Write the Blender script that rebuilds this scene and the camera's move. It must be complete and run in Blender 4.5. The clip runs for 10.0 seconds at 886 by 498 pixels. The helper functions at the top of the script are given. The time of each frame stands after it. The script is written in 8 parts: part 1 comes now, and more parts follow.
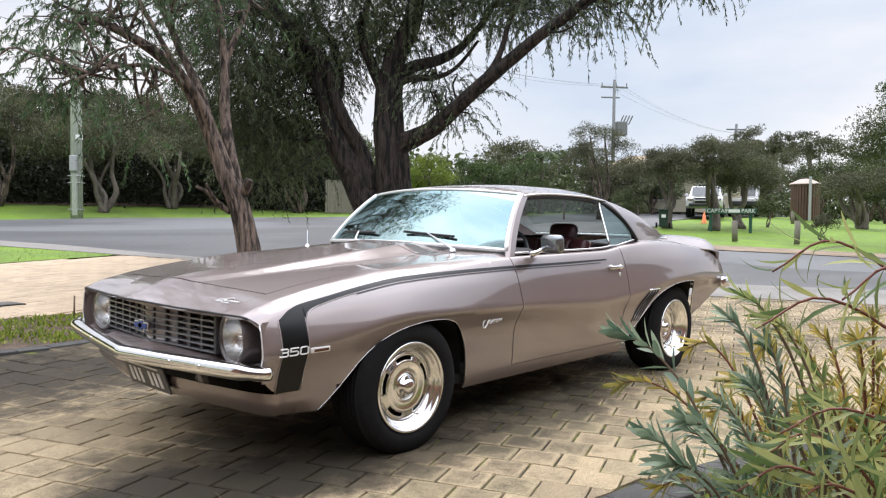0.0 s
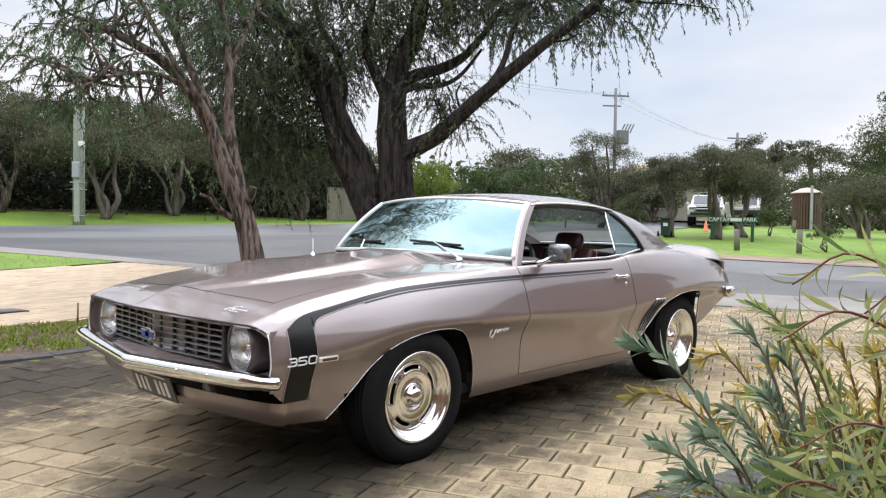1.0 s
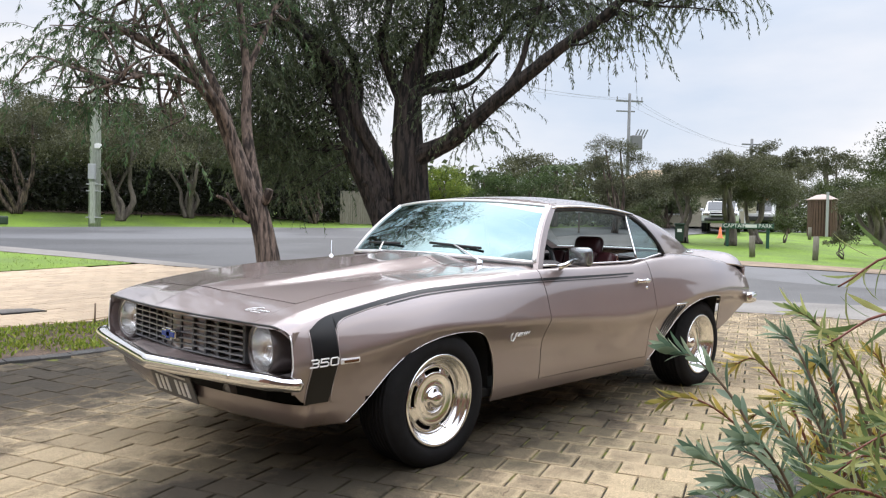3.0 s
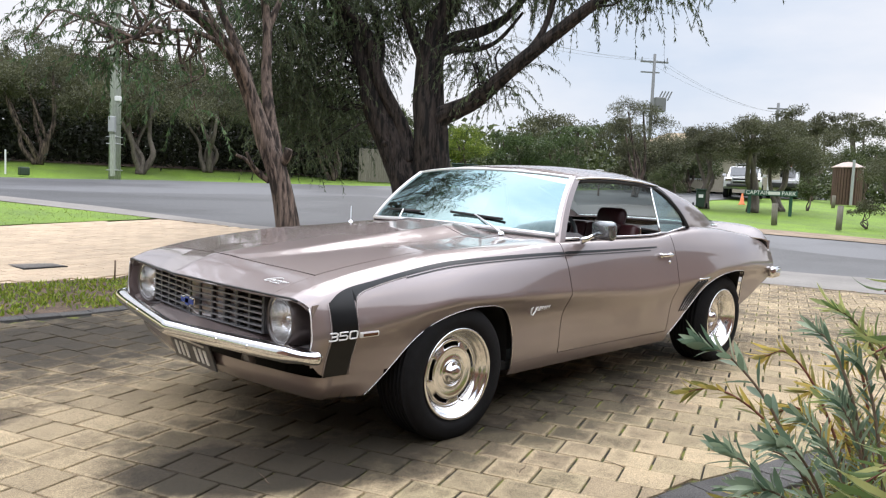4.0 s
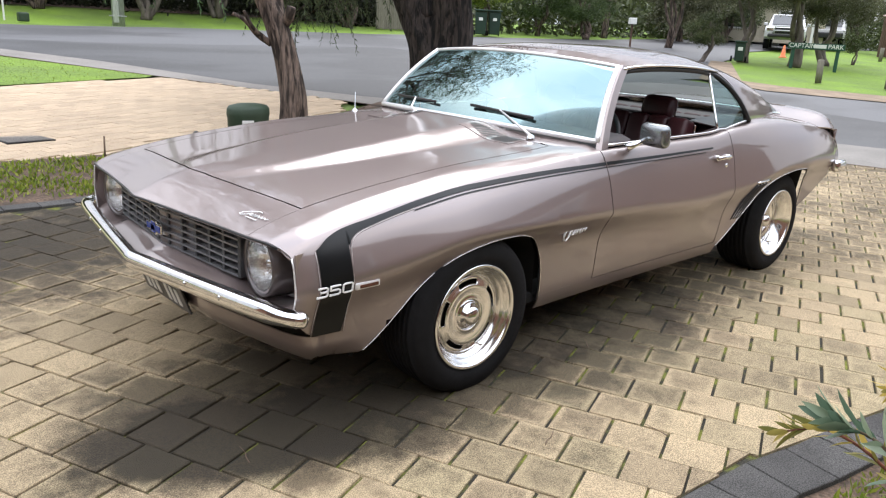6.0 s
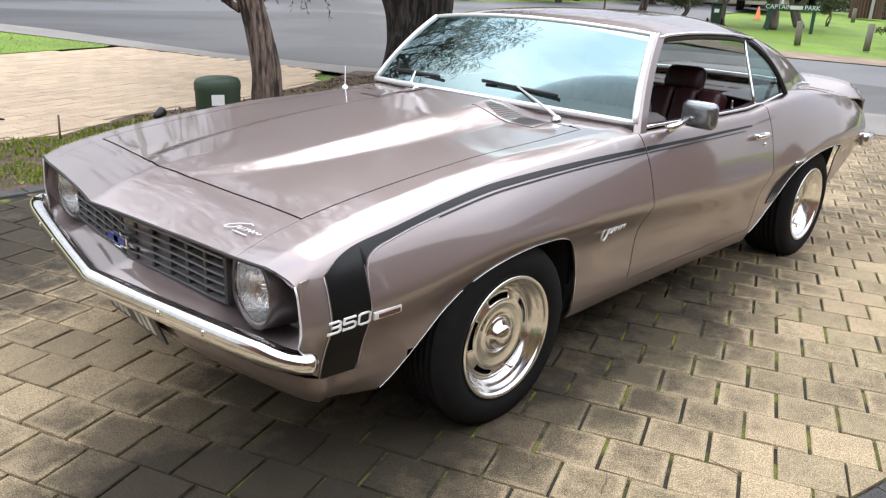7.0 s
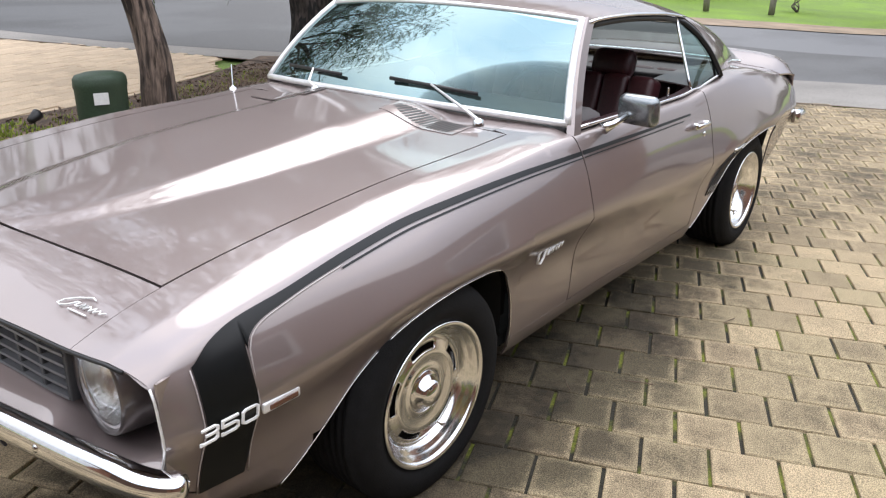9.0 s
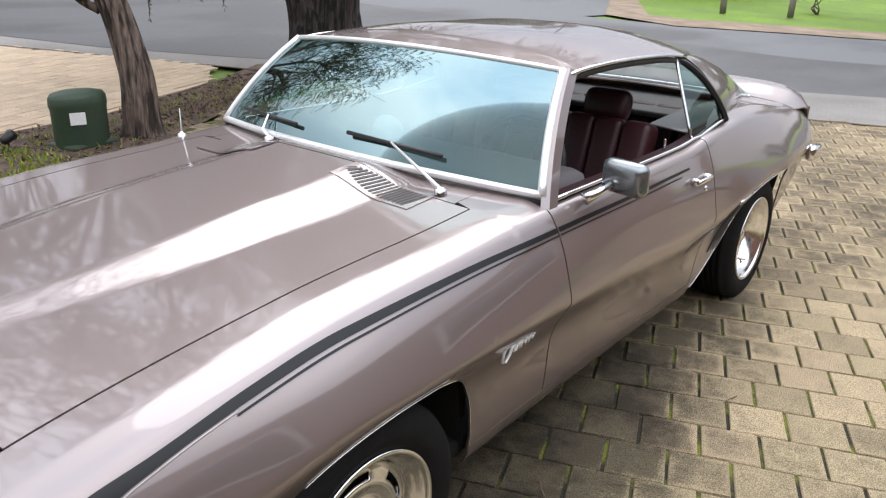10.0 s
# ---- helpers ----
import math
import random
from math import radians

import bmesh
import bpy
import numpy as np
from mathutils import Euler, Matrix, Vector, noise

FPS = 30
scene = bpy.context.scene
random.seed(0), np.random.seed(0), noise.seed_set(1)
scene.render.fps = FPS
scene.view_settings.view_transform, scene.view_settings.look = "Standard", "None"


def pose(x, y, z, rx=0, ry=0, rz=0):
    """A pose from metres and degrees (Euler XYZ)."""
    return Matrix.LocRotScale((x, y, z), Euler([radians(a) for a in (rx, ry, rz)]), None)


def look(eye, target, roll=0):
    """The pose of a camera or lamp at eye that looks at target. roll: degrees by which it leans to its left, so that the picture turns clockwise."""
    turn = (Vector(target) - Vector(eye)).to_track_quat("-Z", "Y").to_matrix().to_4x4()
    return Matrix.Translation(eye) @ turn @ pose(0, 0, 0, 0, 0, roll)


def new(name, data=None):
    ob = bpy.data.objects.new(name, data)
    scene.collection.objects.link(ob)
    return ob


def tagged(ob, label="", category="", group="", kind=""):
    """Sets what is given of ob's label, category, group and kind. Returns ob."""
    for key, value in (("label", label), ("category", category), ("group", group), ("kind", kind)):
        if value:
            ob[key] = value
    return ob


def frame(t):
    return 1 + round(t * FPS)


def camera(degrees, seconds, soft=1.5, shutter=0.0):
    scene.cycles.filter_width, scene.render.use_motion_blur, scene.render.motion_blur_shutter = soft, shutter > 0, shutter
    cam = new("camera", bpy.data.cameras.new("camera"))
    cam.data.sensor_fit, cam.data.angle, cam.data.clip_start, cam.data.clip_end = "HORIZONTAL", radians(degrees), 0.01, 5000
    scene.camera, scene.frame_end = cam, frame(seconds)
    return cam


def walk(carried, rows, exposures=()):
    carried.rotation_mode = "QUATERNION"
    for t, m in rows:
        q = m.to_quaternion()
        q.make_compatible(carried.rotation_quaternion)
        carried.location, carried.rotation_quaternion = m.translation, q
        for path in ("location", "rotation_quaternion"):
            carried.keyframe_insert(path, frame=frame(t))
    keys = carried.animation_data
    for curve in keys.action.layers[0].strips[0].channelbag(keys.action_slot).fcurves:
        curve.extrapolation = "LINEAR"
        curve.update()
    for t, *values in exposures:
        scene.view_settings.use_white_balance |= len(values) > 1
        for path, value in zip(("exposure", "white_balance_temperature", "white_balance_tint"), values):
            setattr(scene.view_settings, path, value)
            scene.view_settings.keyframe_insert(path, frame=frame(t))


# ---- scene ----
# ---------------------------------------------------------------- camera
cam = camera(60.9, 10.0, soft=1.2)
PATH = [
    (0, (-2.445, -3.409, 1.1), (-0.991, -2.038, 1.02), 0.6),
    (0.5, (-2.447, -3.399, 1.108), (-0.996, -2.024, 1.036), 0.8),
    (1, (-2.462, -3.378, 1.107), (-1.009, -2.005, 1.047), 0.8),
    (1.5, (-2.467, -3.381, 1.114), (-1.019, -2.002, 1.057), 0.9),
    (2, (-2.49, -3.362, 1.095), (-1.04, -1.985, 1.047), 0.9),
    (2.5, (-2.488, -3.349, 1.091), (-1.045, -1.964, 1.044), 0.9),
    (4, (-2.451, -3.267, 1.156), (-1.052, -1.846, 0.996), 2.5),
    (4.5, (-2.453, -3.253, 1.34), (-1.084, -1.837, 0.99), 3.1),
    (5, (-2.325, -3.176, 1.387), (-0.984, -1.762, 0.938), 3.1),
    (5.5, (-2.156, -3.005, 1.383), (-0.832, -1.598, 0.867), 2.9),
    (6.8, (-1.798, -2.419, 1.365), (-0.452, -1.075, 0.746), 2.7),
    (7, (-1.781, -2.316, 1.367), (-0.417, -1.0, 0.73), 2.7),
    (7.5, (-1.753, -2.112, 1.318), (-0.339, -0.849, 0.681), 2.3),
    (8, (-1.669, -2.036, 1.315), (-0.213, -0.829, 0.663), 1.9),
    (8.5, (-1.557, -2.032, 1.364), (-0.079, -0.862, 0.697), 1.3),
    (9, (-1.417, -2.03, 1.407), (0.062, -0.875, 0.715), 1.2),
    (9.5, (-1.252, -1.97, 1.508), (0.218, -0.806, 0.813), 1.2),
    (10, (-0.994, -1.913, 1.558), (0.458, -0.732, 0.853), 1.4),
]
walk(cam, [(t, look(eye, target, roll)) for t, eye, target, roll in PATH], exposures=[(0.0, 0.0), (7.5, 0.0), (8.5, -0.07), (9.0, -0.12), (10.0, -0.2)])

# ---------------------------------------------------------------- world and sun
SUN_ELEVATION, SUN_AZIMUTH = 51.0, 31.0

world = bpy.data.worlds.new("sky")
scene.world = world
world.use_nodes = True
wn, wl = world.node_tree.nodes, world.node_tree.links
wn.clear()
w_out = wn.new("ShaderNodeOutputWorld")
w_bg = wn.new("ShaderNodeBackground")
w_sky = wn.new("ShaderNodeTexSky")
w_sky.sky_type = "NISHITA"
w_sky.sun_disc = False
w_sky.sun_elevation = radians(SUN_ELEVATION)
w_sky.sun_rotation = radians(90.0 - SUN_AZIMUTH)
w_sky.air_density, w_sky.dust_density, w_sky.ozone_density = 1.0, 2.0, 1.0
w_co = wn.new("ShaderNodeTexCoord")
w_map = wn.new("ShaderNodeMapping")
w_map.inputs["Scale"].default_value = (1.0, 1.0, 3.2)
w_noise = wn.new("ShaderNodeTexNoise")
w_noise.inputs["Scale"].default_value = 1.7
w_noise.inputs["Detail"].default_value = 6.0
w_noise.inputs["Roughness"].default_value = 0.52
w_ramp = wn.new("ShaderNodeValToRGB")
w_ramp.color_ramp.elements[0].position, w_ramp.color_ramp.elements[1].position = 0.34, 0.62
w_ramp.color_ramp.elements[0].color = (6.6, 7.5, 9.0, 1)
w_ramp.color_ramp.elements[1].color = (10.0, 9.9, 10.3, 1)
w_mix = wn.new("ShaderNodeMix")
w_mix.data_type = "RGBA"
w_mix.inputs["Factor"].default_value = 0.9
w_bg.inputs["Strength"].default_value = 0.110
wl.new(w_co.outputs["Generated"], w_map.inputs["Vector"])
wl.new(w_map.outputs["Vector"], w_noise.inputs["Vector"])
wl.new(w_noise.outputs["Fac"], w_ramp.inputs["Fac"])
wl.new(w_sky.outputs["Color"], w_mix.inputs["A"])
wl.new(w_ramp.outputs["Color"], w_mix.inputs["B"])
w_sep = wn.new("ShaderNodeSeparateXYZ")          # an overcast sky is brightest overhead
w_up = wn.new("ShaderNodeMapRange")
w_up.interpolation_type = "SMOOTHSTEP"
w_up.inputs["From Min"].default_value, w_up.inputs["From Max"].default_value = 0.22, 0.9
w_up.inputs["To Min"].default_value, w_up.inputs["To Max"].default_value = 0.93, 3.4
w_mul = wn.new("ShaderNodeVectorMath")
w_mul.operation = "SCALE"
wl.new(w_co.outputs["Generated"], w_sep.inputs["Vector"])
wl.new(w_sep.outputs["Z"], w_up.inputs["Value"])
wl.new(w_mix.outputs["Result"], w_mul.inputs["Vector"])
wl.new(w_up.outputs["Result"], w_mul.inputs["Scale"])
wl.new(w_mul.outputs["Vector"], w_bg.inputs["Color"])
wl.new(w_bg.outputs["Background"], w_out.inputs["Surface"])

sun = new("sun", bpy.data.lights.new("sun", "SUN"))
sun.data.energy, sun.data.angle, sun.data.color = 1.4, radians(50), (1.0, 0.955, 0.91)
_e, _a = radians(SUN_ELEVATION), radians(SUN_AZIMUTH)
sun.matrix_world = look((20 * math.cos(_e) * math.cos(_a), 20 * math.cos(_e) * math.sin(_a), 20 * math.sin(_e)), (0, 0, 0))

# ---------------------------------------------------------------- materials
def material(name, color, rough=0.6, metal=0.0, dark=None, scale=6.0, amount=0.5, fine=80.0, fine_amount=0.25,
             bump=0.2, bump_scale=None, coat=0.0, spec=0.5, stretch=(1, 1, 1), per_piece=0.0, rough_var=0.08, where="Object", span=(0.35, 0.7), stain_shade=None, fine_span=(0.3, 0.7)):
    """A surface with broad blotches, fine grain and relief; per_piece varies it from piece to piece."""
    m = bpy.data.materials.new(name)
    m.use_nodes = True
    nt = m.node_tree
    n, l = nt.nodes, nt.links
    b = n["Principled BSDF"]
    b.inputs["Roughness"].default_value = rough
    b.inputs["Metallic"].default_value = metal
    b.inputs["Coat Weight"].default_value = coat
    b.inputs["Coat Roughness"].default_value = 0.05
    b.inputs["Specular IOR Level"].default_value = spec
    dark = dark or tuple(c * 0.55 for c in color)
    co = n.new("ShaderNodeNewGeometry") if where == "Position" else n.new("ShaderNodeTexCoord")
    mp = n.new("ShaderNodeMapping")
    mp.inputs["Scale"].default_value = stretch
    l.new(co.outputs[where], mp.inputs["Vector"])
    big = n.new("ShaderNodeTexNoise")
    big.inputs["Scale"].default_value, big.inputs["Detail"].default_value = scale, 5.0
    small = n.new("ShaderNodeTexNoise")
    small.inputs["Scale"].default_value, small.inputs["Detail"].default_value = fine, 4.0
    for t in (big, small):
        l.new(mp.outputs["Vector"], t.inputs["Vector"])
    r1 = n.new("ShaderNodeMapRange")
    r1.inputs["From Min"].default_value, r1.inputs["From Max"].default_value = span
    r1.inputs["To Max"].default_value = amount
    l.new(big.outputs["Fac"], r1.inputs["Value"])
    mix = n.new("ShaderNodeMix")
    mix.data_type = "RGBA"
    mix.inputs["A"].default_value, mix.inputs["B"].default_value = (*color, 1), (*dark, 1)
    l.new(r1.outputs["Result"], mix.inputs["Factor"])
    r2 = n.new("ShaderNodeMapRange")
    r2.inputs["From Min"].default_value, r2.inputs["From Max"].default_value = fine_span
    r2.inputs["To Min"].default_value, r2.inputs["To Max"].default_value = 1 - fine_amount, 1 + fine_amount
    l.new(small.outputs["Fac"], r2.inputs["Value"])
    hsv = n.new("ShaderNodeHueSaturation")
    l.new(mix.outputs["Result"], hsv.inputs["Color"])
    if per_piece:
        info = n.new("ShaderNodeObjectInfo")
        geo = n.new("ShaderNodeNewGeometry")
        add = n.new("ShaderNodeMath")
        add.operation = "ADD"
        l.new(info.outputs["Random"], add.inputs[0])
        l.new(geo.outputs["Random Per Island"], add.inputs[1])
        fr = n.new("ShaderNodeMath")
        fr.operation = "FRACT"
        l.new(add.outputs[0], fr.inputs[0])
        r3 = n.new("ShaderNodeMapRange")
        r3.inputs["To Min"].default_value, r3.inputs["To Max"].default_value = 1 - per_piece, 1 + per_piece
        l.new(fr.outputs[0], r3.inputs["Value"])
        mul = n.new("ShaderNodeMath")
        mul.operation = "MULTIPLY"
        l.new(r2.outputs["Result"], mul.inputs[0])
        l.new(r3.outputs["Result"], mul.inputs[1])
        l.new(mul.outputs[0], hsv.inputs["Value"])
        r5 = n.new("ShaderNodeMapRange")
        r5.inputs["To Min"].default_value, r5.inputs["To Max"].default_value = 0.5 - 0.03 * per_piece, 0.5 + 0.03 * per_piece
        l.new(info.outputs["Random"], r5.inputs["Value"])
        l.new(r5.outputs["Result"], hsv.inputs["Hue"])
    else:
        l.new(r2.outputs["Result"], hsv.inputs["Value"])
    color_out = hsv.outputs["Color"]
    if stain_shade:                                        # broad ragged dirty patches, with some car shade painted among them
        size_, share, tone, shift, spots = stain_shade
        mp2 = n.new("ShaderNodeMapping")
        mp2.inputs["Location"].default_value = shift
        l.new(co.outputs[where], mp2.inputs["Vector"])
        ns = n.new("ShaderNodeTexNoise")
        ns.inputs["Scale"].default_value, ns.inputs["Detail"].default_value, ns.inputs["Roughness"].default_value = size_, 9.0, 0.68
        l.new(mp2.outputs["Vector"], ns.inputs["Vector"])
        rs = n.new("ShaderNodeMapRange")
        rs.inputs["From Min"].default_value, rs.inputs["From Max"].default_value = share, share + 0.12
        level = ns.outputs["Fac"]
        for (cx, cy), turn_, (ra, rb), push in spots:    # old oil and dirt spots; those along the car also paint its shade
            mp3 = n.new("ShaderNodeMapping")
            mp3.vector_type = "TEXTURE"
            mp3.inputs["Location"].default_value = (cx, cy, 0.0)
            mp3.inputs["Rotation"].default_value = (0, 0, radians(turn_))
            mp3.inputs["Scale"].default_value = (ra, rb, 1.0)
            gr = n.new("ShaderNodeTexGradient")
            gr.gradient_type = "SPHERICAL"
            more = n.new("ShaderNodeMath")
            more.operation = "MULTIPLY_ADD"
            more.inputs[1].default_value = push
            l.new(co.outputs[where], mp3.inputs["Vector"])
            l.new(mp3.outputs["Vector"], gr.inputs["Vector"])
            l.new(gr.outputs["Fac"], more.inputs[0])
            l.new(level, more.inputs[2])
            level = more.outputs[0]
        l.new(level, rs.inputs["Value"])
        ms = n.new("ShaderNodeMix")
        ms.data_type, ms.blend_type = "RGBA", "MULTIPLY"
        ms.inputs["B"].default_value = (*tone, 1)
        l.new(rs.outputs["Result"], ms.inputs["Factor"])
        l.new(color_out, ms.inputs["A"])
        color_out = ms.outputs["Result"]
    l.new(color_out, b.inputs["Base Color"])
    if rough_var:
        r4 = n.new("ShaderNodeMapRange")
        r4.inputs["To Min"].default_value, r4.inputs["To Max"].default_value = max(0.0, rough - rough_var), min(1.0, rough + rough_var)
        l.new(small.outputs["Fac"], r4.inputs["Value"])
        l.new(r4.outputs["Result"], b.inputs["Roughness"])
    if bump:
        bp = n.new("ShaderNodeBump")
        bp.inputs["Strength"].default_value, bp.inputs["Distance"].default_value = bump, 0.01
        src = small
        if bump_scale:
            src = n.new("ShaderNodeTexNoise")
            src.inputs["Scale"].default_value, src.inputs["Detail"].default_value = bump_scale, 3.0
            l.new(mp.outputs["Vector"], src.inputs["Vector"])
        l.new(src.outputs["Fac"], bp.inputs["Height"])
        l.new(bp.outputs["Normal"], b.inputs["Normal"])
    return m


def plain(name, color, rough=0.5, metal=0.0, coat=0.0, spec=0.5):
    m = material(name, color, rough, metal, tuple(c * 0.85 for c in color), scale=9, amount=0.4, fine=60, fine_amount=0.06,
                 bump=0.0, coat=coat, spec=spec, rough_var=0.04)
    return m


def glass(name, tint, alpha, rough=0.0, film=(0.93, 0.98, 1.0), gain=1.35):
    """Thin pane: mostly clear, with a mirror film on it that grows towards grazing angles."""
    m = bpy.data.materials.new(name)
    m.use_nodes = True
    n, l = m.node_tree.nodes, m.node_tree.links
    n.clear()
    out = n.new("ShaderNodeOutputMaterial")
    tr, gl, mx = n.new("ShaderNodeBsdfTransparent"), n.new("ShaderNodeBsdfGlossy"), n.new("ShaderNodeMixShader")
    fr = n.new("ShaderNodeFresnel")
    fr.inputs["IOR"].default_value = 1.55
    add = n.new("ShaderNodeMath")
    add.operation, add.use_clamp = "MULTIPLY_ADD", True
    add.inputs[1].default_value, add.inputs[2].default_value = gain, alpha
    tr.inputs["Color"].default_value = (*tint, 1)
    gl.inputs["Roughness"].default_value = rough
    gl.inputs["Color"].default_value = (*film, 1)
    l.new(fr.outputs[0], add.inputs[0])
    l.new(add.outputs[0], mx.inputs["Fac"])
    l.new(tr.outputs[0], mx.inputs[1])
    l.new(gl.outputs[0], mx.inputs[2])
    l.new(mx.outputs[0], out.inputs["Surface"])
    return m


def leafy(name, color, tip, rough=0.5, trans=0.25):
    """Leaves: colour wanders from leaf to leaf, and some light comes through."""
    m = bpy.data.materials.new(name)
    m.use_nodes = True
    n, l = m.node_tree.nodes, m.node_tree.links
    b = n["Principled BSDF"]
    b.inputs["Roughness"].default_value = rough
    b.inputs["Specular IOR Level"].default_value = 0.35
    geo = n.new("ShaderNodeNewGeometry")
    rp = n.new("ShaderNodeValToRGB")
    rp.color_ramp.elements[0].color, rp.color_ramp.elements[1].color = (*color, 1), (*tip, 1)
    rp.color_ramp.elements[0].position, rp.color_ramp.elements[1].position = 0.15, 1.0
    l.new(geo.outputs["Random Per Island"], rp.inputs["Fac"])
    co = n.new("ShaderNodeTexCoord")
    no = n.new("ShaderNodeTexNoise")
    no.inputs["Scale"].default_value = 0.9
    l.new(co.outputs["Object"], no.inputs["Vector"])
    mr = n.new("ShaderNodeMapRange")
    mr.inputs["From Min"].default_value, mr.inputs["From Max"].default_value = 0.3, 0.7
    mr.inputs["To Min"].default_value, mr.inputs["To Max"].default_value = 0.65, 1.35
    l.new(no.outputs["Fac"], mr.inputs["Value"])
    hs = n.new("ShaderNodeHueSaturation")
    l.new(rp.outputs["Color"], hs.inputs["Color"])
    l.new(mr.outputs["Result"], hs.inputs["Value"])
    l.new(hs.outputs["Color"], b.inputs["Base Color"])
    td = n.new("ShaderNodeBsdfTranslucent")
    l.new(hs.outputs["Color"], td.inputs["Color"])
    mx = n.new("ShaderNodeMixShader")
    mx.inputs["Fac"].default_value = trans
    l.new(b.outputs[0], mx.inputs[1])
    l.new(td.outputs[0], mx.inputs[2])
    l.new(mx.outputs[0], n["Material Output"].inputs["Surface"])
    return m


M_PAINT = material("taupe_metallic_paint", (0.250, 0.200, 0.191), 0.50, 0.62, (0.228, 0.182, 0.174), scale=2.5, amount=0.5, fine=2500, fine_amount=0.04,
                   bump=0.0, coat=1.0, rough_var=0.02)
M_PAINT.node_tree.nodes["Principled BSDF"].inputs["Coat IOR"].default_value = 1.9
M_CHROME = plain("chrome", (0.82, 0.82, 0.83), 0.06, 1.0)
M_POLISHED = plain("polished_aluminium", (0.88, 0.88, 0.88), 0.16, 1.0)
M_STRIPE = plain("black_stripe", (0.006, 0.0065, 0.007), 0.30, 0.0, coat=0.0, spec=0.35)
M_SATIN = plain("bright_satin_trim", (0.84, 0.83, 0.83), 0.32, 0.45)
M_REFLECTOR = material("fluted_silvered_reflector", (0.95, 0.95, 0.94), 0.16, 0.95, (0.86, 0.86, 0.84), scale=30, amount=0.5, fine=60, fine_amount=0.10, bump=0.5, bump_scale=55, stretch=(1, 2.2, 0.35))
M_BADGE = plain("bright_badge", (0.93, 0.93, 0.93), 0.35, 0.25)
M_BEZEL = plain("dark_taupe_bezel", (0.13, 0.115, 0.115), 0.35, 0.6, coat=0.6)
M_PINLINE = plain("pale_pinstripe", (0.45, 0.40, 0.39), 0.35, 0.2)
M_BLACK = plain("black_trim", (0.012, 0.012, 0.013), 0.45)
M_UNDER = plain("underbody_black", (0.010, 0.010, 0.010), 0.85)
M_RUBBER = material("tyre_rubber", (0.010, 0.010, 0.011), 0.78, 0, (0.005, 0.005, 0.005), scale=30, fine=250, bump=0.25, spec=0.18)
M_GRILLE = plain("grey_grille_plastic", (0.055, 0.055, 0.058), 0.4)
M_GRILLE_EDGE = plain("silver_grille_edge", (0.22, 0.22, 0.23), 0.35, 0.4)
M_WINDSCREEN = glass("windscreen_glass", (0.50, 0.64, 0.62), 0.10, film=(0.33, 0.45, 0.46), gain=0.62)
M_SIDEGLASS = glass("side_glass", (0.45, 0.60, 0.58), 0.08, film=(0.7, 0.8, 0.8), gain=0.9)
M_REARGLASS = glass("rear_glass", (0.74, 0.82, 0.80), 0.03, film=(0.6, 0.68, 0.68), gain=0.5)
M_LENS = glass("headlamp_lens", (0.99, 0.99, 1.0), 0.03, rough=0.03, film=(1.0, 1.0, 1.0), gain=0.8)
M_MIRRORBACK = plain("grey_mirror_shell", (0.28, 0.30, 0.31), 0.2, 0.8)
M_LEATHER = material("maroon_vinyl", (0.055, 0.013, 0.016), 0.42, 0, (0.035, 0.009, 0.011), scale=8, fine=120, bump=0.15)
M_DASH = plain("dark_dash_vinyl", (0.10, 0.088, 0.088), 0.7)
M_HEADLINER = plain("headliner", (0.25, 0.22, 0.21), 0.8)
M_BLUE = plain("blue_enamel", (0.02, 0.05, 0.28), 0.25, 0.0, coat=0.6)
M_RED = plain("red_lens", (0.35, 0.02, 0.015), 0.2, coat=0.6)
M_AMBER = plain("brown_marker_lens", (0.10, 0.035, 0.02), 0.2, coat=0.6)
M_DARKPLATE = plain("dark_number_plate", (0.06, 0.06, 0.065), 0.4)
M_PLATE = plain("white_plate", (0.75, 0.75, 0.74), 0.4)
M_WHITE = plain("white_car_paint", (0.593, 0.593, 0.6), 0.28, 0.0, coat=0.8)

# spots by the nose and near side also carry the car's shade in colour
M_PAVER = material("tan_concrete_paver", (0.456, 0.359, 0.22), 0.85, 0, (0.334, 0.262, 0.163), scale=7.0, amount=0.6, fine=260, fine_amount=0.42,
                   bump=1.0, bump_scale=260, per_piece=0.20, where="Position", fine_span=(0.36, 0.60), span=(0.42, 0.72), stain_shade=(2.6, 0.62, (0.36, 0.35, 0.34), (3.0, 1.0, 0.0),
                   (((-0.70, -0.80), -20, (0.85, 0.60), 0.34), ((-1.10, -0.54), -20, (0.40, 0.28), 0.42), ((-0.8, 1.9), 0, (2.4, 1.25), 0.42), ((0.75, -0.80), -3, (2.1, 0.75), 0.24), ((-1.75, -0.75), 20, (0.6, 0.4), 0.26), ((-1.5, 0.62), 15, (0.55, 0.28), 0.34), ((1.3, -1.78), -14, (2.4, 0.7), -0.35))))


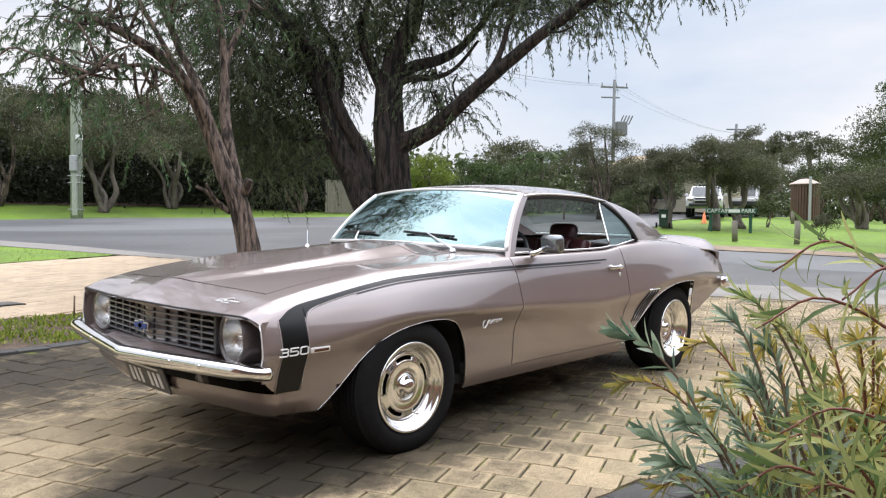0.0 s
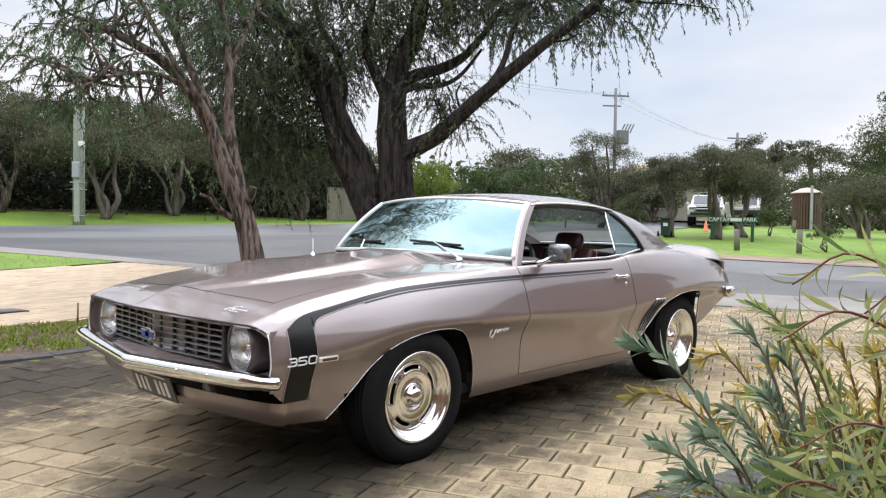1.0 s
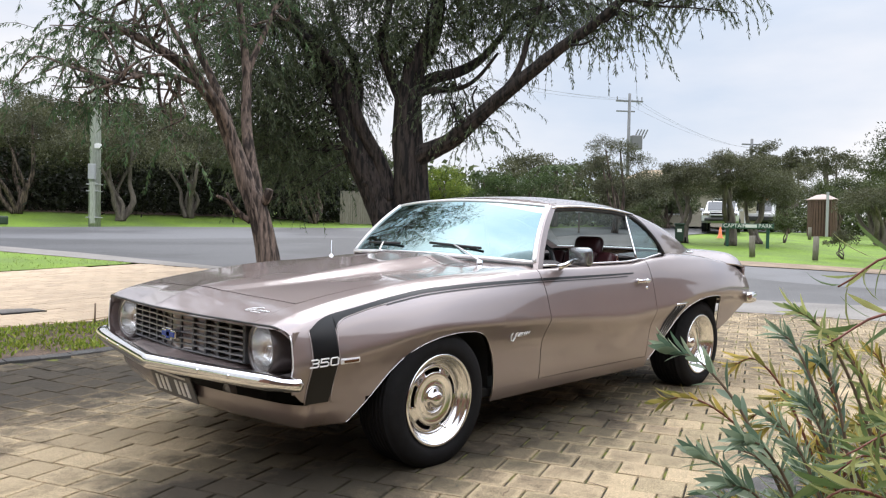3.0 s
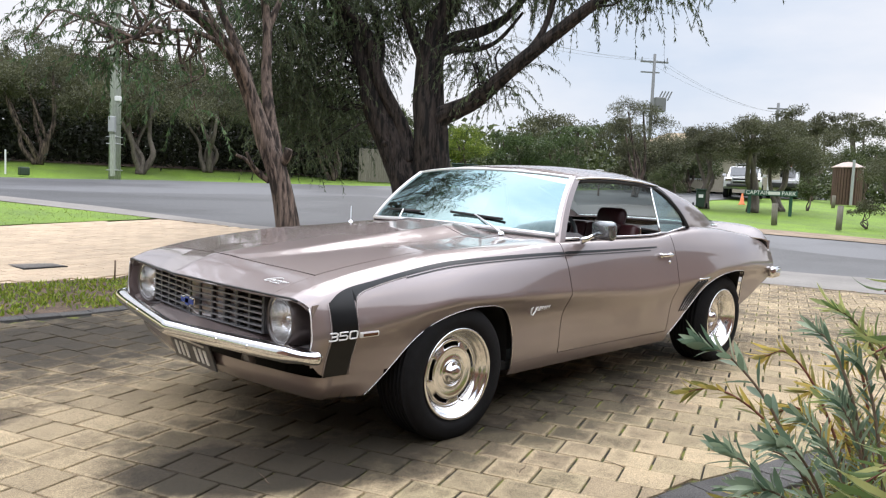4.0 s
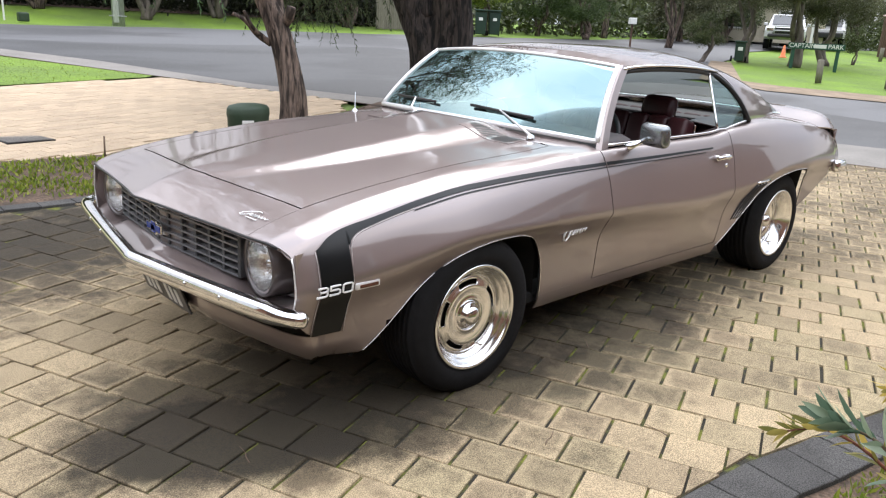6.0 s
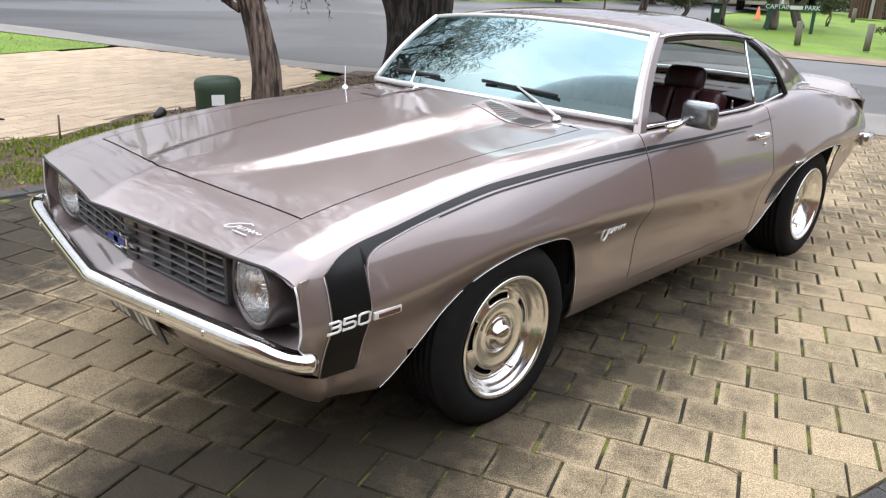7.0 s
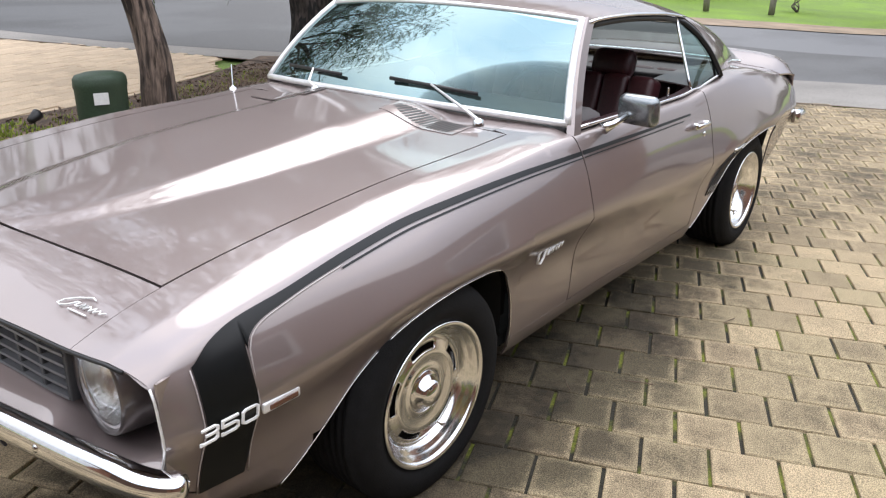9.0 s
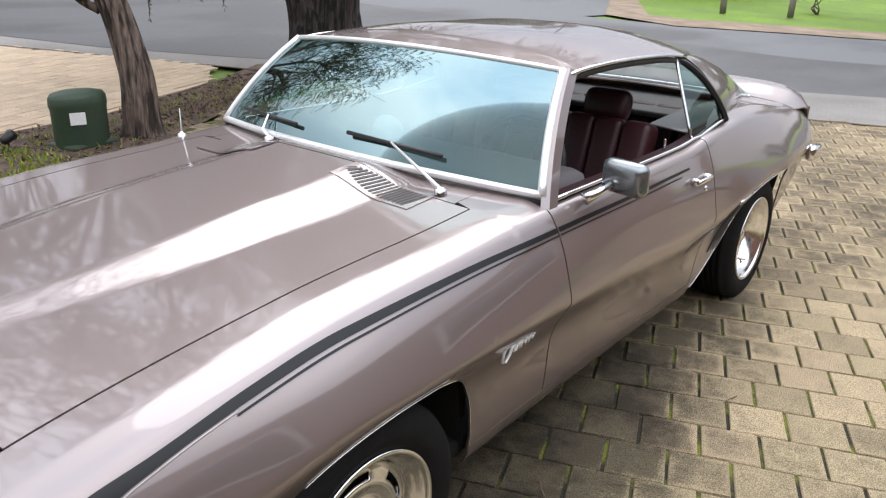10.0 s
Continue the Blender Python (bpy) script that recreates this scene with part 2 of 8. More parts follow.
def grime_shade_on(m, amount, tone, places):
    """Dark dirt over the middle of each block, ragged, fading towards its rim; places also paint in shade by the car;
    the blocks carry their own square coordinates.
    """
    n, l = m.node_tree.nodes, m.node_tree.links
    b = n["Principled BSDF"]
    under = b.inputs["Base Color"].links[0].from_socket
    uv = n.new("ShaderNodeUVMap")
    uv.uv_map = "block"
    sp = n.new("ShaderNodeSeparateXYZ")
    l.new(uv.outputs["UV"], sp.inputs["Vector"])
    half = []
    for ax in ("X", "Y"):
        pp = n.new("ShaderNodeMath")
        pp.operation = "PINGPONG"
        pp.inputs[1].default_value = 0.5
        l.new(sp.outputs[ax], pp.inputs[0])
        half.append(pp.outputs[0])
    mn = n.new("ShaderNodeMath")
    mn.operation = "SMOOTH_MIN"
    mn.inputs[2].default_value = 0.05
    l.new(half[0], mn.inputs[0])
    l.new(half[1], mn.inputs[1])
    geo = n.new("ShaderNodeNewGeometry")
    rim = n.new("ShaderNodeMapRange")
    rim.inputs["From Max"].default_value, rim.inputs["To Max"].default_value = 0.13, 0.22
    l.new(mn.outputs[0], rim.inputs["Value"])
    level = rim.outputs["Result"]
    for scale, detail, gain in ((1.1, 4.0, 1.25), (16.0, 8.0, 0.65), (230.0, 2.0, 0.85)):
        nz = n.new("ShaderNodeTexNoise")
        nz.inputs["Scale"].default_value, nz.inputs["Detail"].default_value, nz.inputs["Roughness"].default_value = scale, detail, 0.7
        l.new(geo.outputs["Position"], nz.inputs["Vector"])
        ad = n.new("ShaderNodeMath")
        ad.operation = "MULTIPLY_ADD"
        ad.inputs[1].default_value = gain
        l.new(nz.outputs["Fac"], ad.inputs[0])
        l.new(level, ad.inputs[2])
        level = ad.outputs[0]
    for (cx, cy), turn_, (ra, rb), push in places:   # dirtier and cleaner stretches of the drive; by the car also its painted shade
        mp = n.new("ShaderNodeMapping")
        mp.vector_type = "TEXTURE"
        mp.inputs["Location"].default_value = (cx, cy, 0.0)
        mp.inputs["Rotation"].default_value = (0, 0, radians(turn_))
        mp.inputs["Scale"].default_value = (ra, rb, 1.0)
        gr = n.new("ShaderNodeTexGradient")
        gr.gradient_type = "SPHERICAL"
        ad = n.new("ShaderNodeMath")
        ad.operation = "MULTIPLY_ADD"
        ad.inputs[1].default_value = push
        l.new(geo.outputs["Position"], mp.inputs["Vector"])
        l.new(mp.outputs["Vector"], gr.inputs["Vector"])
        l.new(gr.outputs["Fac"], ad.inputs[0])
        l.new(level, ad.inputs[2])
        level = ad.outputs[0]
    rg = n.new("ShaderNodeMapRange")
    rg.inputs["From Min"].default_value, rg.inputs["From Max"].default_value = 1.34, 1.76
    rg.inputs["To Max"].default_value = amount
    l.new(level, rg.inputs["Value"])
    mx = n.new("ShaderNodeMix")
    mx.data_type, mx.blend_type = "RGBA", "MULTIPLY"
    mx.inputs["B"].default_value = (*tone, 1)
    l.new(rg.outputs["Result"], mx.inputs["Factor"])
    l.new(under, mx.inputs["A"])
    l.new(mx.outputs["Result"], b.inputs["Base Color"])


# pushes below the nose and along the near side mix dirt with car shade
grime_shade_on(M_PAVER, 1.0, (0.27, 0.27, 0.26), (((-1.75, -0.60), 30, (0.75, 0.6), -0.55), ((-1.0, 0.45), 0, (1.1, 0.5), -0.75), ((-0.85, -1.15), -25, (0.45, 0.28), -0.5), ((3.0, -1.7), -12, (2.4, 0.75), -0.6),
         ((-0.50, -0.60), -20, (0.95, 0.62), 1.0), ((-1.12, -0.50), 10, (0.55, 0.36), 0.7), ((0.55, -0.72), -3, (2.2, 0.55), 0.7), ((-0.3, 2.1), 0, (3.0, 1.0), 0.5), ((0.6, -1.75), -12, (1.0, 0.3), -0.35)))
M_PAVER_DARK = material("grey_edging_paver", (0.0874, 0.0836, 0.0798), 0.88, 0, (0.0418, 0.0395, 0.038), scale=6, amount=0.7, fine=210, fine_amount=0.5,
                        bump=0.7, bump_scale=220, per_piece=0.25, where="Position", fine_span=(0.40, 0.58))
M_PAVER_FAR = material("sandy_neighbour_paver", (0.502, 0.391, 0.27), 0.85, 0, (0.395, 0.304, 0.209), scale=1.2, amount=0.6, fine=90, fine_amount=0.2,
                       bump=0.3, per_piece=0.10)
M_JOINT = material("mossy_joint_sand", (0.027, 0.024, 0.016), 0.95, 0, (0.145, 0.158, 0.022), scale=6, amount=1.0, fine=120, fine_amount=0.5, bump=0.6, span=(0.47, 0.60))
M_ASPHALT = material("worn_asphalt", (0.0897, 0.0912, 0.0973), 0.62, 0, (0.0342, 0.0342, 0.0372), scale=0.30, amount=0.9, fine=70, fine_amount=0.3,
                     bump=0.4, stretch=(0.55, 1, 1), rough_var=0.2, span=(0.46, 0.58))
M_ASPHALT_DARK = material("patched_dark_asphalt", (0.050, 0.051, 0.054), 0.60, 0, (0.024, 0.024, 0.026), scale=0.5, amount=0.9, fine=70, fine_amount=0.3, bump=0.4,
                          rough_var=0.2, span=(0.44, 0.56), stretch=(0.5, 1, 1))
M_CONCRETE = material("weathered_concrete", (0.236, 0.22, 0.201), 0.85, 0, (0.144, 0.133, 0.122), scale=0.9, amount=0.8, fine=60, fine_amount=0.25, bump=0.3)
M_GRASS = material("mown_grass", (0.150, 0.250, 0.018), 0.9, 0, (0.105, 0.165, 0.030), scale=0.7, amount=0.9, fine=38, fine_amount=0.6, bump=0.9, bump_scale=60)
M_MULCH = material("bark_mulch", (0.122, 0.0798, 0.0532), 0.95, 0, (0.0456, 0.0304, 0.0213), scale=9, amount=1.0, fine=60, fine_amount=0.6, bump=1.0, bump_scale=45)
M_DIRT = material("sandy_dirt", (0.274, 0.205, 0.144), 0.95, 0, (0.152, 0.114, 0.076), scale=2, amount=0.9, fine=50, fine_amount=0.3, bump=0.5)
M_BARK = material("furrowed_bark", (0.16, 0.118, 0.095), 0.9, 0, (0.0266, 0.019, 0.0152), scale=20, amount=1.0, fine=60, fine_amount=0.45,
                  bump=1.0, bump_scale=28, stretch=(1, 1, 0.13), span=(0.43, 0.58))
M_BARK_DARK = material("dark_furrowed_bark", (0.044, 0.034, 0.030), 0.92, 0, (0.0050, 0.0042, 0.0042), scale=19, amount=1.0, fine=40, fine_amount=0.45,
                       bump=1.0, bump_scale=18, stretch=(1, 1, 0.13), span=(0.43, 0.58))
M_BARK_PALE = material("pale_paperbark", (0.175, 0.148, 0.125), 0.9, 0, (0.0646, 0.0517, 0.0441), scale=7, amount=0.9, fine=40, bump=0.8, stretch=(1, 1, 0.2))
L_WEEP = leafy("weeping_leaves", (0.046, 0.094, 0.040), (0.108, 0.170, 0.068), trans=0.35)
L_WEEP_GREY = leafy("grey_green_leaves", (0.050, 0.076, 0.035), (0.120, 0.148, 0.070))
L_HEDGE = leafy("dull_green_leaves", (0.0418, 0.057, 0.0198), (0.0988, 0.118, 0.0418))
L_BRIGHT = leafy("bright_green_leaves", (0.0289, 0.0547, 0.0137), (0.076, 0.114, 0.0266))
L_OLIVE = leafy("olive_leaves", (0.057, 0.0623, 0.0304), (0.118, 0.118, 0.0608))
L_LIME = leafy("lime_green_leaves", (0.076, 0.129, 0.0152), (0.243, 0.289, 0.038))
# under-canopy shade is put into this leaf colour
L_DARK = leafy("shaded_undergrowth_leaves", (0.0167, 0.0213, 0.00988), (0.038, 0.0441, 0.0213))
L_SHRUB = leafy("shrub_leaves", (0.13, 0.20, 0.07), (0.60, 0.60, 0.24), 0.38, 0.45)
L_SHRUB_BLUE = leafy("blue_green_shrub_leaves", (0.10, 0.165, 0.11), (0.40, 0.48, 0.33), 0.34, 0.4)
L_SHRUB_GOLD = leafy("golden_shrub_leaves", (0.20, 0.20, 0.055), (0.66, 0.50, 0.13), 0.4, 0.45)
L_WEED = leafy("weed_leaves", (0.129, 0.198, 0.019), (0.304, 0.334, 0.0532))
M_TWIG = plain("reddish_twig", (0.20, 0.07, 0.05), 0.6)
M_DRYTWIG = plain("dry_stalk", (0.16, 0.11, 0.075), 0.8)

# ---------------------------------------------------------------- building helpers
def mesh_of(name, verts, faces, smooth=False):
    me = bpy.data.meshes.new(name)
    me.from_pydata([tuple(v) for v in verts], [], [tuple(f) for f in faces])
    if smooth:
        me.polygons.foreach_set("use_smooth", [True] * len(me.polygons))
    me.update()
    return me


def add(name, me, mat, parent=None, label="", category="", group="", kind="", at=None):
    me.materials.clear()
    me.materials.append(mat)
    ob = new(name, me)
    if parent:
        ob.parent = parent
    if at is not None:
        ob.matrix_basis = at
    return tagged(ob, label, category, group, kind)


def empty(name, m, label, category, group="", kind=""):
    ob = new(name)
    ob.empty_display_size = 0.2
    ob.matrix_basis = m
    return tagged(ob, label, category, group, kind)


def from_bm(name, bm, smooth=False):
    me = bpy.data.meshes.new(name)
    bm.normal_update()
    bm.to_mesh(me)
    bm.free()
    if smooth:
        me.polygons.foreach_set("use_smooth", [True] * len(me.polygons))
    return me


def part(name, bm, mat, parent, label="", smooth=False):
    return add(name, from_bm(name, bm, smooth), mat, parent, label)


def box_bm(size, at=(0, 0, 0), bevel=0.0, bm=None, turn=None, segments=2):
    own = bmesh.new()
    bmesh.ops.create_cube(own, size=1.0)
    bmesh.ops.scale(own, vec=size, verts=own.verts)
    if bevel:
        bmesh.ops.bevel(own, geom=own.edges[:], offset=bevel, segments=segments, affect="EDGES", profile=0.5)
    m = Matrix.Translation(at) @ (turn if turn is not None else Matrix.Identity(4))
    bmesh.ops.transform(own, matrix=m, verts=own.verts)
    if bm is None:
        return own
    me = bpy.data.meshes.new("tmp")
    own.to_mesh(me)
    own.free()
    bm.from_mesh(me)
    bpy.data.meshes.remove(me)
    return bm


def tube(points, radii, sides=8, caps=True):
    """Verts and faces of a tapered tube along points."""
    pts = [Vector(p) for p in points]
    verts, faces = [], []
    up = Vector((0.31, 0.17, 0.93))
    for i, p in enumerate(pts):
        d = (pts[min(i + 1, len(pts) - 1)] - pts[max(i - 1, 0)]).normalized()
        a = d.cross(up)
        if a.length < 1e-3:
            a = d.cross(Vector((1, 0, 0)))
        a.normalize()
        b = d.cross(a)
        up = a.cross(d)
        r = radii[i] if hasattr(radii, "__len__") else radii
        for k in range(sides):
            an = 2 * math.pi * k / sides
            verts.append(p + r * (math.cos(an) * a + math.sin(an) * b))
    for i in range(len(pts) - 1):
        for k in range(sides):
            k2 = (k + 1) % sides
            faces.append((i * sides + k, i * sides + k2, (i + 1) * sides + k2, (i + 1) * sides + k))
    if caps:
        faces.append(tuple(range(sides))[::-1])
        faces.append(tuple((len(pts) - 1) * sides + k for k in range(sides)))
    return verts, faces


def tube_mesh(name, points, radii, sides=8):
    return mesh_of(name, *tube(points, radii, sides), smooth=True)


def lathe(profile, steps=48, axis="y", closed=True):
    """Turn a profile of (distance along axis, radius) round the axis."""
    verts, faces = [], []
    for i in range(steps):
        a = 2 * math.pi * i / steps
        for u, r in profile:
            c, s = r * math.cos(a), r * math.sin(a)
            verts.append((c, u, s) if axis == "y" else (u, c, s) if axis == "x" else (c, s, u))
    n = len(profile)
    for i in range(steps):
        j = (i + 1) % steps
        for k in range(n - 1):
            faces.append((i * n + k, i * n + k + 1, j * n + k + 1, j * n + k))
    return verts, faces


def pchip(points):
    """A smooth function through a few (x, value) pairs that does not overshoot."""
    xs, ys = np.array([p[0] for p in points], float), np.array([p[1] for p in points], float)
    h, d = np.diff(xs), np.diff(ys) / np.diff(xs)
    m = np.zeros(len(xs))
    for i in range(1, len(xs) - 1):
        if d[i - 1] * d[i] > 0:
            w1, w2 = 2 * h[i] + h[i - 1], h[i] + 2 * h[i - 1]
            m[i] = (w1 + w2) / (w1 / d[i - 1] + w2 / d[i])
    m[0], m[-1] = d[0], d[-1]

    def f(x):
        x = min(max(x, xs[0]), xs[-1])
        i = int(min(max(np.searchsorted(xs, x) - 1, 0), len(xs) - 2))
        t = (x - xs[i]) / h[i]
        return float(ys[i] * (1 + 2 * t) * (1 - t) ** 2 + h[i] * m[i] * t * (1 - t) ** 2 + ys[i + 1] * t * t * (3 - 2 * t) + h[i] * m[i + 1] * t * t * (t - 1))

    return f


def smooth_line(points, per=6):
    P = [Vector(p) for p in points]
    P = [2 * P[0] - P[1]] + P + [2 * P[-1] - P[-2]]
    out = []
    for i in range(1, len(P) - 2):
        for j in range(per):
            t = j / per
            out.append(0.5 * ((2 * P[i]) + (-P[i - 1] + P[i + 1]) * t + (2 * P[i - 1] - 5 * P[i] + 4 * P[i + 1] - P[i + 2]) * t * t + (-P[i - 1] + 3 * P[i] - 3 * P[i + 1] + P[i + 2]) * t ** 3))
    return out + [P[-2]]


# ---------------------------------------------------------------- lie of the land
def ramp(v, w=1.5):
    return 0.0 if v <= 0 else (v * v / (2 * w) if v < w else v - w / 2)


def ground_z(x, y):
    bank = 0.085 * (ramp(y - 22.4) - ramp(y - 26.0)) * min(1.0, max(0.0, (21.0 - x) / 6.0))      # grassy bank across the road
    return 0.053 * (ramp(y - 0.8) - ramp(y - 16.0)) + 0.035 * (ramp(y - 16.0) - ramp(y - 50)) + 0.02 * (ramp(x - 4.0) - ramp(x - 40)) + bank


def loft_sheet(name, edge_a, edge_b, mat, lift, across=8, along=4, label="", category="", kind="structure", thick=0.0, parent=None):
    """A strip of paving between two edge lines, laid on the land."""
    def fine(e):
        out = []
        for (x0, y0), (x1, y1) in zip(e, e[1:]):
            out += [(x0 + (x1 - x0) * k / along, y0 + (y1 - y0) * k / along) for k in range(along)]
        return out + [e[-1]]
    A, B = fine(edge_a), fine(edge_b)
    verts, faces = [], []
    for (xa, ya), (xb, yb) in zip(A, B):
        for k in range(across + 1):
            x, y = xa + (xb - xa) * k / across, ya + (yb - ya) * k / across
            verts.append((x, y, ground_z(x, y) + lift))
    w = across + 1
    for i in range(len(A) - 1):
        for k in range(across):
            faces.append((i * w + k, (i + 1) * w + k, (i + 1) * w + k + 1, i * w + k + 1))
    me = mesh_of(name, verts, faces, smooth=True)
    bm = bmesh.new()
    bm.from_mesh(me)
    bmesh.ops.recalc_face_normals(bm, faces=bm.faces)
    if sum(f.normal.z for f in bm.faces) < 0:
        bmesh.ops.reverse_faces(bm, faces=bm.faces)
    if thick:
        ret = bmesh.ops.extrude_face_region(bm, geom=bm.faces[:])
        bmesh.ops.translate(bm, vec=(0, 0, -thick), verts=[v for v in bm.verts if v not in {g for g in ret["geom"] if isinstance(g, bmesh.types.BMVert)}])
    bm.to_mesh(me)
    bm.free()
    return add(name, me, mat, parent, label, category, "", kind)


def build_ground():
    """One sheet of grass to the horizon."""
    def spread(v, c):
        s = 1 if v > 0 else -1
        return c + s * (abs(v) ** 2.2) * 400
    xs = sorted({round(spread(i / 40, 8), 3) for i in range(-40, 41)})
    ys = sorted({round(spread(i / 40, 8), 3) for i in range(-40, 41)})
    verts = [(x, y, ground_z(x, y) - 0.05) for x in xs for y in ys]
    n = len(ys)
    faces = [(i * n + j, (i + 1) * n + j, (i + 1) * n + j + 1, i * n + j + 1) for i in range(len(xs) - 1) for j in range(n - 1)]
    add("ground", mesh_of("ground", verts, faces, True), M_GRASS, None, "bright green mown grass over gently rising ground", "ground", "", "structure")


build_ground()

ROAD_NEAR = [(13.5, -30), (11.6, -8), (10.3, -1), (9.4, 1.8), (7.4, 4.4), (5.4, 7.0), (4.3, 8.6), (3.0, 11.5), (1.6, 13.7), (-2.5, 16.0), (-14, 17.0), (-60, 17.5)]
ROAD_FAR = [(28, -30), (22, -8), (18.6, 0.5), (17.4, 2.9), (15.9, 5.2), (15.4, 7.5), (15.2, 13), (15.0, 20.0), (8.3, 21.2), (3.2, 20.8), (-14, 21.5), (-60, 22)]
PATH_IN = [(11.2, -30), (9.3, -8), (8.2, -1), (7.75, 0.9), (6.3, 3.6), (4.75, 6.75), (3.85, 8.3), (3.2, 9.4), (1.3, 12.6), (-2.5, 14.4), (-14, 15.2), (-60, 15.6)]
loft_sheet("road", ROAD_NEAR, ROAD_FAR, M_ASPHALT, -0.012, 16, 6, "worn grey asphalt road with darker patches", "road")
loft_sheet("road", [(15.3, 7.4), (17.5, 7.0), (23, 10.2), (32, 13.6), (60, 18), (160, 30)],
           [(15.1, 20.0), (17, 20.0), (21.6, 19.2), (27.5, 18.9), (60, 25), (160, 40)], M_ASPHALT, -0.016, 8, 8, "grey asphalt side street behind the park", "road")
loft_sheet("road_patch", [(13.55, -30), (11.65, -8), (10.35, -1), (9.45, 1.8), (7.45, 4.4), (5.45, 7.05), (4.35, 8.65), (3.05, 11.55), (1.65, 13.75), (-2.45, 16.02)],
           [(19, -30), (15.5, -8), (13.8, -1), (13.2, 2.5), (12.8, 6), (12.3, 10), (12.0, 14.5), (9.5, 14.8), (4.3, 15.2), (-2.4, 16.1)], M_ASPHALT_DARK, -0.004, 10, 6, "darker patched near lane of the road", "road")
loft_sheet("pavement", PATH_IN, ROAD_NEAR, M_CONCRETE, 0.004, 4, 6, "weathered concrete kerb apron along the road", "pavement")
for pts_ in (PATH_IN[6:9], PATH_IN[2:6]):
    loft_sheet("kerb_joint", [(x - 0.010, y - 0.006) for x, y in pts_], [(x - 0.055, y - 0.030) for x, y in pts_], M_MULCH, 0.0125, 1, 8, "dark earth-filled joint beside the kerb apron", "joint")
loft_sheet("leaf_litter", [(-30, 27.5), (-8, 29.5), (2, 28.6), (9, 26.4), (18, 25.2), (24, 24.6)],
           [(-30, 40), (-8, 40), (2, 39), (9, 38), (18, 36), (24, 34)], M_MULCH, -0.02, 6, 4, "dark leaf litter under roadside trees", "leaf litter")
loft_sheet("verge", [(27, -30), (21.5, -8), (18.4, 0.5), (17.2, 2.9), (15.7, 5.2), (16.2, 7.2), (23, 10.6)],
           [(28.2, -30), (23, -8), (19.9, 1.2), (18.7, 3.6), (17.4, 5.6), (17.3, 6.6), (23.3, 10.0)], M_DIRT, 0.006, 3, 6, "sandy dirt verge at the park's edge", "verge")
# ---------------------------------------------------------------- the coupe: nose towards -x, its left side towards -y
# half-width at the crease, height of the crease, and height and place of the shoulder, along the car
C_W = pchip([(-0.84, 0.878), (-0.7, 0.905), (-0.5, 0.925), (0.0, 0.938), (0.5, 0.925), (1.2, 0.915), (1.9, 0.918), (2.4, 0.936), (2.8, 0.936), (3.2, 0.905), (3.5, 0.865), (3.66, 0.83)])
C_CREASE = pchip([(-0.84, 0.56), (-0.4, 0.60), (0.0, 0.645), (0.5, 0.635), (1.0, 0.62), (1.6, 0.60), (2.1, 0.62), (2.6, 0.69), (3.0, 0.70), (3.66, 0.66)])
C_SHZ = pchip([(-0.84, 0.690), (-0.78, 0.712), (-0.65, 0.748), (-0.47, 0.785), (-0.2, 0.825), (0.1, 0.857), (0.45, 0.876), (0.83, 0.900), (1.3, 0.905), (1.8, 0.912), (2.1, 0.945), (2.4, 0.960), (2.8, 0.945), (3.2, 0.908), (3.45, 0.880), (3.66, 0.842)])
C_SHY = pchip([(-0.84, 0.826), (-0.7, 0.824), (-0.5, 0.818), (0.0, 0.795), (0.5, 0.790), (0.83, 0.795), (1.4, 0.805), (1.9, 0.805), (2.3, 0.800), (2.8, 0.790), (3.3, 0.770), (3.66, 0.730)])
C_MID = pchip([(-0.84, 0.702), (-0.78, 0.730), (-0.70, 0.765), (-0.60, 0.790), (-0.3, 0.828), (0.0, 0.856), (0.4, 0.885), (0.8, 0.925), (1.2, 0.95), (2.8, 0.985), (3.1, 0.955), (3.4, 0.925), (3.66, 0.860)])
C_FALL = pchip([(-0.84, 1.0), (-0.62, 0.85), (-0.4, 0.45), (-0.1, 0.05), (0.1, 0.0)])
C_FALL_REAR = pchip([(2.9, 0.0), (3.3, 0.5), (3.66, 1.0)])


def shear(x, w):
    """The nose is pointed in plan, the tail slightly so."""
    s = -0.115 * C_FALL(x) * max(0.0, 1 - abs(w) / 0.9) ** 1.75 if x < 0.1 else 0.0
    if x < -0.735 and abs(w) > 0.60:                 # the outer corners sweep back
        s += 0.038 * min(1.0, (-0.735 - x) / 0.093) * min(1.0, (abs(w) - 0.60) / 0.26) ** 2
    if x > 2.9:
        s += 0.06 * C_FALL_REAR(x) * max(0.0, 1 - (w / 0.85) ** 2)
    return x + s


def bulge(x, w):
    """The raised middle of the bonnet."""
    if x < -0.66 or x > 0.8:
        return 0.0
    a = abs(w)
    edge = HOOD_CREST(x)
    half = 0.036 + 0.050 * min(1.0, max(0.0, (x + 0.62) / 1.0))
    k = min(1.0, max(0.0, (edge + half - a) / (2 * half)))
    k = 0.65 * k + 0.35 * k * k * (3 - 2 * k)
    g = min(1.0, max(0.0, (x + 0.66) / 0.95))
    return 0.044 * g ** 0.75 * k * (1.0 if x < 0.68 else max(0.0, (0.8 - x) / 0.12))


HOOD_CREST = pchip([(-0.66, 0.06), (-0.56, 0.18), (-0.30, 0.26), (0.0, 0.295), (0.5, 0.30), (0.8, 0.30)])


def ridge(x, w):
    """The soft peak down the middle of the nose."""
    return 0.012 * max(0.0, 1 - abs(w) / 0.34) * min(1.0, max(0.0, (-0.38 - x) / 0.25))


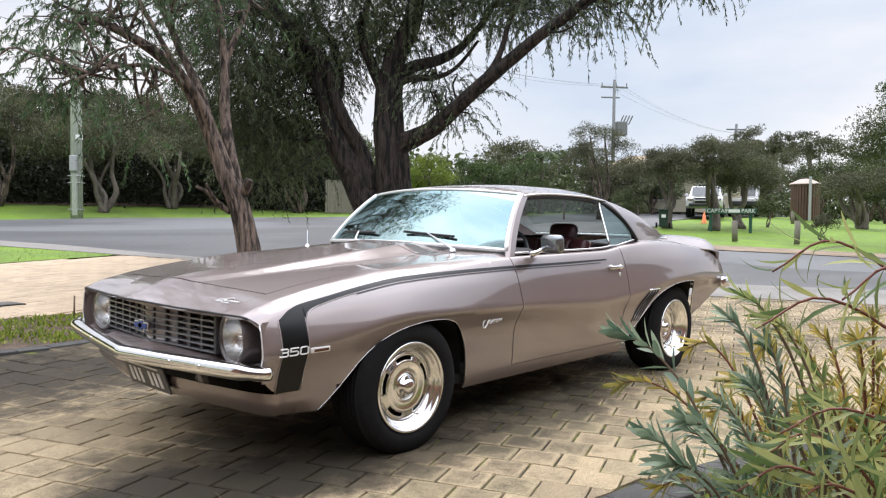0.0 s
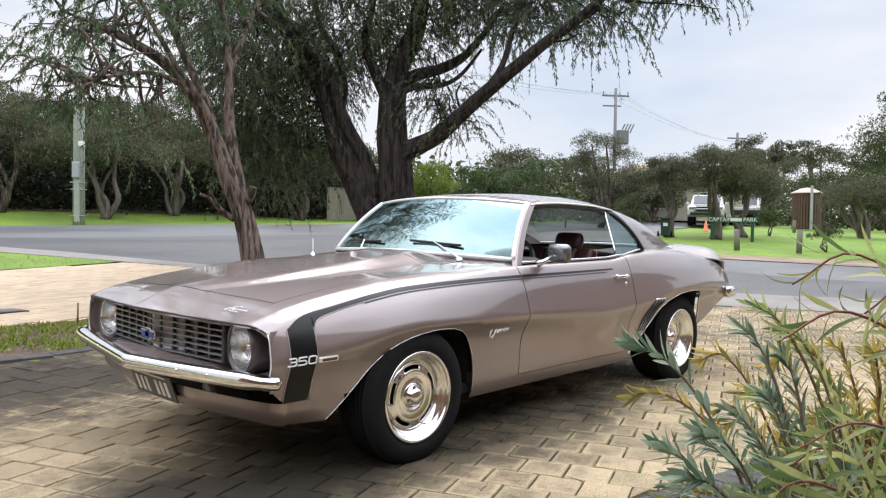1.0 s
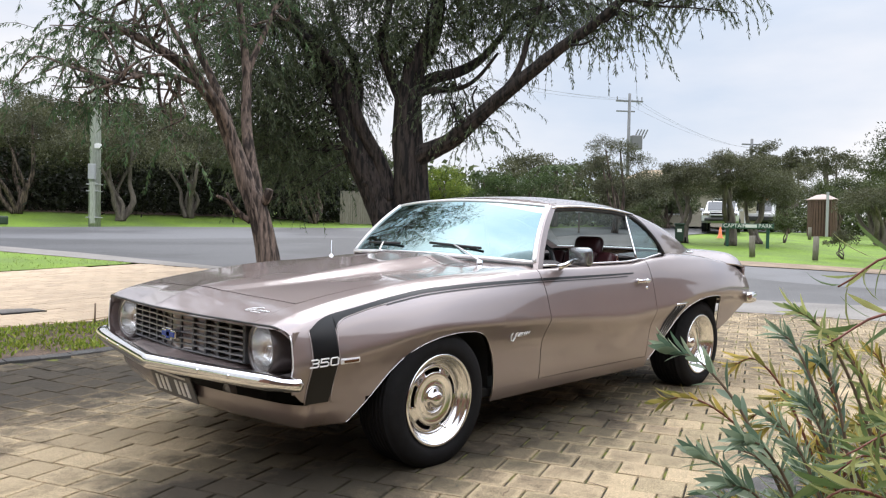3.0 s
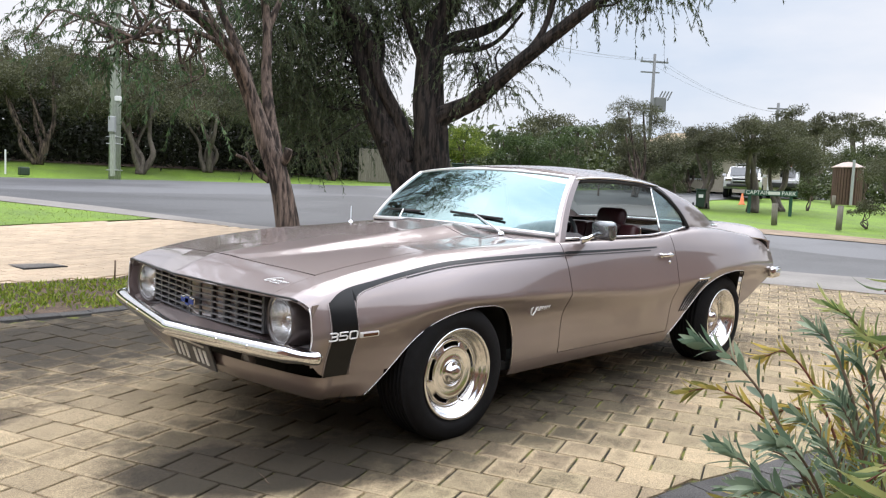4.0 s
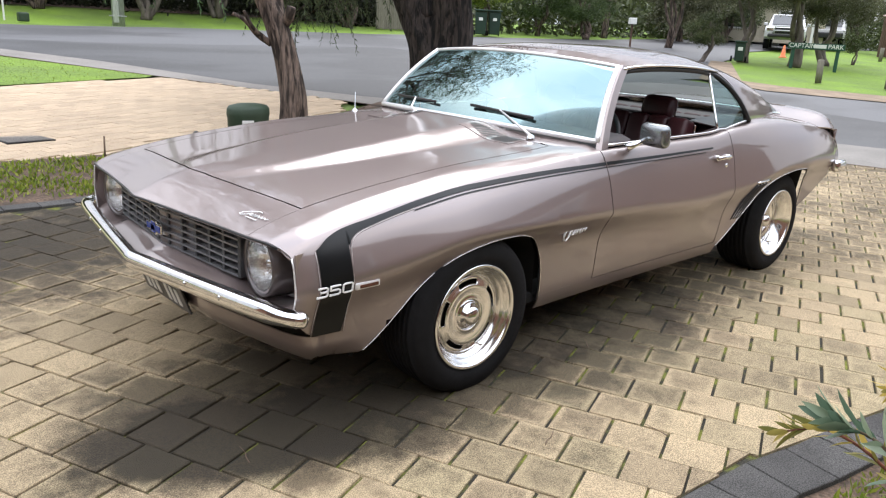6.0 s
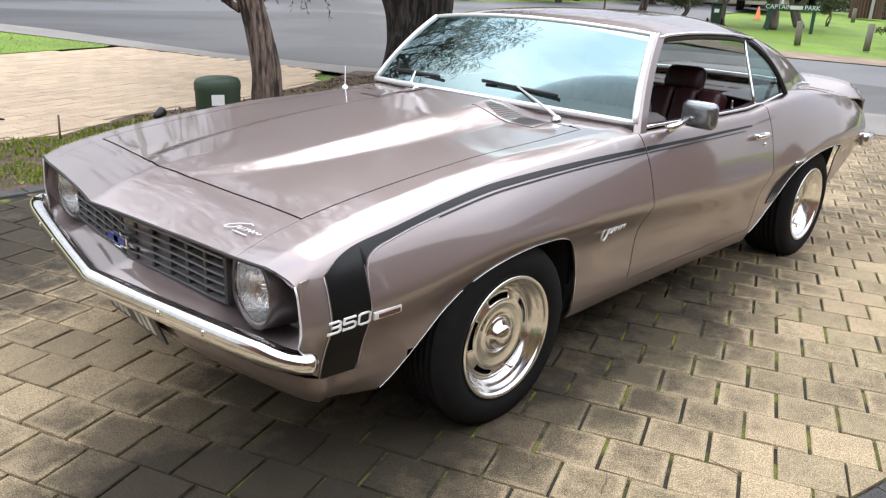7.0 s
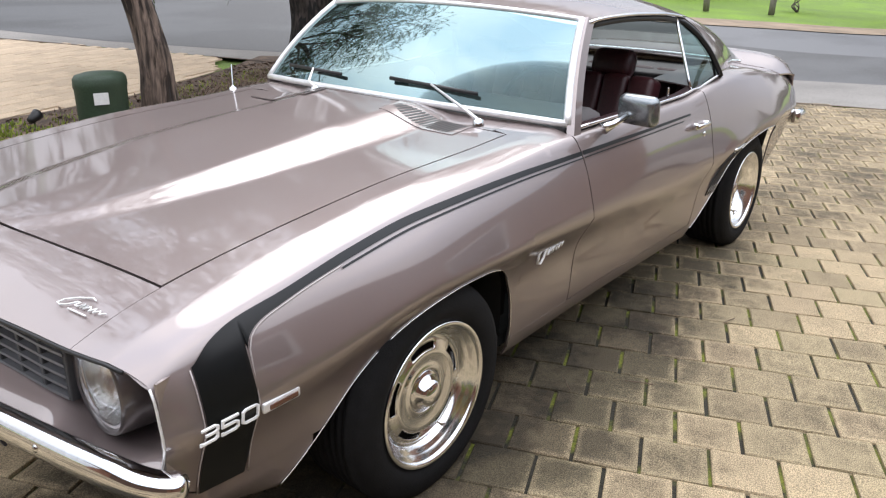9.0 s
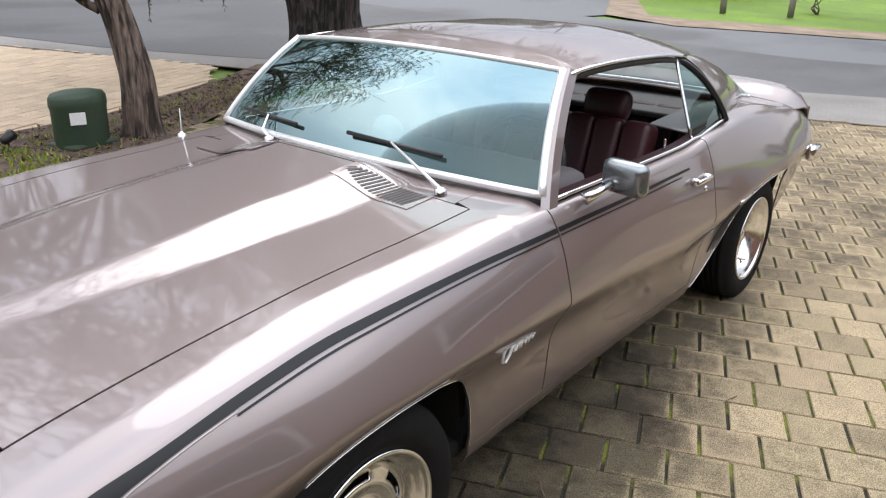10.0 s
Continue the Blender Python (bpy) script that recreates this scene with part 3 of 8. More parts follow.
def section(x, low=0.20):
    """(half-width, height) from the sill up over the shoulder to the middle."""
    W, zc, zs, ys, zm = C_W(x), C_CREASE(x), C_SHZ(x), C_SHY(x), C_MID(x)
    k = min(1.0, 1.25 * max(0.0, 1 - abs(x - 0.45) / 1.15))
    k2 = max(0.0, 1 - abs(x - 2.35) / 0.6)
    sharp = 0.010 + 0.025 * max(k, 0.85 * k2)
    ctrl = [(W - 0.115, low), (W - 0.075, low + 0.10), (W - 0.030 - sharp, zc - 0.13), (W - sharp * 0.6, zc - 0.035), (W, zc), (W - 0.006, zc + 0.035),
            (W * 0.55 + ys * 0.45 + 0.012, zc * 0.42 + zs * 0.58), (ys + 0.030, zs - 0.022), (ys - 0.005, zs - 0.003), (ys - 0.06, zs + 0.010)]
    pts = []
    P = [np.array(c) for c in ctrl]
    P = [2 * P[0] - P[1]] + P + [np.array((ys - 0.13, zs + 0.017))]
    for i in range(1, len(P) - 2):
        for j in range(10):
            t = j / 10
            pts.append(0.5 * ((2 * P[i]) + (-P[i - 1] + P[i + 1]) * t + (2 * P[i - 1] - 5 * P[i] + 4 * P[i + 1] - P[i + 2]) * t * t
                              + (-P[i - 1] + 3 * P[i] - 3 * P[i + 1] + P[i + 2]) * t ** 3))
    w0, z0 = ys - 0.06, zs + 0.010
    for j in range(41):
        w = w0 * (1 - j / 40)
        q = 1 - (w / w0) ** 2
        pts.append(np.array((w, z0 + (zm - z0) * q + bulge(x, w) + ridge(x, w))))
    return np.array(pts)


SECTIONS = {}


def sec(x):
    k = round(x, 4)
    if k not in SECTIONS:
        SECTIONS[k] = section(k)
    return SECTIONS[k]


def run(x, z_low=None, w_high=0.0, n=40, z_high=None):
    """n points of the section at x, from height z_low up to height z_high on the flank, or on to half-width w_high."""
    s = sec(x)
    d = np.concatenate([[0], np.cumsum(np.hypot(*np.diff(s, axis=0).T))])
    flank = 90
    a = 0.0 if z_low is None else float(np.interp(z_low, s[:flank, 1], d[:flank]))
    b = float(np.interp(z_high, s[:flank, 1], d[:flank])) if z_high is not None else float(np.interp(-w_high, -s[flank - 40:, 0], d[flank - 40:]))
    zk = min(0.70, C_SHZ(x) - 0.03)
    m = float(np.interp(zk, s[:flank, 1], d[:flank]))
    if z_high is None and n > 20 and a < m < b:      # rows above the wheel openings stay put
        k = n * 2 // 5
        t = np.concatenate([np.linspace(a, m, k), np.linspace(m, b, n - k + 1)[1:]])
    else:
        t = np.linspace(a, b, n)
    return np.stack([np.interp(t, d, s[:, 0]), np.interp(t, d, s[:, 1])], 1)


def flank(x, z):
    """Half-width of the body side at height z."""
    s = sec(x)
    return float(np.interp(z, s[:90, 1], s[:90, 0]))


def top(x, w):
    s = sec(x)[50:]
    return float(np.interp(-abs(w), -s[:, 0], s[:, 1]))


def skin(stations, rows, sides=(-1, 1), thick=0.008):
    """A body panel: rows(x) gives (half-width, height) points; both sides of the car, with an inner face."""
    verts, faces = [], []
    for side in sides:
        base = len(verts)
        cols = [rows(x) for x in stations]
        n = len(cols[0])
        for x, c in zip(stations, cols):
            verts += [(shear(x, w), side * w, z) for w, z in c]
        for i in range(len(stations) - 1):
            for k in range(n - 1):
                q = (base + i * n + k, base + (i + 1) * n + k, base + (i + 1) * n + k + 1, base + i * n + k + 1)
                faces.append(q if side < 0 else q[::-1])
    return verts, faces


def steps(a, b, d=0.02):
    n = max(2, int(round((b - a) / d)) + 1)
    return [float(v) for v in np.linspace(a, b, n)]


def panel(name, verts, faces, parent, mat=None, thick=0.006, label=""):
    me = mesh_of(name, verts, faces, True)
    bm = bmesh.new()
    bm.from_mesh(me)
    bmesh.ops.remove_doubles(bm, verts=bm.verts, dist=0.0004)
    bmesh.ops.solidify(bm, geom=bm.faces[:], thickness=thick)
    bm.to_mesh(me)
    bm.free()
    me.polygons.foreach_set("use_smooth", [True] * len(me.polygons))
    ob = add(name, me, mat or M_PAINT, parent, label)
    me.set_sharp_from_angle(angle=radians(38))
    return ob


ARCH_F = pchip([(-0.535, 0.250), (-0.44, 0.333), (-0.36, 0.408), (-0.28, 0.483), (-0.20, 0.541), (-0.11, 0.582), (0.0, 0.608), (0.10, 0.618), (0.20, 0.615), (0.29, 0.595), (0.36, 0.553), (0.408, 0.494), (0.433, 0.42), (0.445, 0.26)])
ARCH_R = pchip([(2.02, 0.272), (2.07, 0.318), (2.15, 0.384), (2.25, 0.457), (2.35, 0.528), (2.43, 0.583), (2.52, 0.624), (2.62, 0.651), (2.78, 0.666), (2.90, 0.660), (2.952, 0.628), (2.975, 0.565), (2.985, 0.49), (2.992, 0.40)])
FRONT_END = 0.445
SILL = 0.285
REAR_LOW = pchip([(2.99, 0.385), (3.2, 0.44), (3.45, 0.52), (3.66, 0.57)])

car = empty("muscle_car", Matrix.Translation((0, -0.8, 0)) @ Matrix.Rotation(radians(0.45), 4, "X") @ Matrix.Translation((0, 0.8, 0)), "taupe metallic two-door muscle car with black stripes, parked on the driveway", "car")

# front wings
DOOR_A, DOOR_B = 0.835, 1.985
HOOD_W = 0.662
NOSE = -0.828
wing_x = steps(NOSE, -0.54, 0.012) + steps(-0.535, -0.2, 0.012) + steps(-0.19, 0.30, 0.015) + steps(0.305, FRONT_END, 0.005) + steps(0.46, DOOR_A - 0.003, 0.02)
panel("front_wing", *skin(wing_x, lambda x: run(x, max(0.384, ARCH_F(x)) if -0.70 < x < -0.2 else 0.384 + 0.65 * (-0.70 - x) if x <= -0.70 else ARCH_F(x) if x < FRONT_END + 0.0005 else SILL, HOOD_W if x < 0.66 else 0.60, 46), (-1,)), car)
panel("front_wing", *skin(wing_x, lambda x: run(x, max(0.384, ARCH_F(x)) if -0.70 < x < -0.2 else 0.384 + 0.65 * (-0.70 - x) if x <= -0.70 else ARCH_F(x) if x < FRONT_END + 0.0005 else SILL, HOOD_W if x < 0.66 else 0.60, 46), (1,)), car)
# header panel between wings and bonnet, and bonnet
HOOD_X = -0.622
panel("header_panel", *skin(steps(NOSE, HOOD_X - 0.004, 0.01), lambda x: np.stack([np.linspace(HOOD_W - 0.0015, 0, 34), [top(x, w) for w in np.linspace(HOOD_W - 0.0015, 0, 34)]], 1)), car)
hood = panel("bonnet", *skin(steps(HOOD_X + 0.003, 0.655, 0.015), lambda x: np.stack([np.linspace(HOOD_W - 0.006, 0, 60), [top(x, w) for w in np.linspace(HOOD_W - 0.006, 0, 60)]], 1)), car)
cv_, cf_ = [], []
for i in range(61):
    w = -0.598 + 1.196 * i / 60
    end = 0.752 + 0.115 * (w / 0.775) ** 2
    for k in range(9):
        x = 0.661 + (end - 0.661) * k / 8
        cv_.append((x, w, top(x, w)))
for i in range(60):
    for k in range(8):
        cf_.append((i * 9 + k, i * 9 + k + 1, (i + 1) * 9 + k + 1, (i + 1) * 9 + k))
cowl = panel("cowl_panel", cv_, cf_, car)
# front valance below the bumper: one sheet from wheel opening round the nose to wheel opening
VAL_TOP, VAL_LOW = 0.383, 0.278


def tuck(z):
    """How far the valance turns under at height z."""
    return 0.030 * max(0.0, (0.345 - z) / 0.069) ** 1.6


front_line = smooth_line([(-0.600, flank(-0.600, 0.37), 0), (-0.655, flank(-0.655, 0.37) - 0.006, 0), (-0.700, 0.846, 0), (-0.742, 0.796, 0), (-0.770, 0.70, 0), (-0.797, 0.56, 0), (-0.842, 0.30, 0), (-0.862, 0.0, 0)], 8)
columns = []
for x in [-0.412 - 0.188 * k / 20 for k in range(20)]:
    low = max(VAL_LOW, ARCH_F(x))
    columns.append([(x, flank(x, z) - tuck(z) * max(0.0, min(1.0, (-0.50 - x) / 0.10)), z) for z in np.linspace(VAL_TOP, min(low, VAL_TOP - 0.004), 12)])
side_in = {z: flank(-0.600, 0.37) - flank(-0.600, z) for z in np.linspace(VAL_TOP, VAL_LOW, 12)}
for i, p in enumerate(front_line):
    a, b = front_line[max(i - 1, 0)], front_line[min(i + 1, len(front_line) - 1)]
    d = Vector((b.y - a.y, a.x - b.x)).normalized() if i else Vector((0, -1))
    d = Vector((1, 0)) if i == len(front_line) - 1 else Vector((abs(d.x), -abs(d.y)))
    columns.append([(p.x + d.x * (side_in[z] + tuck(z)), p.y + d.y * (side_in[z] + tuck(z)), z + 0.012 * max(0.0, 0.5 - p.y)) for z in side_in])
columns += [[(x, -y, z) for x, y, z in c] for c in columns[-2::-1]]
vv = [p for c in columns for p in c]
vf = [(i * 12 + k, i * 12 + k + 1, (i + 1) * 12 + k + 1, (i + 1) * 12 + k) for i in range(len(columns) - 1) for k in range(11)]
n_ = len(vv)
vv += [(x + 0.004 * (1 if x < -0.65 else 0), y * 0.995, z) for x, y, z in vv]
vf += [tuple(i + n_ for i in q[::-1]) for q in vf] + [(i * 12 + 11, n_ + i * 12 + 11, n_ + i * 12 + 23, i * 12 + 23) for i in range(len(columns) - 1)]
add("front_valance", mesh_of("front_valance", vv, vf, True), M_PAINT, car, "painted valance under the bumper")

# doors
for side, nm in ((-1, "door"), (1, "door")):
    door = panel(nm, *skin(steps(DOOR_A + 0.003, DOOR_B - 0.003, 0.02), lambda x: run(x, SILL + 0.015, 0.795, 44), (side,)), car)
    # handle with push button and lock
    y = side * (flank(1.84, 0.80) + 0.012)
    hb = bmesh.new()
    hb = box_bm((0.135, 0.014, 0.020), (1.845, y + side * 0.016, 0.802), 0.006, hb)
    hb = box_bm((0.026, 0.030, 0.030), (1.785, y, 0.802), 0.008, hb)
    hb = box_bm((0.030, 0.036, 0.030), (1.902, y, 0.800), 0.010, hb)
    part("door_handle", hb, M_CHROME, door, "chrome handle", True)
    v, f = lathe([(0, 0.0), (0.001, 0.011), (-0.012, 0.011)], 14)
    add("door_lock", mesh_of("door_lock", [(a + 1.898, side * (b + flank(1.898, 0.755) + 0.003), c + 0.755) for a, b, c in v], f, True), M_CHROME, door, "chrome key lock")

# sills
for side in (-1, 1):
    panel("sill", *skin(steps(FRONT_END + 0.005, 2.015, 0.05), lambda x: run(x, 0.225, n=8, z_high=SILL + 0.011), (side,)), car)

# quarters, rear deck, tail
q_x = steps(DOOR_B + 0.003, 2.017, 0.01) + steps(2.02, 2.10, 0.006) + steps(2.11, 2.9, 0.02) + steps(2.905, 2.992, 0.006) + steps(3.0, 3.66, 0.02)
for side in (-1, 1):
    panel("rear_quarter", *skin(q_x, lambda x: run(x, SILL if x < 2.019 else ARCH_R(x) if x < 2.9925 else REAR_LOW(x), 0.58, 48), (side,)), car)
panel("boot_lid", *skin(steps(2.90, 3.66, 0.02), lambda x: np.stack([np.linspace(0.577, 0, 24), [top(x, w) for w in np.linspace(0.577, 0, 24)]], 1)), car)
# lip spoiler
sv, sf = [], []
prof = [(3.30, 0.0), (3.40, 0.028), (3.50, 0.070), (3.585, 0.102), (3.61, 0.096), (3.605, 0.045), (3.63, -0.01)]
for i in range(31):
    w = -0.80 + 1.6 * i / 30
    e = 1 - abs(w / 0.80) ** 8 * 0.55
    for px, pz in prof:
        base = top(px, min(abs(w), 0.79))
        sv.append((shear(px, w) - 0.02 * (1 - e), w, base + pz * e + 0.002))
n = len(prof)
for i in range(30):
    for k in range(n - 1):
        sf.append((i * n + k, i * n + k + 1, (i + 1) * n + k + 1, (i + 1) * n + k))
panel("spoiler", sv, sf, car, thick=0.01)
# tail panel
tv, tf = [], []
for i in range(31):
    w = -0.79 + 1.58 * i / 30
    for k in range(9):
        z = 0.865 - 0.33 * k / 8
        tv.append((shear(3.64, w) - 0.02 * k / 8 * 1.0 - 0.02 * (k / 8) ** 2, w, z + (0.0 if k else -0.01)))
for i in range(30):
    for k in range(8):
        tf.append((i * 9 + k, (i + 1) * 9 + k, (i + 1) * 9 + k + 1, i * 9 + k + 1))
panel("tail_panel", tv, tf, car)
for side in (-1, 1):
    tb = box_bm((0.03, 0.44, 0.09), (3.675, side * 0.52, 0.72), 0.012)
    part("tail_lamp", tb, M_RED, car, "red tail lamp")

# dark inner body that shows in the panel gaps and closes the floor
iv, if_ = [], []
ist = steps(-0.70, 3.55, 0.05)
for side in (-1, 1):
    base = len(iv)
    for x in ist:
        lo = 0.30 if x > -0.6 else 0.42
        if -0.62 < x < 0.47 or 1.98 < x < 3.05:
            lo = 0.70
        elif x > 3.0:
            lo = 0.60
        up = 0.62
        if 0.90 < x < 2.9:
            c = run(x, lo, n=14, z_high=min(0.86, C_SHZ(x) - 0.03))
        else:
            c = run(x, lo, up, 14)
        iv += [(shear(x, w), side * (w - 0.022), z - 0.022) for w, z in c]
    for i in range(len(ist) - 1):
        for k in range(13):
            if_.append((base + i * 14 + k, base + (i + 1) * 14 + k, base + (i + 1) * 14 + k + 1, base + i * 14 + k + 1))
ib = len(iv)
gx = steps(-0.75, 0.62, 0.08)
for x in gx:
    for w in np.linspace(-0.66, 0.66, 9):
        iv.append((shear(x, w), w, top(x, w) - 0.03))
for i in range(len(gx) - 1):
    for k in range(8):
        if_.append((ib + i * 9 + k, ib + (i + 1) * 9 + k, ib + (i + 1) * 9 + k + 1, ib + i * 9 + k + 1))
add("inner_shell", mesh_of("inner_shell", iv, if_, True), M_UNDER, car, "black inner body seen in the gaps")
ub = bmesh.new()
ub = box_bm((3.9, 1.10, 0.06), (1.35, 0, 0.26), 0.02, ub)
ub = box_bm((1.62, 1.62, 0.05), (1.18, 0, 0.27), 0.01, ub)
ub = box_bm((1.1, 1.0, 0.5), (-0.1, 0, 0.50), 0.02, ub)
ub = box_bm((0.95, 1.05, 0.42), (2.75, 0, 0.52), 0.02, ub)
ub = box_bm((0.10, 1.4, 0.10), (2.743, 0, 0.315), 0.03, ub)
ub = box_bm((0.10, 1.4, 0.10), (0.0, 0, 0.30), 0.03, ub)
for side in (-1, 1):
    ub = box_bm((0.03, 0.36, 0.30), (0.475, side * 0.62, 0.50), 0.005, ub)
    ub = box_bm((0.03, 0.36, 0.30), (3.06, side * 0.62, 0.60), 0.005, ub)
    ub = box_bm((0.03, 0.36, 0.34), (1.96, side * 0.62, 0.50), 0.005, ub)
part("underbody", ub, M_UNDER, car, "black floor and inner wheel wells")

# bright lips round the wheel openings
def on_side(x, z, out=0.0):
    return shear(x, flank(x, z)), -(flank(x, z) + out), z
for side in (-1, 1):
    for arch, a, b in ((ARCH_F, -0.497, FRONT_END - 0.0001), (ARCH_R, 2.0205, 2.9915)):
        n = 70
        xs = [a + (b - a) * 0.5 * (1 - math.cos(math.pi * i / n)) for i in range(n + 1)]
        pts = [on_side(x, arch(x), 0.002) for x in xs]
        add("arch_trim", tube_mesh("arch_trim", [(p[0], -side * p[1], p[2]) for p in pts], 0.0019, 6), M_CHROME, car, "bright wheel-opening trim")

# wheels
def wheel_parts(rear):
    """Tyre with tread, polished rally rim with five slots, centre cap and valve, outer face towards -y, centre at the origin."""
    out = []
    R, half = 0.318, 0.125 if rear else 0.112
    rr = 0.205
    prof = [(half * 0.55, rr - 0.005), (half * 0.95, rr + 0.004), (half * 1.06, rr + 0.03), (half * 1.08, 0.255), (half * 1.02, 0.285), (half * 0.9, R - 0.010), (half * 0.72, R - 0.002)]
    tread = []
    for i in range(7):
        u = 0.66 - 1.32 * i / 6
        tread += [(half * (u + 0.07), R), (half * (u - 0.07), R), (half * (u - 0.085), R - 0.007), (half * (u - 0.135), R - 0.007)]
    tread = tread[:-2]
    prof = [(-u, r) for u, r in prof] + [(-u, r) for u, r in tread] + [(u, r) for u, r in prof[::-1]]
    v, f = lathe(prof, 72)
    out.append(("tyre", mesh_of("tyre", v, f, True), M_RUBBER, "black radial tyre with raised wall lettering worn plain"))
    dish = 0.058 if not rear else 0.098
    o = -half
    rim = [(o * 0.90, rr + 0.004), (o * 1.02, rr + 0.010), (o * 1.05, rr + 0.005), (o * 1.04, rr - 0.003), (o * 0.97, rr - 0.007), (o * 0.93, rr - 0.009), (o * 0.925, rr - 0.016),
           (o * 0.80, rr - 0.020), (o * 0.785, rr - 0.027), (o + dish * 0.52, rr - 0.031), (o + dish * 0.56, rr - 0.038), (o + dish * 0.86, rr - 0.042), (o + dish, rr - 0.048), (o + dish + 0.03, rr - 0.055), (half * 0.6, rr - 0.03), (half * 0.9, rr)]
    v, f = lathe(rim, 72)
    out.append(("rim", mesh_of("rim", v, f, True), M_POLISHED, "polished aluminium rim barrel with stepped rings"))
    # disc with five slots
    verts, faces = [], []
    rings = [0.158, 0.154, 0.143, 0.124, 0.119, 0.108, 0.090, 0.068, 0.062]
    zz = [o + dish + 0.006, o + dish - 0.006, o + dish - 0.011, o + dish - 0.014, o + dish - 0.017, o + dish - 0.016, o + dish - 0.010, o + dish - 0.012, o + dish - 0.016]
    N = 120
    for i in range(N):
        a = 2 * math.pi * i / N
        for r, u in zip(rings, zz):
            verts.append((r * math.cos(a), u, r * math.sin(a)))
    n = len(rings)
    for i in range(N):
        j = (i + 1) % N
        slot = 5 <= (i % 24) <= 18
        for k in range(n - 1):
            if slot and k == 2:
                continue
            faces.append((i * n + k, i * n + k + 1, j * n + k + 1, j * n + k))
    me = mesh_of("rim_disc", verts, faces, True)
    bm = bmesh.new()
    bm.from_mesh(me)
    bmesh.ops.solidify(bm, geom=bm.faces[:], thickness=0.006)
    bm.to_mesh(me)
    bm.free()
    out.append(("rim_disc", me, M_POLISHED, "polished slotted wheel disc"))
    cap = [(o + dish - 0.008, 0.064), (o + dish - 0.016, 0.063), (o + dish - 0.019, 0.052), (o + dish - 0.022, 0.046), (o + dish - 0.040, 0.041), (o + dish - 0.050, 0.033), (o + dish - 0.056, 0.020), (o + dish - 0.058, 0.0)]
    v, f = lathe(cap, 40)
    out.append(("centre_cap", mesh_of("centre_cap", v, f, True), M_CHROME, "chrome domed centre cap"))
    v, f = lathe([(o + dish + 0.035, 0.0), (o + dish + 0.035, 0.16)], 40)
    out.append(("brake", mesh_of("brake", v, f, True), M_UNDER, "dark brake behind the slots"))
    v, f = lathe([(o * 0.72, 0.0), (o * 0.72, 0.006), (o * 0.35, 0.006)], 10)
    out.append(("valve", mesh_of("valve", [(a + 0.105, b, c - 0.125) for a, b, c in v], f, True), M_CHROME, "valve stem"))
    for i in range(5):
        a = 2 * math.pi * i / 5 + 0.3
        out.append(("rivet", from_bm("rivet", box_bm((0.010, 0.006, 0.010), (0.088 * math.cos(a), o + dish - 0.014, 0.088 * math.sin(a)), 0.002)), M_CHROME, ""))
    return out


for rear, x in ((False, 0.0), (True, 2.743)):
    made = wheel_parts(rear)
    yo = 0.797 if not rear else 0.735
    for side in (-1, 1):
        w = new("wheel")
        w.parent = car
        w.matrix_basis = pose(x, side * yo, 0.313 if side < 0 else 0.302, 0, 12 if side < 0 else 40, 0 if side < 0 else 180)
        tagged(w, "fat black tyre on a polished slotted rim")
        for nm, me, mat, lab in made:
            add(nm, me, mat, w, lab)

# dark liners inside the wheel openings, a little larger than the openings themselves
for x, arch, a0, b0 in ((0.0, ARCH_F, -0.50, FRONT_END), (2.743, ARCH_R, 2.03, 2.99)):
    for side in (-1, 1):
        lv, lf = [], []
        spots = [(a0 - 0.01, 0.24)] + [(a0 + (b0 - a0) * k / 28, arch(a0 + (b0 - a0) * k / 28)) for k in range(29)] + [(b0 + 0.012, 0.24)]
        for px, pz in spots:
            lv += [(x + (px - x) * 0.2, side * 0.50, 0.313 + (pz - 0.313) * 0.2), (px + 0.004 * (1 if px > x else -1), side * 0.52, pz + 0.012), (px + 0.004 * (1 if px > x else -1), side * (flank(px, max(pz, 0.26)) - 0.030), pz + 0.006)]
        for i in range(len(spots) - 1):
            for k in range(2):
                lf.append((i * 3 + k, i * 3 + k + 1, (i + 1) * 3 + k + 1, (i + 1) * 3 + k))
        add("wheel_liner", mesh_of("wheel_liner", lv, lf, True), M_UNDER, car, "black wheel housing")

# nose: recess, grille, lamps, bumper, plate
def nose_x(w):
    return shear(NOSE, w)
rv, rf = [], []
N = 60
for i in range(N + 1):
    w = -0.862 + 1.724 * i / N
    x0 = nose_x(w)
    zt = top(NOSE, min(abs(w), 0.83)) - 0.006 - 0.02 * max(0, (abs(w) - 0.80) / 0.06)
    b = max(0.0, 1 - ((abs(w) - 0.64) / 0.16) ** 2)
    d = 0.10 + 0.06 * b
    rows = [(x0 + 0.004, zt), (x0 + 0.012, zt - 0.012), (x0 + d * 0.8, zt - 0.018), (x0 + d, zt - 0.03), (x0 + d, 0.60), (x0 + d, 0.520 - 0.055 * b), (x0 + d * 0.9, 0.508 - 0.048 * b), (x0 + d * 0.5, 0.494 - 0.03 * b), (x0 + 0.012, 0.476 - 0.008 * b), (x0 - 0.006, 0.462), (x0 - 0.004, 0.45), (x0 + 0.03, 0.440)]
    rv += [(a, w, b) for a, b in rows]
k_ = 12
for i in range(N):
    for k in range(k_ - 1):
        rf.append((i * k_ + k, (i + 1) * k_ + k, (i + 1) * k_ + k + 1, i * k_ + k + 1))
panel("grille_surround", rv, rf, car)
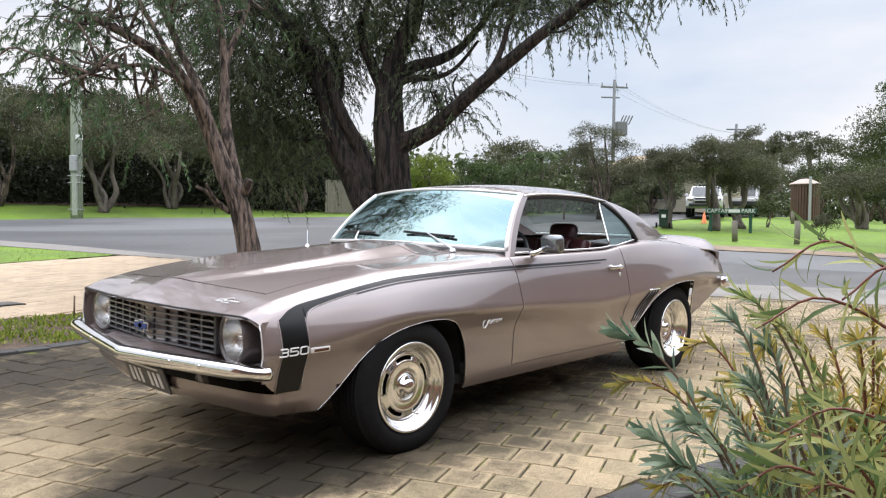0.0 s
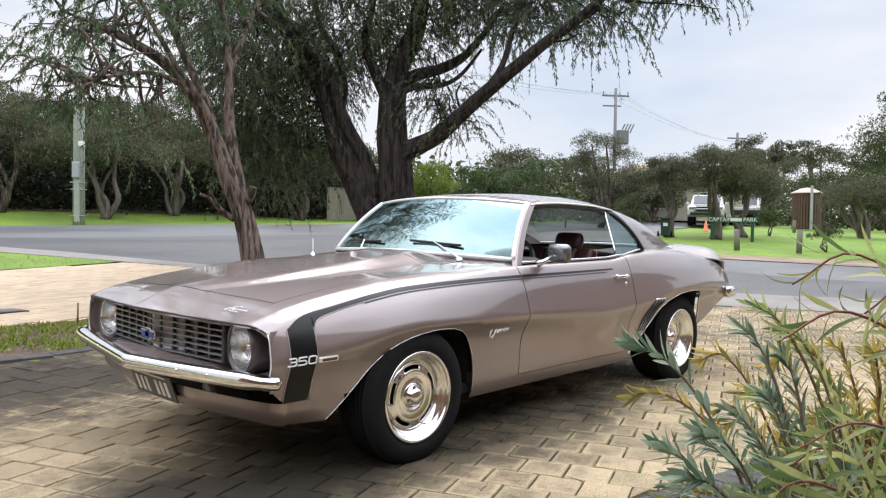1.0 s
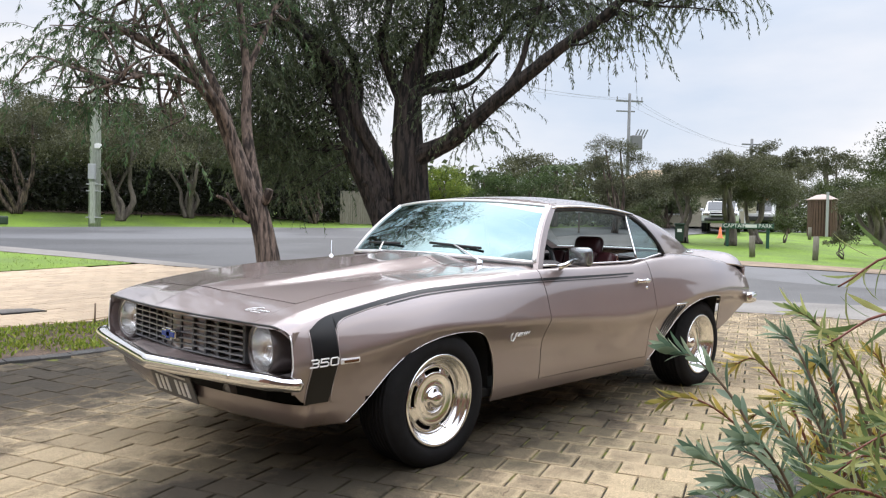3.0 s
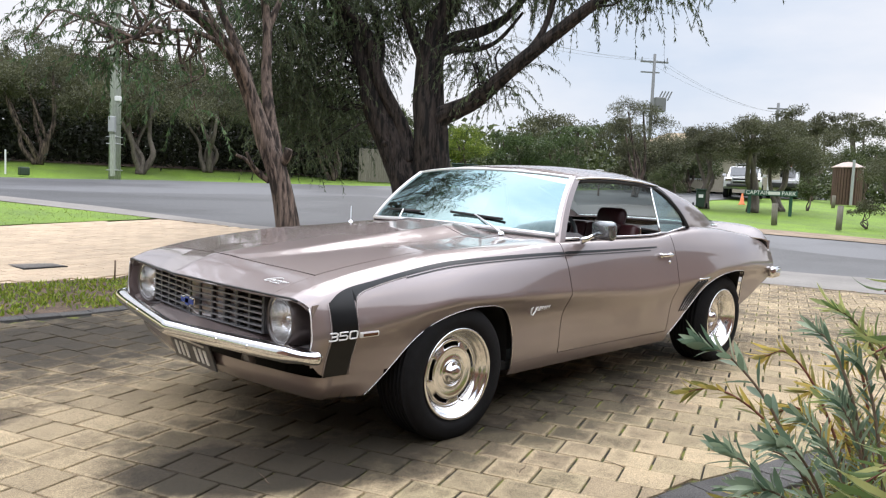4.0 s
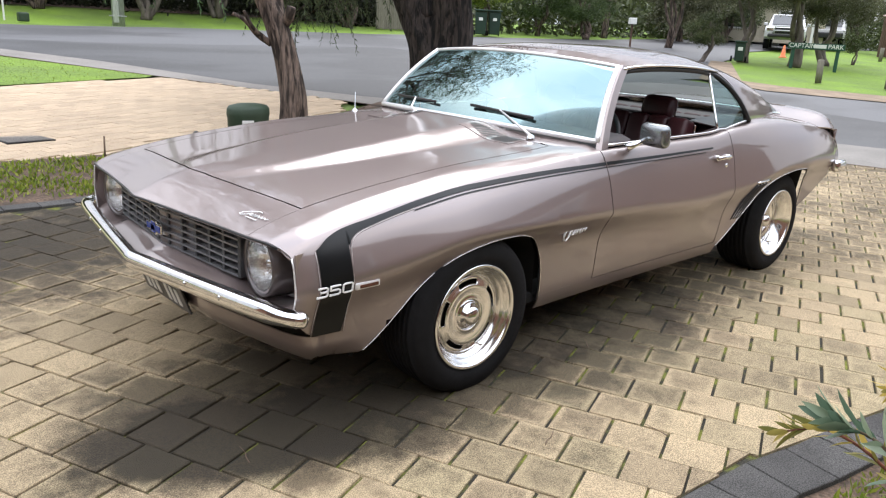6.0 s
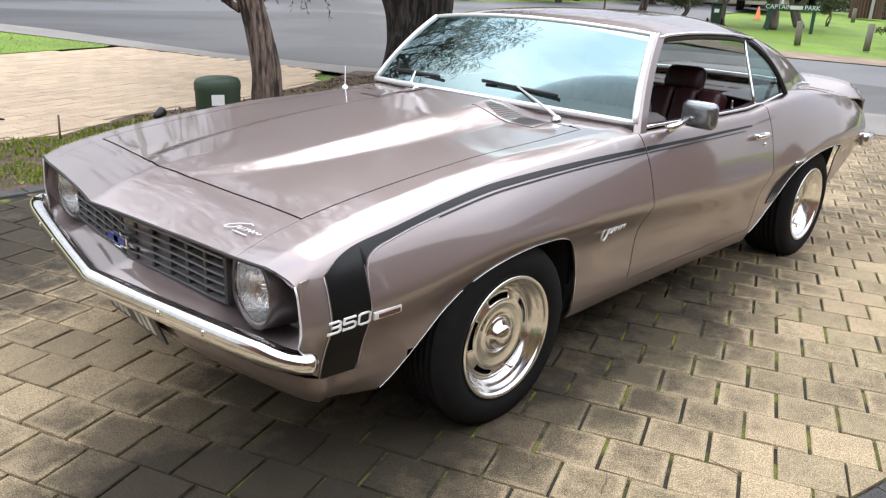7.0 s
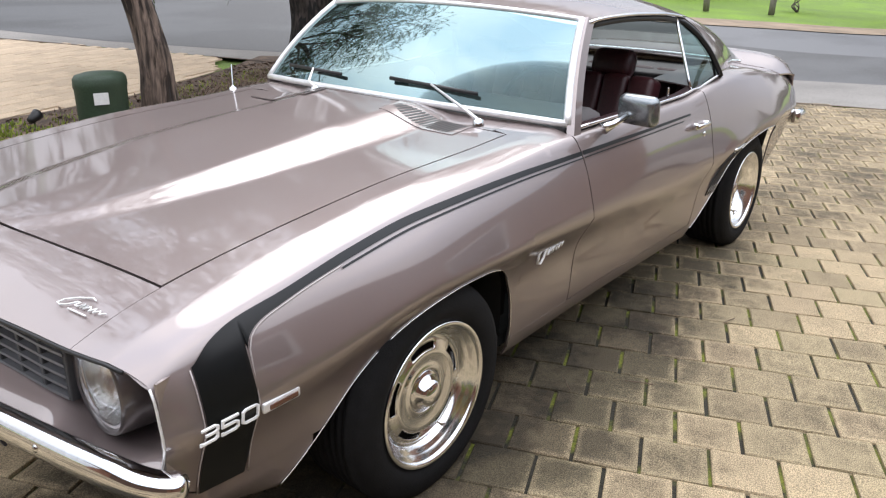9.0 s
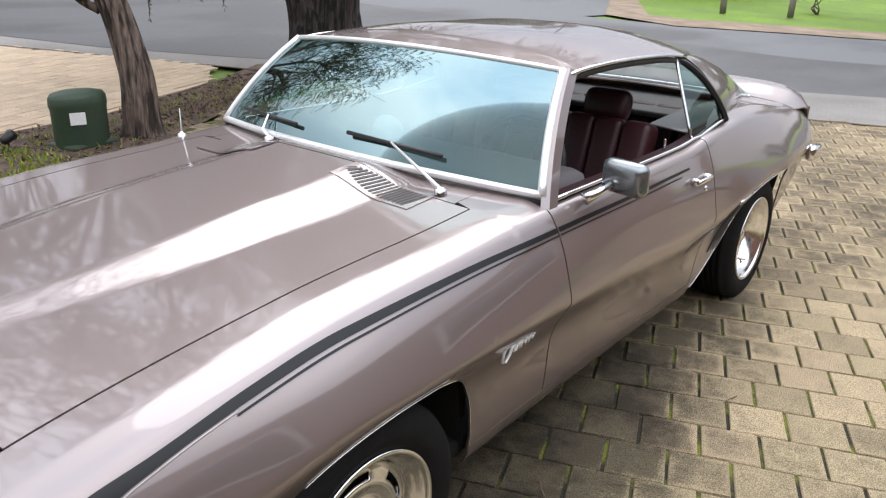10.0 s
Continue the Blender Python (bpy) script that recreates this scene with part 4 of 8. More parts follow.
for side in (-1, 1):
    cv, cf = [], []
    for i in range(9):
        z = 0.44 + 0.245 * i / 8
        for k in range(5):
            t = k / 4
            cv.append((nose_x(0.87) + 0.004 + 0.11 * t, side * (0.872 - 0.03 * t), z))
    for i in range(8):
        for k in range(4):
            cf.append((i * 5 + k, i * 5 + k + 1, (i + 1) * 5 + k + 1, (i + 1) * 5 + k))
    panel("wing_return", cv, cf, car)
    pts = [on_side(NOSE + 0.002, z, 0.0) for z in np.linspace(0.45, 0.672, 10)]
    add("wing_edge_trim", tube_mesh("wing_edge_trim", [(p[0] - 0.002, -side * p[1], p[2]) for p in pts], 0.0028, 6), M_SATIN, car, "thin bright edge trim")
gp = [(nose_x(w) - 0.003, w, top(NOSE, min(abs(w), 0.83)) - 0.004) for w in np.linspace(-0.80, 0.80, 41)]
add("nose_trim", tube_mesh("nose_trim", gp, 0.0045, 6), M_BLACK, car, "dark seal under the nose lip")
# egg-crate grille
def grille_x(w):
    return nose_x(w) + 0.055 + 0.040 * max(0.0, 1 - abs(w) / 0.45)
for i in range(7):
    z = 0.520 + 0.158 * i / 6
    gv, gf = [], []
    for j in range(25):
        w = -0.524 + 1.048 * j / 24
        gv += [(grille_x(w), w, z - 0.0035), (grille_x(w), w, z + 0.0035), (grille_x(w) + 0.045, w, z + 0.0035), (grille_x(w) + 0.045, w, z - 0.0035)]
    for j in range(24):
        for k in range(4):
            gf.append((j * 4 + k, j * 4 + (k + 1) % 4, (j + 1) * 4 + (k + 1) % 4, (j + 1) * 4 + k))
    add("grille_bar", mesh_of("grille_bar", gv, gf), M_GRILLE_EDGE, car, "grey horizontal grille bar")
for j in range(12):
    w = -0.524 + 1.048 * j / 11
    gb = box_bm((0.046, 0.017, 0.168), (grille_x(w) + 0.026, w, 0.598), 0.003)
    part("grille_upright", gb, M_GRILLE, car, "dark grille upright")
for side in (-1, 1):
    gv = [(grille_x(0) + 0.062, 0, 0.505), (grille_x(0.53) + 0.062, side * 0.53, 0.505), (grille_x(0.53) + 0.062, side * 0.53, 0.684), (grille_x(0) + 0.062, 0, 0.684)]
    add("grille_backing", mesh_of("grille_backing", gv + [(a + 0.004, b, c) for a, b, c in gv], [(0, 1, 2, 3), (7, 6, 5, 4)]), M_UNDER, car, "black behind the grille")
# bow-shaped badge, plain blue on chrome
bd = box_bm((0.010, 0.135, 0.038), (grille_x(0) - 0.022, 0.0, 0.586), 0.003)
bd = box_bm((0.010, 0.050, 0.056), (grille_x(0) - 0.022, 0.0, 0.586), 0.003, bd)
part("grille_badge", bd, M_CHROME, car, "chrome badge on the grille")
bd = bmesh.new()
bd = box_bm((0.006, 0.120, 0.024), (grille_x(0) - 0.027, 0.0, 0.586), 0.002, bd)
bd = box_bm((0.006, 0.036, 0.042), (grille_x(0) - 0.027, 0.0, 0.586), 0.002, bd)
part("badge_enamel", bd, M_BLUE, car, "blue badge enamel")
for side in (-1, 1):
    c = (-0.764, side * 0.640, 0.593)
    turn = pose(c[0], c[1], c[2], 0, 0, -side * -4)
    v, f = lathe([(0.09, 0.117), (0.02, 0.115), (-0.018, 0.112), (-0.025, 0.107), (-0.018, 0.100), (0.02, 0.097)], 48, "x")
    add("lamp_bezel", mesh_of("lamp_bezel", v, f, True), M_BEZEL, car, "dark headlamp bezel", at=turn)
    v, f = lathe([(-0.013, 0.100), (-0.018, 0.097), (-0.013, 0.090)], 48, "x")
    add("lamp_ring", mesh_of("lamp_ring", v, f, True), M_CHROME, car, "chrome lamp ring", at=turn)
    v, f = lathe([(-0.012, 0.094), (-0.025, 0.080), (-0.036, 0.055), (-0.042, 0.025), (-0.043, 0.0)], 48, "x")
    lens = add("lamp_lens", mesh_of("lamp_lens", v, f, True), M_LENS, car, "clear round lamp glass", at=turn)
    lens.visible_shadow = False
    v, f = lathe([(-0.012, 0.097), (0.006, 0.090), (0.024, 0.075), (0.038, 0.055), (0.047, 0.034), (0.050, 0.020), (0.020, 0.016), (0.012, 0.011), (0.010, 0.0)], 48, "x")
    add("lamp_reflector", mesh_of("lamp_reflector", v, f, True), M_REFLECTOR, car, "silvered reflector", at=turn)
# chrome bumper, round-fronted, its ends wrapped round the corners
half_line = smooth_line([(-0.958, 0.0, 0), (-0.932, 0.20, 0), (-0.897, 0.46, 0), (-0.862, 0.70, 0), (-0.838, 0.83, 0), (-0.818, 0.885, 0), (-0.800, 0.912, 0), (-0.775, 0.930, 0)], 8)
half_line = [(p.x, p.y) for p in half_line]
BW = pchip([(0.0, -0.958), (0.20, -0.932), (0.46, -0.897), (0.70, -0.862), (0.83, -0.840)])
def bumper_x(w):
    return BW(abs(w)) - 0.032
line = [(a, -b) for a, b in half_line[:0:-1]] + half_line
bv, bf = [], []
nb_ = 20
for i, (px, py) in enumerate(line):
    (ax, ay), (bx, by) = line[max(i - 1, 0)], line[min(i + 1, len(line) - 1)]
    nx, ny = -(by - ay), bx - ax
    k = 1 / math.hypot(nx, ny)
    e = min(1.0, math.sqrt(max(0.0, 1 - (1 - min(i, len(line) - 1 - i) / 5) ** 2))) if min(i, len(line) - 1 - i) < 5 else 1.0
    e = max(e, 0.12)
    for m_ in range(nb_):
        an = 2 * math.pi * m_ / nb_
        c_, s_ = math.cos(an), math.sin(an)
        out_ = 0.034 * (abs(c_) ** 0.85) * (1 if c_ > 0 else -0.7) * e
        bv.append((px + nx * k * out_, py + ny * k * out_, 0.469 + 0.024 * abs(py) + 0.035 * e * (1 - 0.22 * max(0.0, min(1.0, (abs(py) - 0.80) / 0.08))) * (abs(s_) ** 0.8) * (1 if s_ > 0 else -1)))
for i in range(len(line) - 1):
    for m_ in range(nb_):
        m2 = (m_ + 1) % nb_
        bf.append((i * nb_ + m_, (i + 1) * nb_ + m_, (i + 1) * nb_ + m2, i * nb_ + m2))
bf += [tuple(range(nb_))[::-1], tuple((len(line) - 1) * nb_ + m_ for m_ in range(nb_))]
add("front_bumper", mesh_of("front_bumper", bv, bf, True), M_CHROME, car, "chrome blade bumper, pointed in the middle")
for w in (-0.40, 0.40, -0.60, 0.60):
    v, f = lathe([(-0.008, 0.0), (-0.006, 0.008), (0.0, 0.011)], 14, "x")
    add("bumper_bolt", mesh_of("bumper_bolt", [(a + bumper_x(w) + 0.002, b + w, c + 0.476 + 0.02 * abs(w)) for a, b, c in v], f, True), M_CHROME, car, "round chrome bolt head")
rb = box_bm((0.09, 1.74, 0.085), (3.655, 0, 0.60), 0.03)
for v in rb.verts:
    v.co.x += 0.05 * (1 - (v.co.y / 0.88) ** 2)
part("rear_bumper", rb, M_CHROME, car, "chrome rear bumper", True)
for side in (-1, 1):
    eb = box_bm((0.16, 0.05, 0.085), (3.60, side * 0.868, 0.612), 0.022)
    part("bumper_end", eb, M_CHROME, car, "chrome bumper end", True)
# plate with plain bars for its characters
plate_turn = pose(-0.868, -0.05, 0.360, 0, -20, 0)
pl = part("number_plate", box_bm((0.008, 0.40, 0.130), (0, 0, 0), 0.003), M_DARKPLATE, car, "dark number plate with pale characters")
pl.matrix_basis = plate_turn
ch = bmesh.new()
for i in range(7):
    if i != 3:
        ch = box_bm((0.004, 0.026, 0.075), (-0.005, -0.14 + 0.0465 * i, -0.005), 0.001, ch)
ch = box_bm((0.004, 0.30, 0.010), (-0.005, 0.0, 0.052), 0.001, ch)
chars = part("plate_bar", ch, M_PLATE, pl, "pale bars on the plate")
for side in (-1, 1):
    v, f = lathe([(0.03, 0.050), (-0.010, 0.050), (-0.013, 0.044), (-0.004, 0.040), (-0.012, 0.024), (-0.015, 0.0)], 32, "x")
    add("parking_lamp", mesh_of("parking_lamp", v, f, True), M_GRILLE_EDGE, car, "dark round parking lamp in the valance", at=pose(-0.808, side * 0.43, 0.384, 0, -4, 0) @ Matrix.Scale(0.70, 4))

# black stripe down the wing, then back along the shoulder to the door
STRIPE = pchip([(-0.71, 0.690), (-0.66, 0.722), (-0.60, 0.742), (-0.47, 0.764), (-0.25, 0.799), (0.0, 0.826), (0.3, 0.838), (0.83, 0.848), (1.4, 0.852), (1.80, 0.856)])
def strip(name, xs, zlo, zhi, mat, n=6, out=0.0042, label=""):
    for side in (-1, 1):
        v, f = [], []
        for x in xs:
            for k in range(n + 1):
                z = zlo(x) + (zhi(x) - zlo(x)) * k / n
                w = flank(x, z) + out
                v.append((shear(x, w), side * w, z))
        m = n + 1
        for i in range(len(xs) - 1):
            for k in range(n):
                q = (i * m + k, (i + 1) * m + k, (i + 1) * m + k + 1, i * m + k + 1)
                f.append(q if side < 0 else q[::-1])
        add(name, mesh_of(name, v, f, True), mat, car, label)
thin = lambda x: 0.016 - 0.003 * min(1, max(0, (x + 0.4) / 1.2))
low_front = pchip([(-0.713, 0.388), (-0.600, 0.388), (-0.597, 0.60), (-0.594, 0.68), (-0.580, 0.708), (-0.545, 0.728), (-0.48, 0.744), (-0.40, 0.760), (-0.30, 0.776)])
sx = steps(-0.712, -0.30, 0.008)
strip("wing_stripe", sx, lambda x: low_front(x), lambda x: STRIPE(x), M_STRIPE, 16, label="broad black stripe down the wing")
strip("shoulder_stripe", steps(-0.30, DOOR_A - 0.004, 0.03), lambda x: STRIPE(x) - thin(x), STRIPE, M_STRIPE, 3, label="narrow black stripe along the shoulder")
strip("door_stripe", steps(DOOR_A + 0.004, 1.78, 0.03), lambda x: STRIPE(x) - thin(x) * (1 - 0.4 * max(0, (x - 0.9) / 0.9)), STRIPE, M_STRIPE, 3, label="narrow black stripe on the door")
strip("pin_stripe", steps(-0.30, DOOR_A - 0.004, 0.03), lambda x: STRIPE(x) - thin(x) - 0.010, lambda x: STRIPE(x) - thin(x) - 0.006, M_STRIPE, 1)
strip("pin_stripe", steps(DOOR_A + 0.004, 1.7, 0.03), lambda x: STRIPE(x) - thin(x) - 0.010, lambda x: STRIPE(x) - thin(x) - 0.006, M_STRIPE, 1)

# fine pale lines that border the broad stripe
for side in (-1, 1):
    edge_a = [(-0.716, z) for z in np.linspace(0.388, 0.685, 12)]
    edge_b = [(-0.596, z) for z in np.linspace(0.388, 0.58, 8)] + [(x + 0.004, low_front(x) - 0.003) for x in steps(-0.592, -0.30, 0.012)]
    for edge in (edge_a, edge_b):
        add("stripe_border", tube_mesh("stripe_border", [(shear(x, flank(x, z)), side * (flank(x, z) + 0.003), z) for x, z in edge], 0.0018, 5), M_PINLINE, car, "fine pale line beside the stripe")

# engine-size numerals, marker lamps, plain script shapes, gills
def text_mesh(body, size, depth, fat=0.0012):
    cu = bpy.data.curves.new("numerals", "FONT")
    cu.body, cu.size, cu.extrude, cu.offset = body, size, depth, fat
    cu.align_x, cu.align_y = "LEFT", "CENTER"
    ob = bpy.data.objects.new("numerals", cu)
    scene.collection.objects.link(ob)
    me = bpy.data.meshes.new_from_object(ob.evaluated_get(bpy.context.evaluated_depsgraph_get()))
    bpy.data.objects.remove(ob)
    return me
NUMERAL = {"3": [[(0, 1), (0.82, 1), (1, 0.88), (1, 0.64), (0.84, 0.52), (0.25, 0.52)], [(0.84, 0.52), (1, 0.40), (1, 0.12), (0.82, 0), (0, 0), (0, 0.16)]],
           "5": [[(1, 1), (0, 1), (0, 0.55), (0.82, 0.55), (1, 0.43), (1, 0.12), (0.82, 0), (0, 0), (0, 0.16)]],
           "0": [[(0.5, 0), (0.18, 0), (0, 0.12), (0, 0.88), (0.18, 1), (0.82, 1), (1, 0.88), (1, 0.12), (0.82, 0), (0.5, 0)]]}
def stroke(verts, faces, path, half, depth):
    """A flat raised bar that follows a path, with a narrower top face."""
    first = len(verts)
    for i, p in enumerate(path):
        a, b = Vector(path[max(i - 1, 0)]), Vector(path[min(i + 1, len(path) - 1)])
        d0, d1 = (Vector(p) - a), (b - Vector(p))
        d = ((d0.normalized() if d0.length else d1.normalized()) + (d1.normalized() if d1.length else d0.normalized())).normalized()
        k = 1 / max(0.6, abs(d.dot((d1 if d1.length else d0).normalized())))
        nx, ny = -d.y * half * k, d.x * half * k
        verts += [(p[0] + nx, p[1] + ny, 0.0), (p[0] + nx * 0.7, p[1] + ny * 0.7, depth), (p[0] - nx * 0.7, p[1] - ny * 0.7, depth), (p[0] - nx, p[1] - ny, 0.0)]
    for i in range(len(path) - 1):
        for k in range(3):
            faces.append((first + i * 4 + k, first + i * 4 + 4 + k, first + i * 4 + 5 + k, first + i * 4 + k + 1))
    for i in (0, len(path) - 1):
        faces.append(tuple(first + i * 4 + k for k in range(4)))
for side in (-1, 1):
    w = flank(-0.65, 0.57) + 0.008
    m = pose(-0.738 if side < 0 else -0.590, side * w, 0.563, 90, 0, 0 if side < 0 else 180)
    for i, digit in enumerate("350"):
        nv, nf = [], []
        for path in NUMERAL[digit]:
            stroke(nv, nf, [(0.037 * a + 0.003 * b + 0.0485 * i, 0.029 * (b - 0.5)) for a, b in path], 0.0030, 0.004)
        add("numeral", mesh_of("numeral", nv, nf), M_BADGE, car, "chrome numeral " + digit + " on the stripe", at=m)
    w = flank(-0.535, 0.557)
    mk = part("side_marker", box_bm((0.100, 0.012, 0.024), (shear(-0.540, w), side * (w + 0.002), 0.557), 0.005), M_SATIN, car, "bright-framed side marker lamp")
    part("marker_lens", box_bm((0.076, 0.006, 0.012), (shear(-0.536, w), side * (w + 0.007), 0.556), 0.002), M_AMBER, mk, "dark amber lens")
def squiggle(points, r, parent, name, label, m):
    add(name, tube_mesh(name, points, r, 6), M_BADGE, parent, label, at=m)
wave = [(0.046, 0, 0.050), (0.030, 0, 0.058), (0.004, 0, 0.034), (-0.018, 0, 0.000), (-0.022, 0, -0.020), (-0.008, 0, -0.024), (0.008, 0, -0.010), (0.018, 0, 0.010), (0.026, 0, 0.012), (0.024, 0, -0.006), (0.034, 0, -0.006),
        (0.042, 0, 0.012), (0.044, 0, -0.006), (0.052, 0, 0.012), (0.054, 0, -0.006), (0.063, 0, 0.012), (0.070, 0, 0.004), (0.072, 0, -0.006), (0.080, 0, 0.014), (0.086, 0, -0.004), (0.096, 0, 0.012), (0.104, 0, 0.000), (0.114, 0, 0.012)]
for side in (-1, 1):
    w = flank(0.57, 0.56) + 0.005
    squiggle([(a * side * -1.15, b, c * 1.15) for a, b, c in wave], 0.0046, car, "script_badge", "chrome flowing badge on the wing", pose(0.558 if side < 0 else 0.68, side * (w + 0.002), 0.562))
def on_nose(a, c):
    x, w = -0.745 + 0.75 * c, -0.540 - a
    return shear(x, w), w, top(x, w) + 0.005
squiggle([on_nose(a * 0.95 - 0.006 + 0.2 * c, c * (0.62 if c > 0.02 else 0.8)) for a, b, c in wave], 0.0019, car, "header_badge", "small chrome badge on the nose", Matrix.Identity(4))
squiggle([on_nose(0.010 + 0.012 * i, -0.020) for i in range(6)], 0.0021, car, "badge_underline", "thin chrome bar below the badge", Matrix.Identity(4))
for side in (-1, 1):
    for i in range(4):
        lo, hi = (2.105 + 0.028 * i, 0.420), (2.236 + 0.047 * i, 0.620)
        for k, (dx, out, r, nm, mat, lab) in enumerate(((0.0, 0.0015, 0.0085, "gill", M_BLACK, "black slanted gill ahead of the rear wheel"), (0.016, 0.004, 0.003, "gill_edge", M_SATIN, "thin bright edge of a gill"))):
            pts = []
            for t in np.linspace(0, 1, 9):
                x, z = lo[0] + (hi[0] - lo[0]) * t + dx * (0.5 + 0.5 * t), lo[1] + (hi[1] - lo[1]) * t
                pts.append((x, side * (flank(x, z) + out), z))
            add(nm, tube_mesh(nm, pts, [r * (0.35 + 0.65 * min(1.0, q / 3)) for q in range(9)], 6), mat, car, lab)
    pts = [(x, side * (flank(x, 0.634) + 0.003), 0.634) for x in np.linspace(2.225, 2.405, 6)]
    add("gill_trim", tube_mesh("gill_trim", pts, 0.0065, 6), M_CHROME, car, "bright cap over the gills")

# glasshouse
def ws(u, t):
    """Windscreen: u across from -1 to 1, t up from 0 to 1."""
    x = (0.74 + 0.115 * u * u) * (1 - t) + (1.050 + 0.095 * u * u) * t
    y = u * (0.775 * (1 - t) + 0.640 * t)
    z = (0.952 - 0.020 * u * u) * (1 - t) + (1.283 - 0.033 * u * u) * t
    bow = 4 * t * (1 - t) * 0.022
    return (x - bow * 0.8, y, z + bow * 0.6)


def patch(fn, nu, nt, u0=-1, u1=1, t0=0, t1=1):
    v = [fn(u0 + (u1 - u0) * i / nu, t0 + (t1 - t0) * k / nt) for i in range(nu + 1) for k in range(nt + 1)]
    f = [(i * (nt + 1) + k, (i + 1) * (nt + 1) + k, (i + 1) * (nt + 1) + k + 1, i * (nt + 1) + k + 1) for i in range(nu) for k in range(nt)]
    return v, f


wsg = add("windscreen", mesh_of("windscreen", *patch(ws, 30, 16), True), M_WINDSCREEN, car, "curved windscreen reflecting branches and sky")
wsg.visible_shadow = False
add("sticker", mesh_of("sticker", [tuple(Vector(ws(u, t)) + Vector((0.012, 0, -0.010))) for u, t in ((0.83, 0.90), (0.94, 0.90), (0.94, 0.985), (0.83, 0.985))], [(0, 1, 2, 3)]), M_PLATE, car, "small white label in the windscreen corner")
def edge_strip(name, points, half_a, mat, label, r=0.012):
    add(name, tube_mesh(name, points, r, 8), mat, car, label)
edge_strip("screen_trim", [ws(u, -0.015) for u in np.linspace(-1.0, 1.0, 31)], 0, M_SATIN, "bright trim below the windscreen", 0.013)
edge_strip("screen_trim", [ws(u, 1.0) for u in np.linspace(-1.0, 1.0, 31)], 0, M_SATIN, "bright trim above the windscreen", 0.010)
for side in (-1, 1):
    edge_strip("screen_trim", [ws(side * 1.0, t) for t in np.linspace(-0.02, 1.0, 15)], 0, M_SATIN, "bright trim beside the windscreen", 0.014)
    # pillar: a broad painted strip behind the trim
    pv, pf = [], []
    for i in range(13):
        t = -0.16 + 1.16 * i / 12
        a = Vector(ws(side * 1.0, t * 1.0))
        for dx, dy, dz in ((0.0, -0.004, 0.0), (0.018, 0.012, 0.004), (0.050, 0.016, -0.004), (0.062, 0.006, -0.012), (0.058, -0.03, -0.014)):
            pv.append((a.x + dx, a.y + side * dy, a.z + dz))
    for i in range(12):
        for k in range(4):
            pf.append((i * 5 + k, (i + 1) * 5 + k, (i + 1) * 5 + k + 1, i * 5 + k + 1))
    panel("front_pillar", pv, pf, car, M_PAINT, 0.008)

RAIL_W = pchip([(1.10, 0.658), (1.4, 0.662), (1.8, 0.660), (2.1, 0.650), (2.36, 0.615)])
RAIL_Z = pchip([(1.10, 1.236), (1.25, 1.255), (1.5, 1.263), (1.8, 1.257), (2.1, 1.232), (2.36, 1.20)])
ROOF_Z = pchip([(1.04, 1.285), (1.25, 1.313), (1.6, 1.332), (1.95, 1.332), (2.2, 1.315), (2.36, 1.290)])
def roof(x, u):
    lead = 0.0
    if x < 1.4:
        lead = (1.4 - x) / 0.35 * 0.095 * u * u
    if x > 2.0:
        lead = (x - 2.0) / 0.36 * (-0.02) * u * u
    xx = x + lead
    w, zr, zm = RAIL_W(xx), RAIL_Z(xx), ROOF_Z(x)
    a = abs(u)
    rise = (1 - a ** 2.6)
    edge = 1 - max(0, (a - 0.86) / 0.14) ** 2 * 0.0
    return (xx, u * w * edge, zr + (zm - zr) * rise)
rs = steps(1.05, 2.36, 0.03)
rvv, rff = [], []
for x in rs:
    for k in range(41):
        s = -1 + 2 * k / 40
        u = math.sin(s * math.pi / 2) * 0.35 + s * 0.65
        rvv.append(roof(x, u))
for i in range(len(rs) - 1):
    for k in range(40):
        rff.append((i * 41 + k, (i + 1) * 41 + k, (i + 1) * 41 + k + 1, i * 41 + k + 1))
panel("roof", rvv, rff, car, M_PAINT, 0.012)
add("headliner", mesh_of("headliner", [(x, y * 0.97, z - 0.03) for x, y, z in rvv], rff, True), M_HEADLINER, car, "pale headliner")
# sail panels
def sail(side):
    v, f = [], []
    NU, NT = 16, 16
    for i in range(NU + 1):
        u = i / NU
        tx = 2.05 + 0.31 * u
        T = Vector((tx, RAIL_W(tx), RAIL_Z(tx)))
        if u > 0.5:
            q = roof(2.36, 1 - 0.10 * (u - 0.5))
            T = T.lerp(Vector((q[0], abs(q[1]), q[2])), (u - 0.5) * 0.6)
        B = Vector((2.285 + 0.74 * u, 0.800 - 0.165 * u ** 1.3, 0.955 + 0.005 * u))
        for k in range(NT + 1):
            t = k / NT
            p = B.lerp(T, t)
            bow = 4 * t * (1 - t)
            p.y += 0.016 * bow * (1 - 0.3 * u) - 0.030 * (1 - t) ** 3
            p.x += bow * (0.012 * (1 - u) - 0.005 * u)
            p.z += bow * 0.028 * (1 - u * 0.3)
            v.append((p.x, side * p.y, p.z))
    for i in range(NU):
        for k in range(NT):
            f.append((i * (NT + 1) + k, (i + 1) * (NT + 1) + k, (i + 1) * (NT + 1) + k + 1, i * (NT + 1) + k + 1))
    return v, f
for side in (-1, 1):
    panel("rear_pillar", *sail(side), car, M_PAINT, 0.012)
